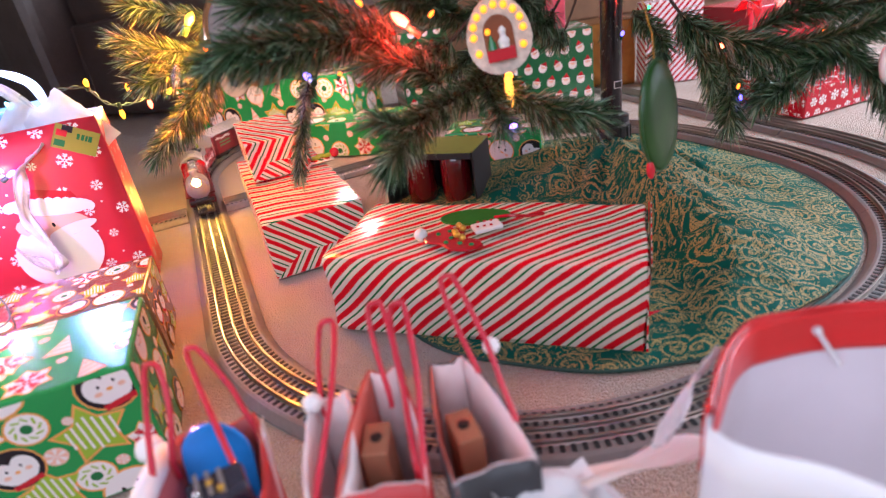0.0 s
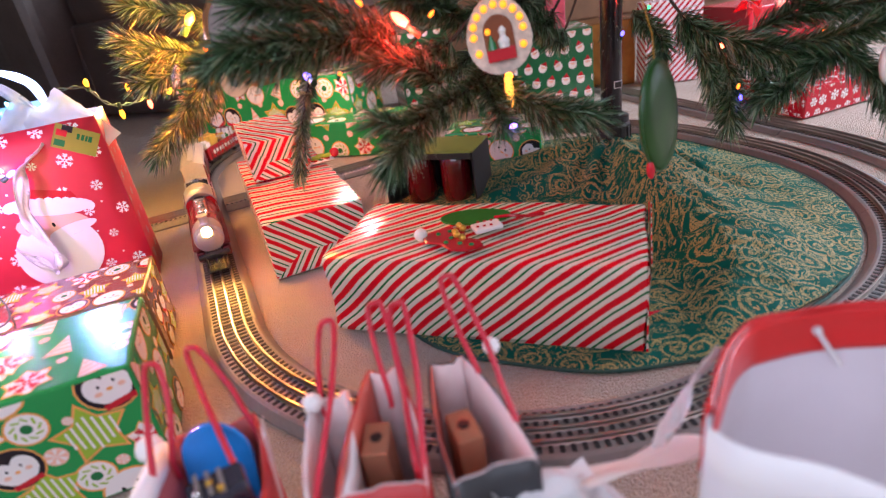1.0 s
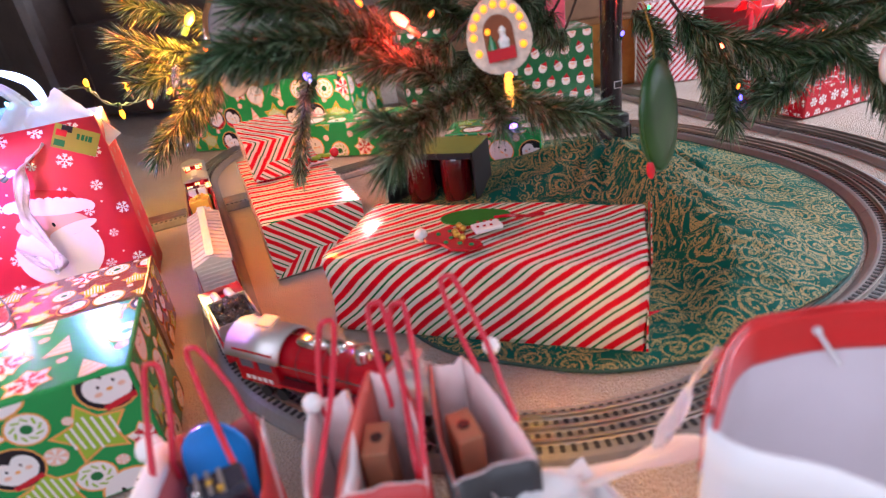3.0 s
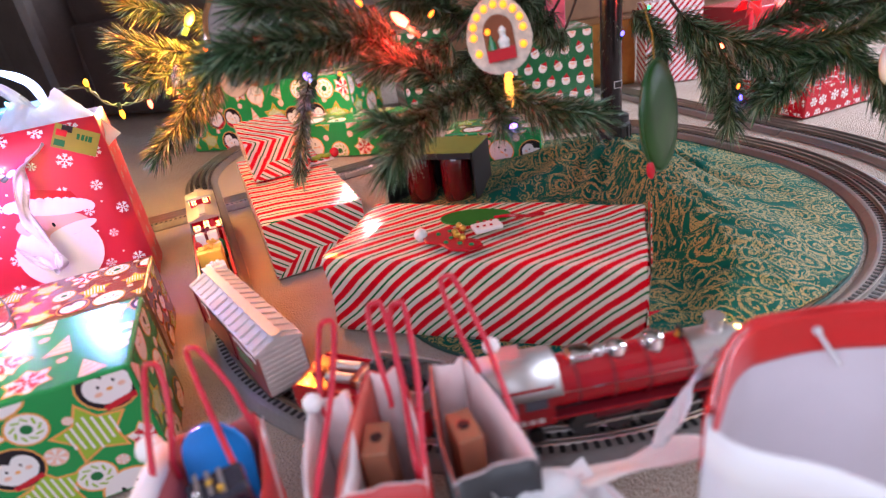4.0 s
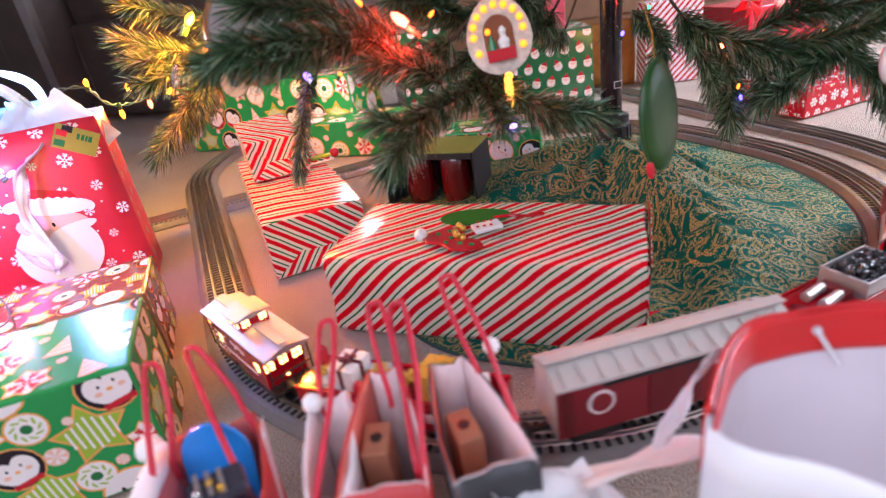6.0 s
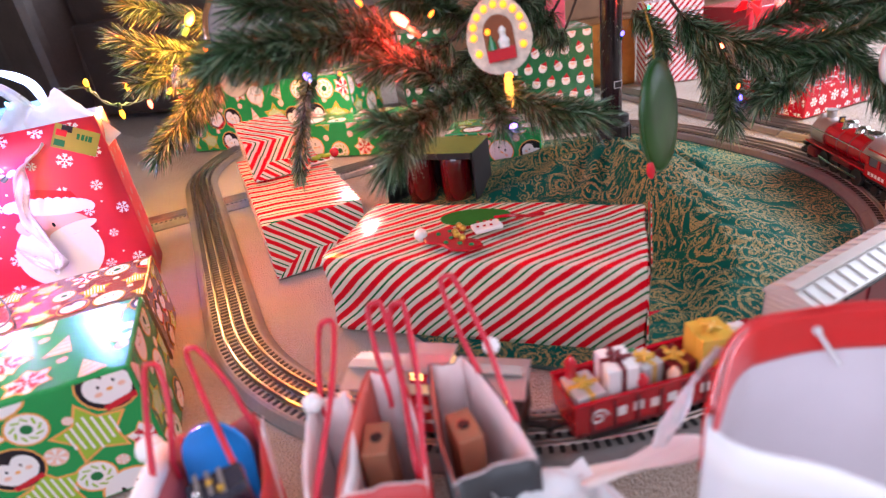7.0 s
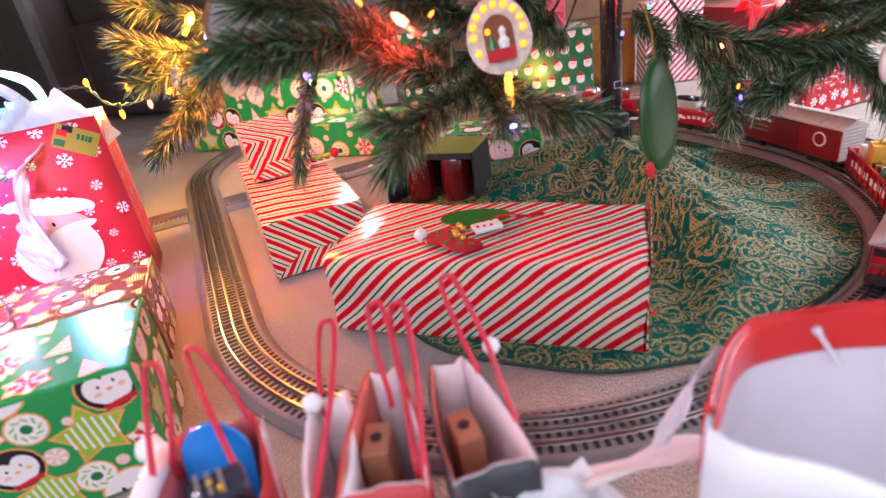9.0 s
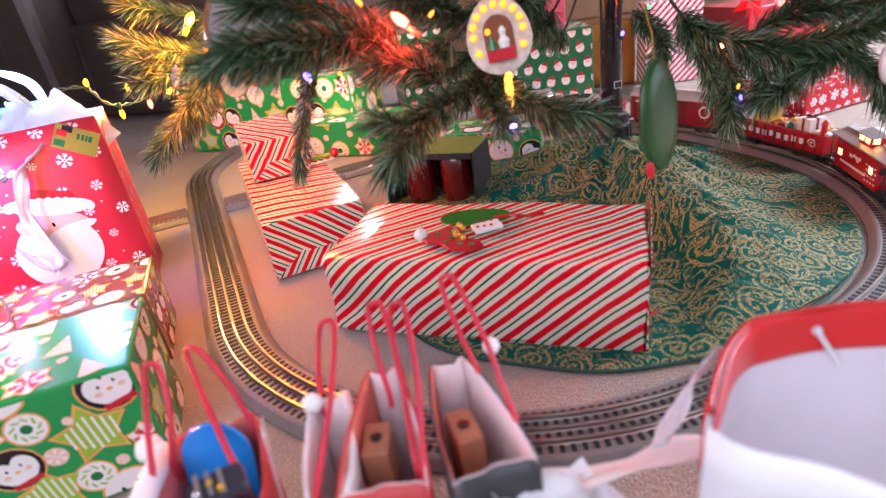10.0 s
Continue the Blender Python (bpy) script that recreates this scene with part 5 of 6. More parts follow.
    # cab
    for s in (-1, 1):
        bm = box_bm(0.058, 0.0024, 0.018, pose(-0.098, s * 0.0268, 0.0385))
        for x, w in ((-0.1245, 0.005), (-0.0985, 0.006), (-0.072, 0.006)):
            box_bm(w, 0.0024, 0.018, pose(x, s * 0.0268, 0.0565), bm=bm)
        box_bm(0.058, 0.0024, 0.006, pose(-0.098, s * 0.0268, 0.0685), bm=bm)
        part("cab_side", bm, M_REDPLASTIC, c)
        part("cab_pane", box_bm(0.048, 0.0008, 0.018, pose(-0.098, s * 0.0262, 0.0565)), mat("cab_glass", (0.10, 0.10, 0.13), 0.08, coat=0.5), c)
    part("cab_front", box_bm(0.003, 0.052, 0.044, pose(-0.070, 0, 0.051)), M_REDPLASTIC, c)
    part("cab_floor", box_bm(0.060, 0.050, 0.003, pose(-0.099, 0, 0.030)), M_BLACK, c)
    bm = bmesh.new()
    rows = []
    for x in (-0.139, -0.062):
        rows.append([bm.verts.new((x, 0.0325 * math.sin(a), 0.052 + 0.0345 * math.cos(a))) for a in [(-72 + 12 * k) * math.pi / 180 for k in range(13)]])
    for k in range(12):
        bm.faces.new((rows[0][k], rows[0][k + 1], rows[1][k + 1], rows[1][k]))
    bmesh.ops.recalc_face_normals(bm, faces=bm.faces[:])
    roof = part("cab_roof", bm, M_SILVER, c, "curved silver cab roof", smooth=True)
    roof.modifiers.new("thickness", "SOLIDIFY").thickness = 0.0022
    part("roof_hatch", box_bm(0.022, 0.018, 0.003, pose(-0.100, 0.006, 0.0876, 8), bevel=0.001), M_SILVER, roof)
    side_bars(c, [(-0.098 + 0.008 * k, 0.036, 0.005, 0.005) for k in range(-2, 3)], M_RIM, 0.0280)
    return c


def tender():
    c = empty("tender", None, "red toy tender with coal load and silver bunker", "toy tender", "toy train")
    part("body", box_bm(0.152, 0.054, 0.030, pose(0, 0, 0.031), bevel=0.002), M_REDPLASTIC, c)
    part("frame", box_bm(0.138, 0.040, 0.006, pose(0, 0, 0.0135)), M_BLACK, c)
    for s in (-1, 1):
        part("bunker_wall", box_bm(0.070, 0.002, 0.020, pose(0.040, s * 0.0235, 0.0560)), M_SILVER, c, "silver bunker wall")
        part("rim_rail", box_bm(0.136, 0.002, 0.004, pose(0, s * 0.0262, 0.048)), M_REDPLASTIC, c)
    for x in (0.005, 0.075):
        part("bunker_wall", box_bm(0.002, 0.049, 0.020, pose(x, 0, 0.0560)), M_SILVER, c)
    bm = bmesh.new()
    rnd = random.Random(2)
    for k in range(150):
        b = bmesh.new()
        bmesh.ops.create_icosphere(b, subdivisions=1, radius=rnd.uniform(0.0022, 0.0042))
        for v in b.verts:
            v.co *= rnd.uniform(0.75, 1.2)
        x, y = rnd.uniform(0.008, 0.072), rnd.uniform(-0.020, 0.020)
        b.transform(pose(x, y, 0.060 + 0.008 * (1 - (y / 0.022) ** 2) * rnd.uniform(0.6, 1), rnd.uniform(0, 180), rnd.uniform(0, 180), 0))
        merge(bm, b)
    box_bm(0.066, 0.044, 0.012, pose(0.040, 0, 0.054), bm=bm)
    tagged(part("coal", bm, M_COAL, c, "heap of shiny black coal"), kind="stuff")
    for y in (-0.009, 0.009):
        part("canister", cyl_bm(0.0055, 0.0055, 0.030, pose(-0.026, y, 0.0525, 0, 90, 6), 16, bevel=0.001), M_SILVER, c, "silver canister")
    part("hatch", cyl_bm(0.009, 0.008, 0.005, pose(-0.058, 0, 0.0485), 18, bevel=0.001), M_REDDARK, c)
    part("tool_box", box_bm(0.012, 0.03, 0.010, pose(-0.006, 0, 0.051), bevel=0.001), M_REDDARK, c)
    swirl(c, -0.044, 0.031, 0.010, 0.0275)
    side_bars(c, [(-0.02 + 0.013 * k, 0.031 + 0.002 * math.sin(k), 0.007, 0.009 if k == 0 else 0.006) for k in range(5)], M_RIM, 0.0272)
    side_bars(c, [(0.050, 0.031, 0.026, 0.008), (0.052, 0.024, 0.014, 0.002)], M_RIM, 0.0272)
    truck(c, 0.042, 0.034)
    truck(c, -0.042, 0.034)
    coupler(c, -0.071, -1)
    coupler(c, 0.071, 1)
    return c


def boxcar():
    c = empty("boxcar", None, "dark red toy boxcar with ribbed silver roof", "toy boxcar", "toy train")
    L, w, z0, z1 = 0.232, 0.0510, 0.014, 0.069
    part("body", box_bm(L, w, z1 - z0, pose(0, 0, (z0 + z1) / 2), bevel=0.0012), M_BOXRED, c)
    part("underframe", box_bm(L * 0.96, 0.036, 0.007, pose(0, 0, 0.0105)), M_BLACK, c)
    # peaked roof
    bm = bmesh.new()
    prof = [(-w / 2 - 0.002, z1 - 0.001), (-w / 2 - 0.002, z1 + 0.002), (0, z1 + 0.013), (w / 2 + 0.002, z1 + 0.002), (w / 2 + 0.002, z1 - 0.001)]
    ends = [[bm.verts.new((x, y, z)) for y, z in prof] for x in (-L / 2 - 0.001, L / 2 + 0.001)]
    for k in range(5):
        bm.faces.new((ends[0][k], ends[0][(k + 1) % 5], ends[1][(k + 1) % 5], ends[1][k]))
    bm.faces.new(ends[0])
    bm.faces.new(ends[1])
    bmesh.ops.recalc_face_normals(bm, faces=bm.faces[:])
    roof = part("roof", bm, M_ROOF, c, "grey peaked roof")
    a = math.degrees(math.atan2(0.011, w / 2 + 0.002))
    for k in range(13):
        x = -L / 2 + 0.010 + k * (L - 0.020) / 12
        for s in (-1, 1):
            part("roof_rib", box_bm(0.0028, w / 2 - 0.004, 0.0018, pose(x, s * (w / 4 + 0.003), z1 + 0.0075, -s * a), bevel=0.0006), M_ROOF, roof)
    part("roof_walk", box_bm(L + 0.006, 0.012, 0.0022, pose(0, 0, z1 + 0.0155), bevel=0.0005), M_ROOF, roof, "grey roof walkway board")
    for s in (-1, 1):
        for k in range(9):
            part("end_rib", box_bm(0.002, w - 0.004, 0.0032, pose(s * (L / 2 + 0.0006), 0, z0 + 0.006 + k * 0.0062), bevel=0.0008), M_ROOF, c)
        part("end_panel", box_bm(0.0014, w - 0.002, z1 - z0 - 0.002, pose(s * (L / 2 + 0.0001), 0, (z0 + z1) / 2)), M_ROOF, c, "grey ribbed end panel")
        part("door", box_bm(0.052, 0.0018, z1 - z0 - 0.008, pose(-0.004, s * (w / 2 + 0.0006), (z0 + z1) / 2 - 0.001), bevel=0.0005), M_REDDARK, c, "dark red sliding door")
        part("door_track", box_bm(0.110, 0.003, 0.003, pose(0.018 * s, s * (w / 2 + 0.001), z1 - 0.004), bevel=0.0006), M_BLACK, c)
        part("ladder", box_bm(0.010, 0.002, z1 - z0 - 0.006, pose(s * 0.106, s * (w / 2 + 0.0008), (z0 + z1) / 2), bevel=0.0006), M_REDDARK, c)
    side_bars(c, [(0.038 + 0.009 * k, 0.0555 + 0.0016 * math.sin(k * 1.3), 0.007, 0.0045) for k in range(8)], M_RIM, w / 2, "white_script_bar")
    side_bars(c, [(0.045 + 0.012 * k, 0.044, 0.010, 0.003) for k in range(4)] + [(0.045 + 0.012 * k, 0.035, 0.010, 0.003) for k in range(4)], M_GREENINK, w / 2, "green_script_bar")
    for s in (-1, 1):
        p = part("wreath_badge", cyl_bm(0.013, 0.013, 0.0008, pose(-0.075, s * (w / 2 + 0.0003), 0.046, 90), 20), M_RIM, c, "round white wreath badge")
        part("badge_face", cyl_bm(0.0100, 0.0100, 0.0006, pose(-0.075, s * (w / 2 + 0.0009), 0.046, 90), 16), M_BOXRED, p)
    truck(c, 0.078)
    truck(c, -0.078)
    coupler(c, -0.116, -1)
    coupler(c, 0.116, 1)
    return c


def cargo_box(car, x, y, z, sx, sy, sz, rot, paper, band):
    b = part("cargo_box", box_bm(sx, sy, sz, pose(x, y, z + sz / 2, 0, 0, rot), bevel=0.0012), paper, car, "little wrapped cargo box")
    m = pose(x, y, z, 0, 0, rot)
    part("ribbon", box_bm(sx + 0.0012, sx * 0.16, sz + 0.0012, m @ pose(0, 0, sz / 2)), band, b)
    part("ribbon", box_bm(sx * 0.16, sy + 0.0012, sz + 0.0014, m @ pose(0, 0, sz / 2)), band, b)
    bm = None
    for k in range(4):
        bm = ball_bm(0.0040, m @ pose(0, 0, sz + 0.0028) @ pose(0, 0, 0, 0, 0, 45 + 90 * k) @ pose(0.0045, 0, 0) @ Matrix.Diagonal((1.25, 0.6, 0.75, 1)), 10, bm)
    part("bow", bm, band, b, smooth=True)


def gondola():
    c = empty("gondola", None, "open red toy gondola loaded with tiny gifts", "toy gondola", "toy train")
    L, w = 0.208, 0.051
    part("floor_pan", box_bm(L, w, 0.004, pose(0, 0, 0.015)), M_REDDARK, c)
    for s in (-1, 1):
        part("side_wall", box_bm(L, 0.0026, 0.032, pose(0, s * (w / 2 - 0.0013), 0.032), bevel=0.0006), M_REDPLASTIC, c)
        part("top_rail", box_bm(L + 0.002, 0.0045, 0.003, pose(0, s * (w / 2 - 0.0010), 0.0482), bevel=0.0008), M_REDPLASTIC, c)
        part("end_wall", box_bm(0.0026, w - 0.006, 0.030, pose(s * (L / 2 - 0.0013), 0, 0.032)), M_REDPLASTIC, c)
        for k in range(9):
            part("stake", box_bm(0.0032, 0.0016, 0.028, pose(-0.088 + 0.022 * k, s * (w / 2 + 0.0007), 0.031), bevel=0.0005), M_REDDARK, c)
    part("underframe", box_bm(L * 0.95, 0.036, 0.006, pose(0, 0, 0.0105)), M_BLACK, c)
    side_bars(c, [(-0.060 + 0.0165 * k, 0.032 + 0.001 * math.sin(k * 2), 0.009, 0.010) for k in range(9)], M_RIM, w / 2 + 0.0002, "white_letter_bar")
    swirl(c, -0.082, 0.032, 0.009, w / 2 + 0.0006)
    gold, white, silver = mat("gold_cargo", (0.62, 0.38, 0.05), 0.35, var=0.1), M_WHITE, mat("silver_cargo", (0.6, 0.6, 0.62), 0.35, metal=0.3, var=0.1)
    cargo_box(c, 0.076, 0.002, 0.0172, 0.024, 0.026, 0.042, 6, white, white)
    cargo_box(c, 0.042, -0.001, 0.0172, 0.032, 0.034, 0.056, -6, gold, gold)
    cargo_box(c, 0.008, 0.002, 0.0172, 0.026, 0.030, 0.034, 8, M_REDDARK, gold)
    cargo_box(c, -0.022, 0.003, 0.0172, 0.022, 0.026, 0.040, 14, silver, gold)
    cargo_box(c, -0.052, -0.001, 0.0172, 0.028, 0.034, 0.052, -5, white, M_REDDARK)
    cargo_box(c, -0.085, -0.002, 0.0172, 0.028, 0.034, 0.034, 4, silver, gold)
    for k, (x, y, z, mm) in enumerate(((-0.090, 0.012, 0.064, M_INK_R), (-0.026, 0.017, 0.050, M_INK_D), (-0.036, -0.018, 0.050, M_INK_R), (-0.005, -0.018, 0.048, M_INK_P), (-0.004, -0.018, 0.041, M_INK_D))):
        part("toy_figure", lathe_bm([(0.004, -0.026), (0.0055, -0.012), (0.005, -0.003), (0.0058, 0.003), (0.003, 0.0075), (0.0008, 0.010)], 14, pose(x, y, z)), mm, c, smooth=True)
    truck(c, 0.066)
    truck(c, -0.066)
    coupler(c, -0.100, -1)
    coupler(c, 0.100, 1)
    return c


def lit_window(car, x, y, z, sx, sz, turn):
    """A glowing window with its cross bars; turn: about z."""
    m = pose(x, y, z, 0, 0, turn)
    f = part("window", box_bm(sx, 0.0012, sz, m), M_WARM, car, "warmly lit window")
    bm = box_bm(0.0011, 0.0008, sz, m @ pose(0, -0.0007, 0))
    box_bm(sx, 0.0008, 0.0011, m @ pose(0, -0.0007, 0), bm=bm)
    part("window_bar", bm, M_REDDARK, f)


def caboose():
    c = empty("caboose", None, "red toy caboose with silver roof and lit windows", "toy caboose", "toy train")
    L, w, z0, z1 = 0.132, 0.049, 0.014, 0.062
    part("body", box_bm(L, w, z1 - z0, pose(0, 0, (z0 + z1) / 2), bevel=0.001), M_REDPLASTIC, c)
    part("platform", box_bm(0.168, w - 0.002, 0.004, pose(0, 0, 0.015)), M_BLACK, c)

    def peaked(name, x0, x1, half, z, rise, parent, label=""):
        bm = bmesh.new()
        prof = [(-half, z), (-half, z + 0.002), (0, z + rise), (half, z + 0.002), (half, z)]
        ends = [[bm.verts.new((x, y, zz)) for y, zz in prof] for x in (x0, x1)]
        for k in range(5):
            bm.faces.new((ends[0][k], ends[0][(k + 1) % 5], ends[1][(k + 1) % 5], ends[1][k]))
        bm.faces.new(ends[0])
        bm.faces.new(ends[1])
        bmesh.ops.recalc_face_normals(bm, faces=bm.faces[:])
        return part(name, bm, M_SILVER, parent, label)
    roof = peaked("roof", -0.086, 0.086, w / 2 + 0.003, z1, 0.009, c, "silver peaked roof")
    part("roof_walk", box_bm(0.056, 0.012, 0.0018, pose(-0.056, 0, z1 + 0.0102)), M_ROOF, roof)
    part("roof_walk", box_bm(0.058, 0.012, 0.0018, pose(0.053, 0, z1 + 0.0102)), M_ROOF, roof)
    cup = part("cupola", box_bm(0.036, 0.036, 0.017, pose(-0.002, 0, z1 + 0.0115), bevel=0.001), M_REDPLASTIC, c, "red cupola")
    peaked("cupola_roof", -0.023, 0.019, 0.0215, z1 + 0.0195, 0.006, cup, "silver cupola roof")
    for s in (-1, 1):
        t = 0 if s < 0 else 180
        for x in (-0.011, 0.007):
            lit_window(cup, x, s * 0.0186, z1 + 0.0140, 0.0095, 0.0075, t)
        for x in (-0.046, 0.050):
            lit_window(c, x, s * (w / 2 + 0.0004), 0.040, 0.0085, 0.0095, t)
        e = 90 if s > 0 else -90
        for y in (-0.0105, 0.0105):
            lit_window(cup, -0.002 + s * 0.0186, y, z1 + 0.0140, 0.0085, 0.0075, e)
        if s > 0:
            for y in (-0.017, 0.017):
                lit_window(c, s * (L / 2 + 0.0004), y, 0.043, 0.011, 0.010, e)
            lit_window(c, s * (L / 2 + 0.0004), 0, 0.046, 0.009, 0.014, e)
        else:
            for y in (-0.017, 0.017):
                part("end_window", box_bm(0.0012, 0.011, 0.010, pose(-L / 2 - 0.0003, y, 0.045)), M_BLACK, c)
            part("rear_door", box_bm(0.0012, 0.014, 0.034, pose(-L / 2 - 0.0003, 0, 0.036), bevel=0.0003), M_REDDARK, c)
            part("tail_lamp", ball_bm(0.0026, pose(-0.0855, -0.020, 0.046), 10), mat("tail_lamp_glow", (1.0, 0.10, 0.02), 0.3, emit=(1.0, 0.10, 0.02), power=9), c, "glowing red tail lamp", smooth=True)
        bm = None
        for y in (-0.024, -0.012, 0.0, 0.012, 0.024):
            bm = tube_bm([(s * 0.081, y, 0.016), (s * 0.081, y, 0.036)], 0.0009, 6, bm)
        bm = tube_bm([(s * 0.081, -0.024, 0.036), (s * 0.081, 0.024, 0.036)], 0.0011, 6, bm)
        for y in (-0.024, 0.024):
            bm = tube_bm([(s * 0.082, y, 0.016), (s * 0.082, y, z1)], 0.0010, 6, bm)
        part("end_railing", bm, M_BLACK, c)
    part("marker_lamp", ball_bm(0.0022, pose(0.067, 0, 0.024), 10), M_WARM, c)
    side_bars(c, [(0.0 + 0.006 * k, 0.045 + 0.0015 * math.sin(2 * k), 0.004, 0.008 if k == -1 else 0.005) for k in range(-2, 4)] + [(-0.03 + 0.009 * k, 0.028, 0.007, 0.0036) for k in range(9)], M_RIM, w / 2)
    for k in range(16):
        side_bars(c, [(-0.060 + 0.0085 * (k % 4) + 0.002 * (k // 4 % 2), 0.022 + 0.008 * (k // 4), 0.0026, 0.0026)], M_RIM, w / 2, "printed_dot")
    truck(c, 0.050, 0.032)
    truck(c, -0.050, 0.032)
    coupler(c, 0.084, 1)
    return c
# ---------------------------------------------------------------- sofa
def sofa():
    leather = mat("black_leather", (0.055, 0.042, 0.040), 0.36, var=0.25, scale=90, bump_s=0.35, bump_d=0.0015)
    s = empty("leather_sofa", pose(-1.20, 2.60, 0.002, 0, 0, -27), "black leather sofa with stitched front panels", "sofa")
    for k, (x, w) in enumerate(((0.10, 0.90), (-1.02, 0.70))):
        part("front_panel", box_bm(w, 0.10, 0.40, pose(x, 0.05, 0.225, -6), bevel=0.03, seg=3), leather, s)
        part("seat_cushion", box_bm(w, 0.70, 0.17, pose(x, 0.39, 0.49), bevel=0.05, seg=3), leather, s)
        part("back_cushion", box_bm(w, 0.22, 0.55, pose(x, 0.72, 0.80, -8), bevel=0.07, seg=3), leather, s)
    part("arm", box_bm(0.26, 0.98, 0.62, pose(-0.50, 0.32, 0.315, 0, 0, 4), bevel=0.06, seg=3), leather, s)
    part("arm", box_bm(0.26, 0.98, 0.62, pose(0.70, 0.32, 0.315), bevel=0.06, seg=3), leather, s)
    part("frame", box_bm(1.9, 0.78, 0.30, pose(-0.38, 0.52, 0.19)), leather, s)
    for k in range(26):
        part("stitch", box_bm(0.0035, 0.003, 0.010, pose(-0.30, -0.012 + 0.0015 * k * 0.2, 0.06 + 0.014 * k, -6)), mat("grey_thread", (0.12, 0.11, 0.11), 0.8), s)


def cabinet():
    """A low brown wooden cabinet along the far wall."""
    wood = mat("brown_wood", (0.16, 0.075, 0.035), 0.4, var=0.3, scale=14, coat=0.2)
    c = empty("wooden_cabinet", pose(0.95, 3.2, 0.002, 0, 0, -3), "low brown wooden cabinet behind the tree", "cabinet")
    part("carcass", box_bm(2.9, 0.45, 0.95, pose(0, 0, 0.505), bevel=0.006), wood, c)
    part("top", box_bm(2.96, 0.50, 0.03, pose(0, -0.01, 0.997), bevel=0.006), wood, c)
    part("plinth", box_bm(2.8, 0.40, 0.028, pose(0, 0, 0.014)), M_BLACK, c)
    for k in range(5):
        d = part("door", box_bm(0.55, 0.02, 0.80, pose(-1.14 + 0.57 * k, -0.236, 0.50), bevel=0.006), wood, c)
        part("knob", ball_bm(0.014, pose(-0.92 + 0.57 * k, -0.256, 0.55), 12), M_GOLD, d)


# ---------------------------------------------------------------- gift bags
M_BAG_IN = mat("bag_inside_paper", (0.74, 0.60, 0.60), 0.6, var=0.05, scale=30, bump_s=0.1)
M_CORD = mat("red_paper_cord", (0.55, 0.02, 0.045), 0.55, var=0.15, scale=300, bump_s=0.4, bump_d=0.0005)
M_TISSUE = mat("white_tissue", (0.80, 0.78, 0.80), 0.7, var=0.05, scale=30, bump_s=0.3, bump_d=0.003, trans=0.25)
M_RIBBON = mat("sheer_white_ribbon", (0.86, 0.85, 0.87), 0.45, var=0.10, scale=160, bump_s=0.4, trans=0.25)


def panel(parent, name, a, b, z0, z1, outside, inside, bulge=0.0, label="", t=0.0012):
    """One upright wall of a paper bag from a to b (plan), with an inner lining sheet."""
    a, b = Vector((*a, 0)), Vector((*b, 0))
    d = b - a
    nrm = Vector((d.y, -d.x, 0)).normalized()
    n, m = 8, 6

    def sheet(off, k):
        vs, fs = [], []
        for j in range(m + 1):
            for i in range(n + 1):
                u, w = i / n, j / m
                p = a + d * u + nrm * (off + bulge * math.sin(math.pi * u) * w + 0.0012 * noise.noise(Vector((u * 3, w * 3, k))))
                vs.append((p.x, p.y, z0 + (z1 - z0) * w + (0.003 * noise.noise(Vector((u * 4, 0, k))) if j == m else 0)))
        for j in range(m):
            for i in range(n):
                q = j * (n + 1) + i
                fs.append((q, q + 1, q + n + 2, q + n + 1))
        return vs, fs
    o = raw_part(name, *sheet(0.0, z1), outside, parent, label, smooth=True)
    mod = o.modifiers.new("thickness", "SOLIDIFY")
    mod.thickness, mod.offset = t, 0
    i = raw_part("lining", *sheet(-t * 1.3, z1), inside, o, smooth=True)
    mod = i.modifiers.new("thickness", "SOLIDIFY")
    mod.thickness, mod.offset = t * 0.6, 0
    return o


def cord_handle(parent, inv, p0, p1, top, r=0.0021):
    p0, p1, top = inv @ Vector(p0), inv @ Vector(p1), inv @ Vector(top)
    down, side = Vector((0, 0, -0.014)), (inv.to_3x3() @ Vector((0.0055, 0.0, 0.0)))
    a, b = top - side + Vector((0, 0, -0.007)), top + side + Vector((0, 0, -0.006))
    ctrl = [p0 + down, p0, p0.lerp(a, 0.5) - side * 0.25, a, top, b, p1.lerp(b, 0.55) + side * 0.5, p1.lerp(b, 0.25) + side * 0.2, p1, p1 + down]
    part("handle", tube_bm(smooth_path(ctrl, 7), r, 8), M_CORD, parent, "red twisted paper cord handle")


def small_bag(m, w, d, h, outside, inside, label, handles, pinch=1.0, left=None):
    """A little paper bag, mouth open; w across, d front to back. handles: ends and top of each, in the room."""
    b = empty("gift_bag", m, label, "gift bag", "small paper gift bags")
    k = pinch * w / 2
    c = [(-w / 2, -d / 2), (w / 2, -d / 2), (k, d / 2), (-k, d / 2)]
    for j, nm in enumerate(("front_panel", "side_panel", "back_panel", "side_panel")):
        panel(b, nm, c[j], c[(j + 1) % 4], 0.002, h, outside, left if left and j == 3 else inside, 0.004 if j % 2 else -0.005)
    part("base", flap([(x * 0.98, y * 0.98, 0.002) for x, y in c], 0.001), outside, b)
    inv = m.inverted()
    for hd in handles:
        cord_handle(b, inv, *hd)
    return b


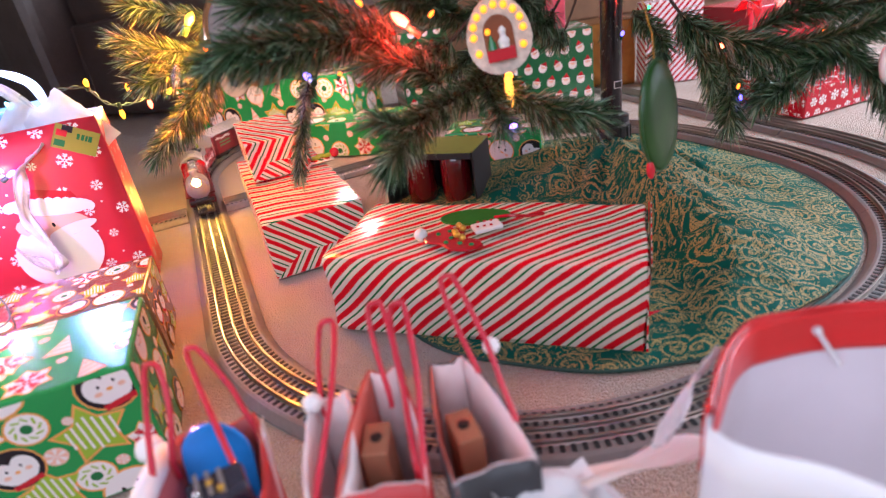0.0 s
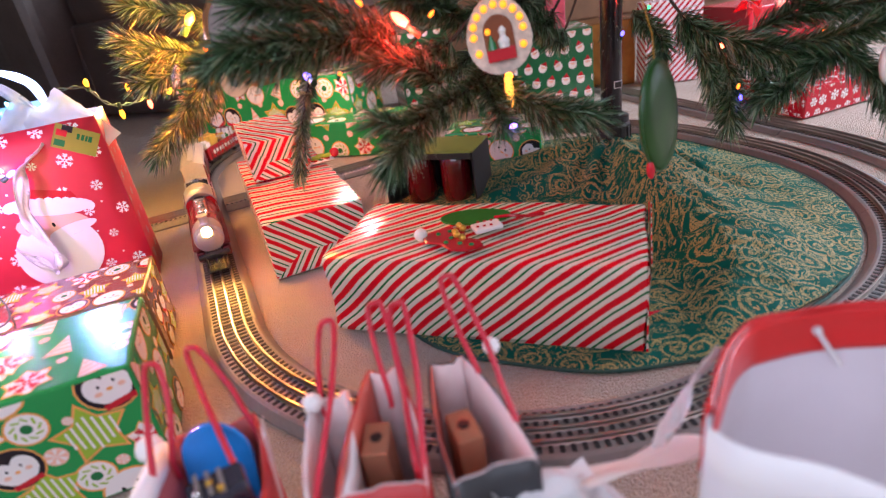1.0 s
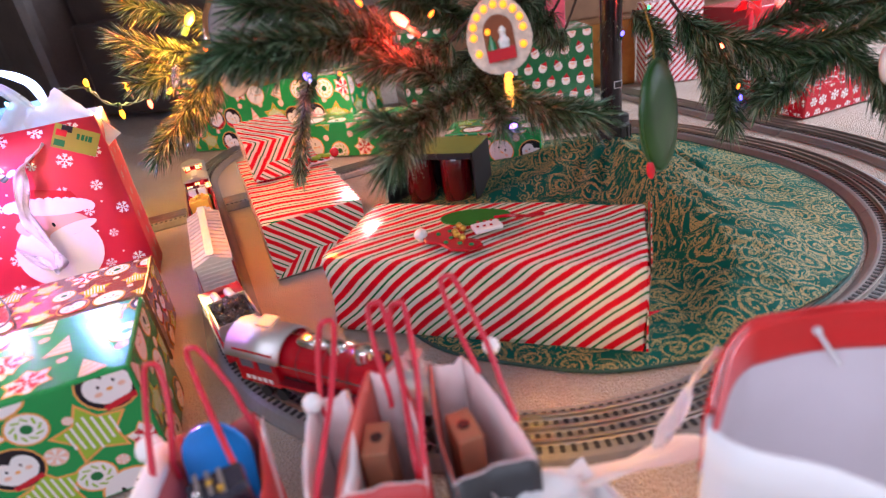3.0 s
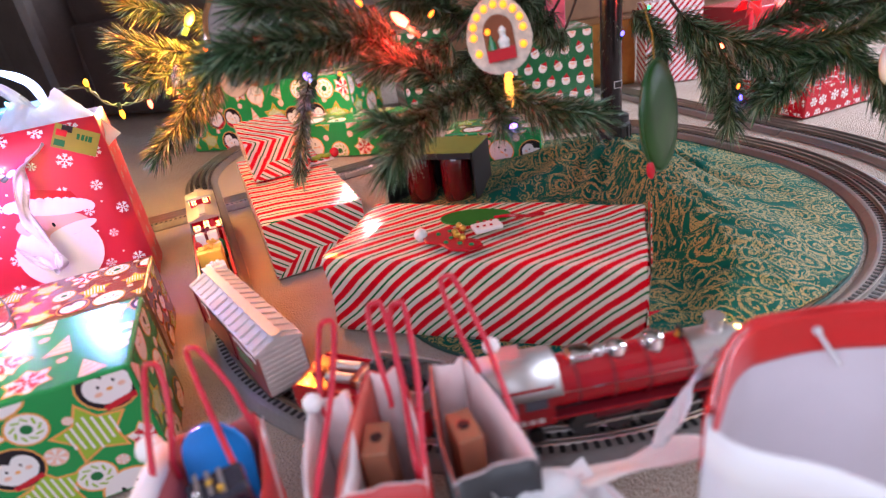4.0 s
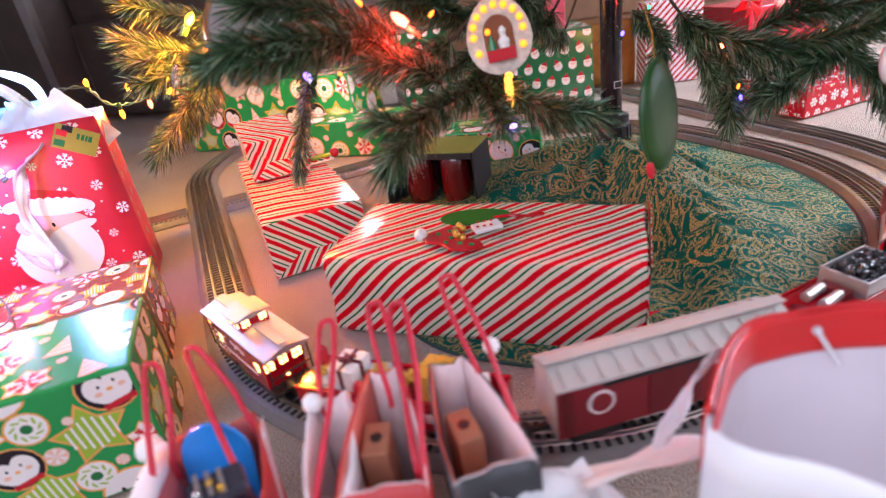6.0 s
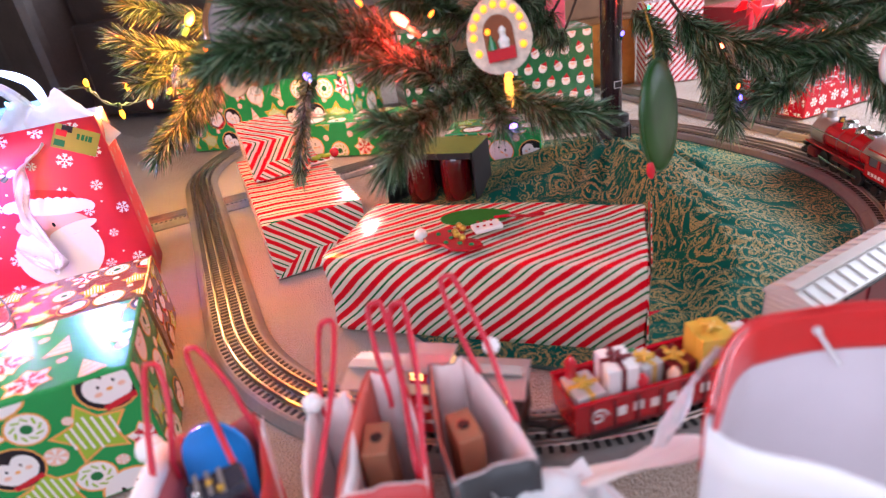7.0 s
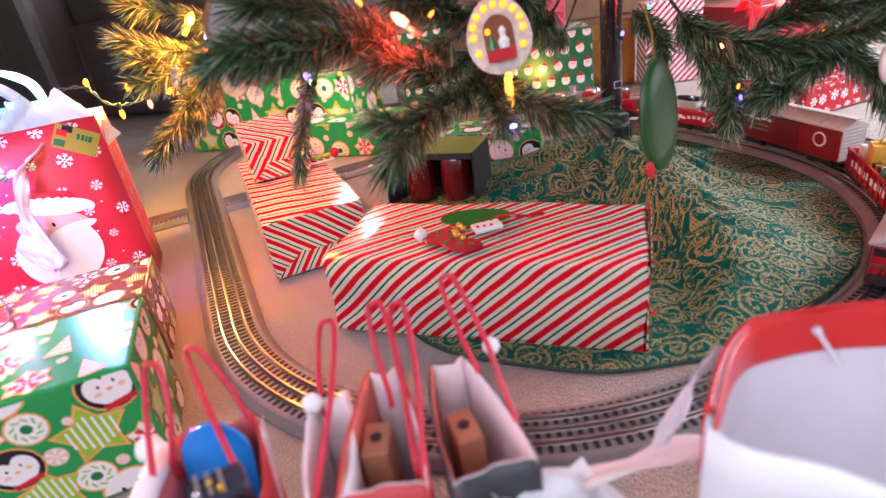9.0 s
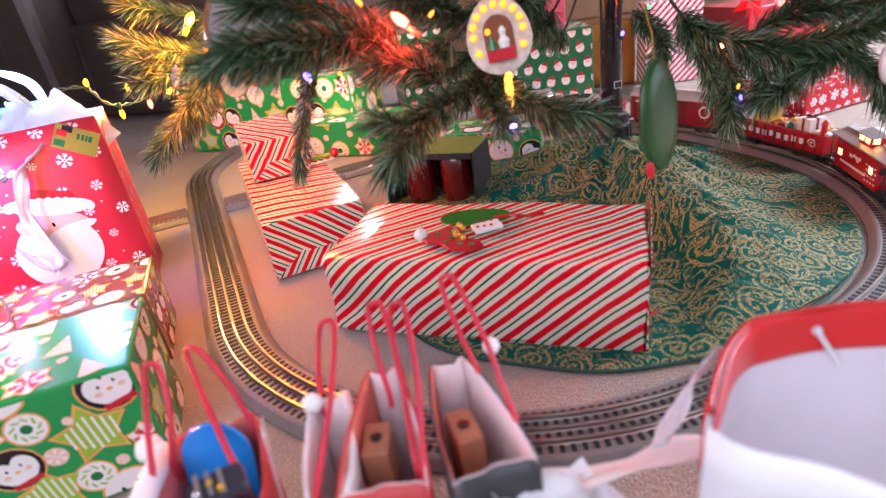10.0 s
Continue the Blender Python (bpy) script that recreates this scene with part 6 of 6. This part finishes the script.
def kraft_box(m, w, d, h):
    k = empty("kraft_box", m, "tall kraft cardboard box with a hole inside bag", "box", "boxes in bags")
    kraft = mat("kraft_card", (0.35, 0.145, 0.08), 0.6, var=0.1, scale=60)
    part("carton", box_bm(w, d, h, pose(0, 0, h / 2), bevel=0.0015), kraft, k)
    part("hole", cyl_bm(0.0042, 0.0042, 0.0012, pose(0, 0, h + 0.0003), 14), M_BLACK, k, "dark round hole")
    return k


def pompom(p, r):
    bm = ball_bm(r, None, 18)
    for v in bm.verts:
        v.co *= 1 + 0.10 * noise.noise(v.co * 700)
    bm.transform(pose(*p))
    return bm


def foreground_bags():
    grey = mat("dark_grey_bag_paper", (0.035, 0.036, 0.040), 0.4, var=0.1, scale=50)
    redp = mat("red_bag_paper", (0.50, 0.03, 0.03), 0.5, var=0.1, scale=50)
    white = mat("white_bag_paper", (0.74, 0.70, 0.72), 0.5, var=0.05, scale=40)
    # light shining through the paper, put into the left lining's colour
    salmon = mat("salmon_lit_lining", (0.62, 0.13, 0.09), 0.5, var=0.08)
    fluff = mat("white_fluff", (0.82, 0.80, 0.80), 0.9, var=0.05, scale=400, bump_s=0.6)
    # grey bag
    at = pose(0.000, 0.279, 0.002, 0, 0, 11)
    small_bag(at, 0.052, 0.112, 0.158, grey, M_BAG_IN, "small dark grey paper bag with red cord handles", [((0.012, 0.314, 0.158), (0.029, 0.264, 0.158), (0.0, 0.352, 0.220))], 0.5, salmon)
    kraft_box(at @ pose(-0.004, 0.004, 0.004, 0, 0, 4), 0.018, 0.030, 0.138)
    tagged(part("pompom", pompom((0.024, 0.334, 0.166), 0.0065), fluff, None, smooth=True), "white fluffy pompom on a bag's cord", "pompom", "pompoms")
    # middle bag
    at = pose(-0.057, 0.281, 0.002, 0, 0, 2)
    small_bag(at, 0.054, 0.114, 0.156, redp, M_BAG_IN, "small red paper bag with cord handles, open", [((-0.054, 0.313, 0.156), (-0.036, 0.246, 0.156), (-0.055, 0.342, 0.213)), ((-0.042, 0.304, 0.156), (-0.031, 0.238, 0.156), (-0.039, 0.337, 0.213))], 0.4, salmon)
    kraft_box(at @ pose(-0.008, 0.006, 0.004, 0, 0, -5), 0.018, 0.030, 0.134)
    # pale bag
    at = pose(-0.093, 0.272, 0.002, 0, 0, 5)
    small_bag(at, 0.020, 0.100, 0.153, white, M_BAG_IN, "small white paper bag with a red cord handle", [((-0.104, 0.318, 0.153), (-0.096, 0.236, 0.153), (-0.092, 0.340, 0.205))], 1.3)
    tagged(part("pompom", pompom((-0.108, 0.311, 0.158), 0.0072), fluff, None, smooth=True), "white fluffy pompom on a bag's cord", "pompom", "pompoms")
    # bag with the blue toy
    at = pose(-0.170, 0.268, 0.002, 0, 0, 12)
    small_bag(at, 0.066, 0.095, 0.148, redp, mat("red_lining", (0.55, 0.10, 0.09), 0.5, var=0.05), "small red and white paper bag holding a toy", [((-0.138, 0.243, 0.148), (-0.152, 0.308, 0.148), (-0.186, 0.333, 0.205)), ((-0.2017, 0.2563, 0.148), (-0.2016, 0.2849, 0.148), (-0.212, 0.321, 0.205))], 0.8)
    bm = flap([(0.0335, -0.05, 0.03), (0.0335, 0.012, 0.10), (0.0335, 0.036, 0.152), (0.0335, 0.022, 0.154), (0.0335, -0.02, 0.095), (0.0335, -0.05, 0.06)], 0.0008)
    s = tagged(link_mesh("paper_band", bm, white), "white band glued along a red bag", "paper band")
    s.matrix_world = at
    t = empty("toy_package", at @ pose(-0.012, 0.004, 0.010), "blue card toy package with dark plastic piece", "toy")
    card = [(0.022 * math.cos(math.pi * j / 10) * 1.0, 0.012, 0.128 + 0.030 * math.sin(math.pi * j / 10)) for j in range(11)] + [(-0.022, 0.012, 0.0), (0.022, 0.012, 0.0)]
    cb = flap(card, 0.003)
    cb.transform(pose(-0.008, 0.010, 0.003, 0, 8, -14) @ Matrix.Diagonal((1.1, 1, 1, 1)))
    part("card", cb, mat("blue_card", (0.03, 0.27, 0.78), 0.2, var=0.15, coat=0.5), t, "glossy blue card")
    part("dark_piece", box_bm(0.034, 0.022, 0.13, pose(0.020, -0.024, 0.090, 8, 0, 14), bevel=0.004), mat("dark_navy_plastic", (0.02, 0.02, 0.035), 0.15, coat=0.6), t)
    for k in range(3):
        part("lens", ball_bm(0.0024, pose(0.012 + 0.007 * k, -0.038 + 0.006 * (k % 2), 0.156), 10), M_GOLD if k else M_CHROME, t, smooth=True)
        part("metal_trim", box_bm(0.0025, 0.018, 0.002, pose(0.012 + 0.007 * k, -0.032, 0.1558, 8, 0, 14)), M_CHROME, t)
    b = part("pompom", pompom((-0.2265, 0.304, 0.146), 0.0095), fluff, None, smooth=True)
    tagged(b, "white fluffy pompom on a bag's cord", "pompom", "pompoms")
    part_roll = tagged(link_mesh("paper_roll", tube_bm([(-0.214, 0.300, 0.145), (-0.208, 0.262, 0.152), (-0.200, 0.215, 0.158)], 0.008, 12), white, smooth=True), "rolled white tissue paper in a bag", "tissue paper")
    # the large open bag
    b = empty("large_gift_bag", pose(0, 0, 0.002), "large open red gift bag with white lining", "gift bag")
    redb = mat("bright_red_bag", (0.60, 0.012, 0.014), 0.4, var=0.08, scale=20, coat=0.2)
    lin = mat("lilac_white_lining", (0.62, 0.57, 0.62), 0.6, var=0.05, scale=20)
    fl, bl, bk, br, fr = (0.1175, 0.2030), (0.1435, 0.2385), (0.1680, 0.2615), (0.335, 0.252), (0.240, 0.095)
    pale = mat("white_gloss_paper", (0.84, 0.82, 0.84), 0.35, var=0.03, scale=20)
    back = [(*p, 0) for p in (br, (0.257, 0.266), (0.2196, 0.2704), (0.1865, 0.2678), bk, bl, fl)]
    curved_wall(b, "wall", back, 0.0, 0.198, 0.0, pale)
    curved_wall(b, "lining", back, 0.004, 0.197, -0.0022, lin)
    curved_wall(b, "cuff", back, 0.172, 0.2020, -0.0034, redb, "bright red cuff inside the mouth")
    curved_wall(b, "outer_cuff", back, 0.160, 0.2020, 0.0014, redb)
    part("cuff_fold", tube_bm([p + Vector((0, 0, 0.2015)) for p in smooth_path(back, 10)], 0.0015, 8), redb, b, smooth=True)
    front = [(*p, 0) for p in (fl, (0.1284, 0.1862), (0.1537, 0.1710), (0.1719, 0.1552), fr)]
    curved_wall(b, "front_wall", front, 0.0, 0.192, 0.0, pale, "glossy white front")
    curved_wall(b, "front_lining", front, 0.004, 0.190, -0.0022, lin)
    part("base", flap([(x, y, 0.001) for x, y in (fl, fr, br, bk, bl)], 0.001), pale, b)
    part("cord_end", tube_bm(smooth_path([(0.2174, 0.266, 0.1887), (0.224, 0.2625, 0.177), (0.2314, 0.260, 0.1646)], 6), 0.0017, 8), M_TISSUE, b, "short white cord end")
    part("cord_knot", ball_bm(0.003, pose(0.2172, 0.2655, 0.1890), 10), M_TISSUE, b)
    # ribbon and tissue beside it
    r = tagged(link_mesh("sheer_ribbon", ribbon_bm([(0.158, 0.262, 0.192), (0.158, 0.278, 0.168), (0.144, 0.276, 0.148), (0.126, 0.258, 0.140), (0.112, 0.246, 0.136)], 0.012, 0.4), M_RIBBON, smooth=True), "sheer white ribbon hanging from a bag", "ribbon")
    r = tagged(link_mesh("pink_paper_strip", ribbon_bm([(0.150, 0.255, 0.124), (0.118, 0.252, 0.120), (0.080, 0.250, 0.118), (0.040, 0.246, 0.120)], 0.030, 0.2), mat("pink_tissue", (0.82, 0.72, 0.68), 0.6, var=0.08, trans=0.2), smooth=True), "strip of pale pink tissue paper", "tissue paper")
    bm = bmesh.new()
    bmesh.ops.create_grid(bm, x_segments=24, y_segments=24, size=0.05)
    for v in bm.verts:
        v.co.z = 0.014 * noise.noise(v.co * 34) + 0.010 * abs(noise.noise(v.co * 70))
    bm.transform(pose(0.052, 0.205, 0.125, 8, 10, 25) @ Matrix.Diagonal((0.72, 0.8, 1, 1)))
    s = link_mesh("tissue_paper", bm, M_TISSUE, smooth=True)
    tagged(s, "crumpled white tissue paper in a bag's mouth", "tissue paper")
    small_bag(pose(0.052, 0.205, 0.002, 0, 0, 25), 0.07, 0.07, 0.118, white, M_BAG_IN, "small white bag stuffed with tissue", [])


def curved_wall(parent, name, ctrl, z0, z1, off, material, label=""):
    """A paper wall that follows a smooth plan line; off: to its outer side."""
    path = smooth_path(ctrl, 10)
    vs, fs, m = [], [], 8
    for i, p in enumerate(path):
        d = (path[min(i + 1, len(path) - 1)] - path[max(i - 1, 0)]).normalized()
        nrm = Vector((d.y, -d.x, 0))
        for j in range(m + 1):
            q = p + nrm * (off + 0.0015 * noise.noise(Vector((p.x * 20, p.y * 20, j * 0.3))))
            vs.append((q.x, q.y, z0 + (z1 - z0) * j / m + (0.002 * noise.noise(Vector((p.x * 30, p.y * 30, 2))) if j == m else 0)))
    for i in range(len(path) - 1):
        for j in range(m):
            a = i * (m + 1) + j
            fs.append((a, a + m + 1, a + m + 2, a + 1))
    o = raw_part(name, vs, fs, material, parent, label, smooth=True)
    mod = o.modifiers.new("thickness", "SOLIDIFY")
    mod.thickness, mod.offset = 0.001, 0
    return o


def ribbon_bm(ctrl, width, twist=0.0):
    bm = bmesh.new()
    path = smooth_path(ctrl, 8)
    rows = []
    for i, p in enumerate(path):
        d = (path[min(i + 1, len(path) - 1)] - path[max(i - 1, 0)]).normalized()
        side = d.cross(Vector((0, 0.5, 1))).normalized()
        up = side.cross(d)
        a = twist * math.sin(i * 0.35)
        s = side * math.cos(a) + up * math.sin(a)
        rows.append([bm.verts.new(p + s * width * (k / 6 - 0.5) + up * 0.002 * math.sin(k * 2.0 + i * 0.3)) for k in range(7)])
    for a, b in zip(rows, rows[1:]):
        for k in range(6):
            bm.faces.new((a[k], a[k + 1], b[k + 1], b[k]))
    r = bmesh.ops.extrude_face_region(bm, geom=bm.faces[:])
    bmesh.ops.translate(bm, vec=(0, 0, 0.0004), verts=[g for g in r["geom"] if isinstance(g, bmesh.types.BMVert)])
    return bm


def winter_bag():
    """The tall red bag with the printed white-bearded face."""
    w, d, h = 0.27, 0.10, 0.288
    at = pose(-0.51, 0.91, 0.003, 0, 0, 25.5) @ pose(-w / 2, d / 2, 0)
    b = empty("snowflake_gift_bag", at, "tall red gift bag printed with snowflakes and bearded face", "gift bag")
    redb = mat("red_gloss_bag", (0.60, 0.018, 0.045), 0.42, var=0.06, scale=20, coat=0.1)
    c = [(-w / 2, -d / 2), (w / 2, -d / 2), (w / 2 + 0.012, d / 2), (-w / 2, d / 2)]
    for k, nm in enumerate(("front_panel", "side_panel", "back_panel", "side_panel")):
        panel(b, nm, c[k], c[(k + 1) % 4], 0.0, h, redb, M_BAG_IN, 0.0)
    pr = flake_pattern(w - 0.006, h - 0.006, 21, 0.046, 0.006, 0.011)
    # printed face: plain shapes
    for shape, x, z, turn, mi, l in ((oval(0.060, 0.060, n=30), 0.015, 0.091, 0.0, W_, 4), ([(-0.052, 0.0), (0.048, 0.0), (0.030, 0.026), (-0.02, 0.030)], 0.028, 0.166, -0.25, R_, 3), (oval(0.050, 0.022), 0.022, 0.138, -0.2, P_, 5), (oval(0.050, 0.011), 0.028, 0.164, -0.24, W_, 6),
                                     (oval(0.036, 0.009), 0.045, 0.124, 0.12, W_, 6), (oval(0.030, 0.009), -0.018, 0.119, 0.55, W_, 6), (oval(0.0065, 0.0055), 0.006, 0.130, 0.0, P_, 7), (oval(0.0022, 0.0040, n=10), -0.0127, 0.1404, 0.0, K_, 7), (oval(0.0022, 0.0040, n=10), 0.0221, 0.1383, 0.0, K_, 7)):
        pr.put(shape, x, z - h / 2, 1.0, turn, mi, l)
    for k in range(15):
        pr.put(oval(0.0075, 0.0075, n=10), 0.028 + 0.052 * math.cos(0.22 * k), 0.166 + 0.010 * math.sin(0.22 * k) - 0.24 * 0.052 * math.cos(0.22 * k) - h / 2, 1.0, 0, W_, 6)
    pr.finish(pose(0, -d / 2 - 0.0022, h / 2, 90), INKS, b)
    flake_pattern(d - 0.01, h - 0.006, 22, 0.036, 0.005, 0.009).finish(pose(w / 2 + 0.0088, 0, h / 2, 90, 0, 83), INKS, b)
    for k in range(2):
        y = -d / 2 - 0.004 if k == 0 else d / 2 + 0.004
        p = [(-0.075, y, h - 0.03), (-0.055, y - 0.01, h + 0.05), (0.0, y - 0.02, h + 0.075), (0.04, y - 0.01, h + 0.03), (0.062, y, h - 0.03)] if k else [(0.058, y, 0.262), (0.022, y - 0.010, 0.238), (0.006, y - 0.016, 0.205), (-0.003, y - 0.018, 0.157), (0.012, y - 0.018, 0.092), (0.003, y - 0.018, 0.068), (-0.013, y - 0.016, 0.085), (-0.036, y - 0.012, 0.120)]
        part("ribbon_handle", ribbon_bm(p, 0.020, 0.6), M_RIBBON, b, "sheer white ribbon handle", smooth=True)
    # paper name label: writing as bars
    t = empty("gift_label", at @ pose(0.100, -d / 2 - 0.004, 0.258, 90, 31, 0), "olive green gift label with patchwork print", "gift tag")
    part("card", box_bm(0.060, 0.038, 0.0008, bevel=0.0002), mat("olive_card", (0.24, 0.24, 0.02), 0.4, var=0.08), t)
    for x, y, mm in ((-0.020, 0.006, M_INK_R), (-0.020, -0.010, M_INK_D), (-0.014, 0.014, M_INK_K)):
        part("patch", box_bm(0.014, 0.010, 0.0006, pose(x, y, 0.0008)), mm, t)
    for x, w2 in ((0.002, 0.004), (0.008, 0.004), (0.013, 0.003), (0.018, 0.005)):
        part("writing_bar", box_bm(w2, 0.009, 0.0004, pose(x, 0.006, 0.0007)), M_INK_D, t)
    # tissue standing out of the mouth
    for k, (x, y, z, r, tilt) in enumerate(((0.085, -0.01, h - 0.030, 0.055, 10), (0.025, 0.0, h - 0.034, 0.058, -8), (-0.060, -0.012, h - 0.050, 0.055, 14))):
        bm = bmesh.new()
        bmesh.ops.create_grid(bm, x_segments=14, y_segments=14, size=r)
        for v in bm.verts:
            q = v.co / r
            v.co.z = 0.030 * noise.noise(q * 1.7 + Vector((k * 5, 0, 0))) + 0.012 * noise.noise(q * 5)
        bm.transform(pose(x, y, z, 72 + tilt, 0, 12 * k - 10) @ pose(0, 0, 0, 0, 0, 38))
        s = tagged(link_mesh("tissue_paper", bm, M_TISSUE, smooth=True), "crumpled white tissue paper standing in gift bag", "tissue paper")
        s.matrix_world = at
    # a second bag behind, pale blue
    b2 = empty("blue_gift_bag", pose(-0.735, 1.005, 0.003, 0, 0, 24), "pale blue gift bag with white ribbon", "gift bag")
    part("bag_body", wrapped_body(0.20, 0.10, 0.305, 31, 0.003), mat("pale_blue_print", (0.35, 0.60, 0.72), 0.3, var=0.35, scale=30, coat=0.3), b2)
    part("ribbon_handle", ribbon_bm([(-0.05, -0.053, 0.30), (-0.02, -0.07, 0.36), (0.04, -0.07, 0.372), (0.085, -0.06, 0.345), (0.098, -0.053, 0.30)], 0.018, 0.4), M_RIBBON, b2, smooth=True)
# ---------------------------------------------------------------- build
room()
sofa()
cabinet()
tree_skirt()
gifts()
winter_bag()
foreground_bags()
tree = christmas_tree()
tree_lights()
ornaments()
# each car: how far its middle is behind the headlight, and the spacing of its trucks
TRAIN = [(locomotive(), -0.105, 0.150), (tender(), -0.350, 0.084), (boxcar(), -0.571, 0.156), (gondola(), -0.826, 0.132), (caboose(), -1.044, 0.100)]
railway()


def motions():
    for car, behind, base in TRAIN:
        walk(car, [(0.25 * k, car_pose(run_at(0.25 * k) + behind, base)) for k in range(41)])


motions()
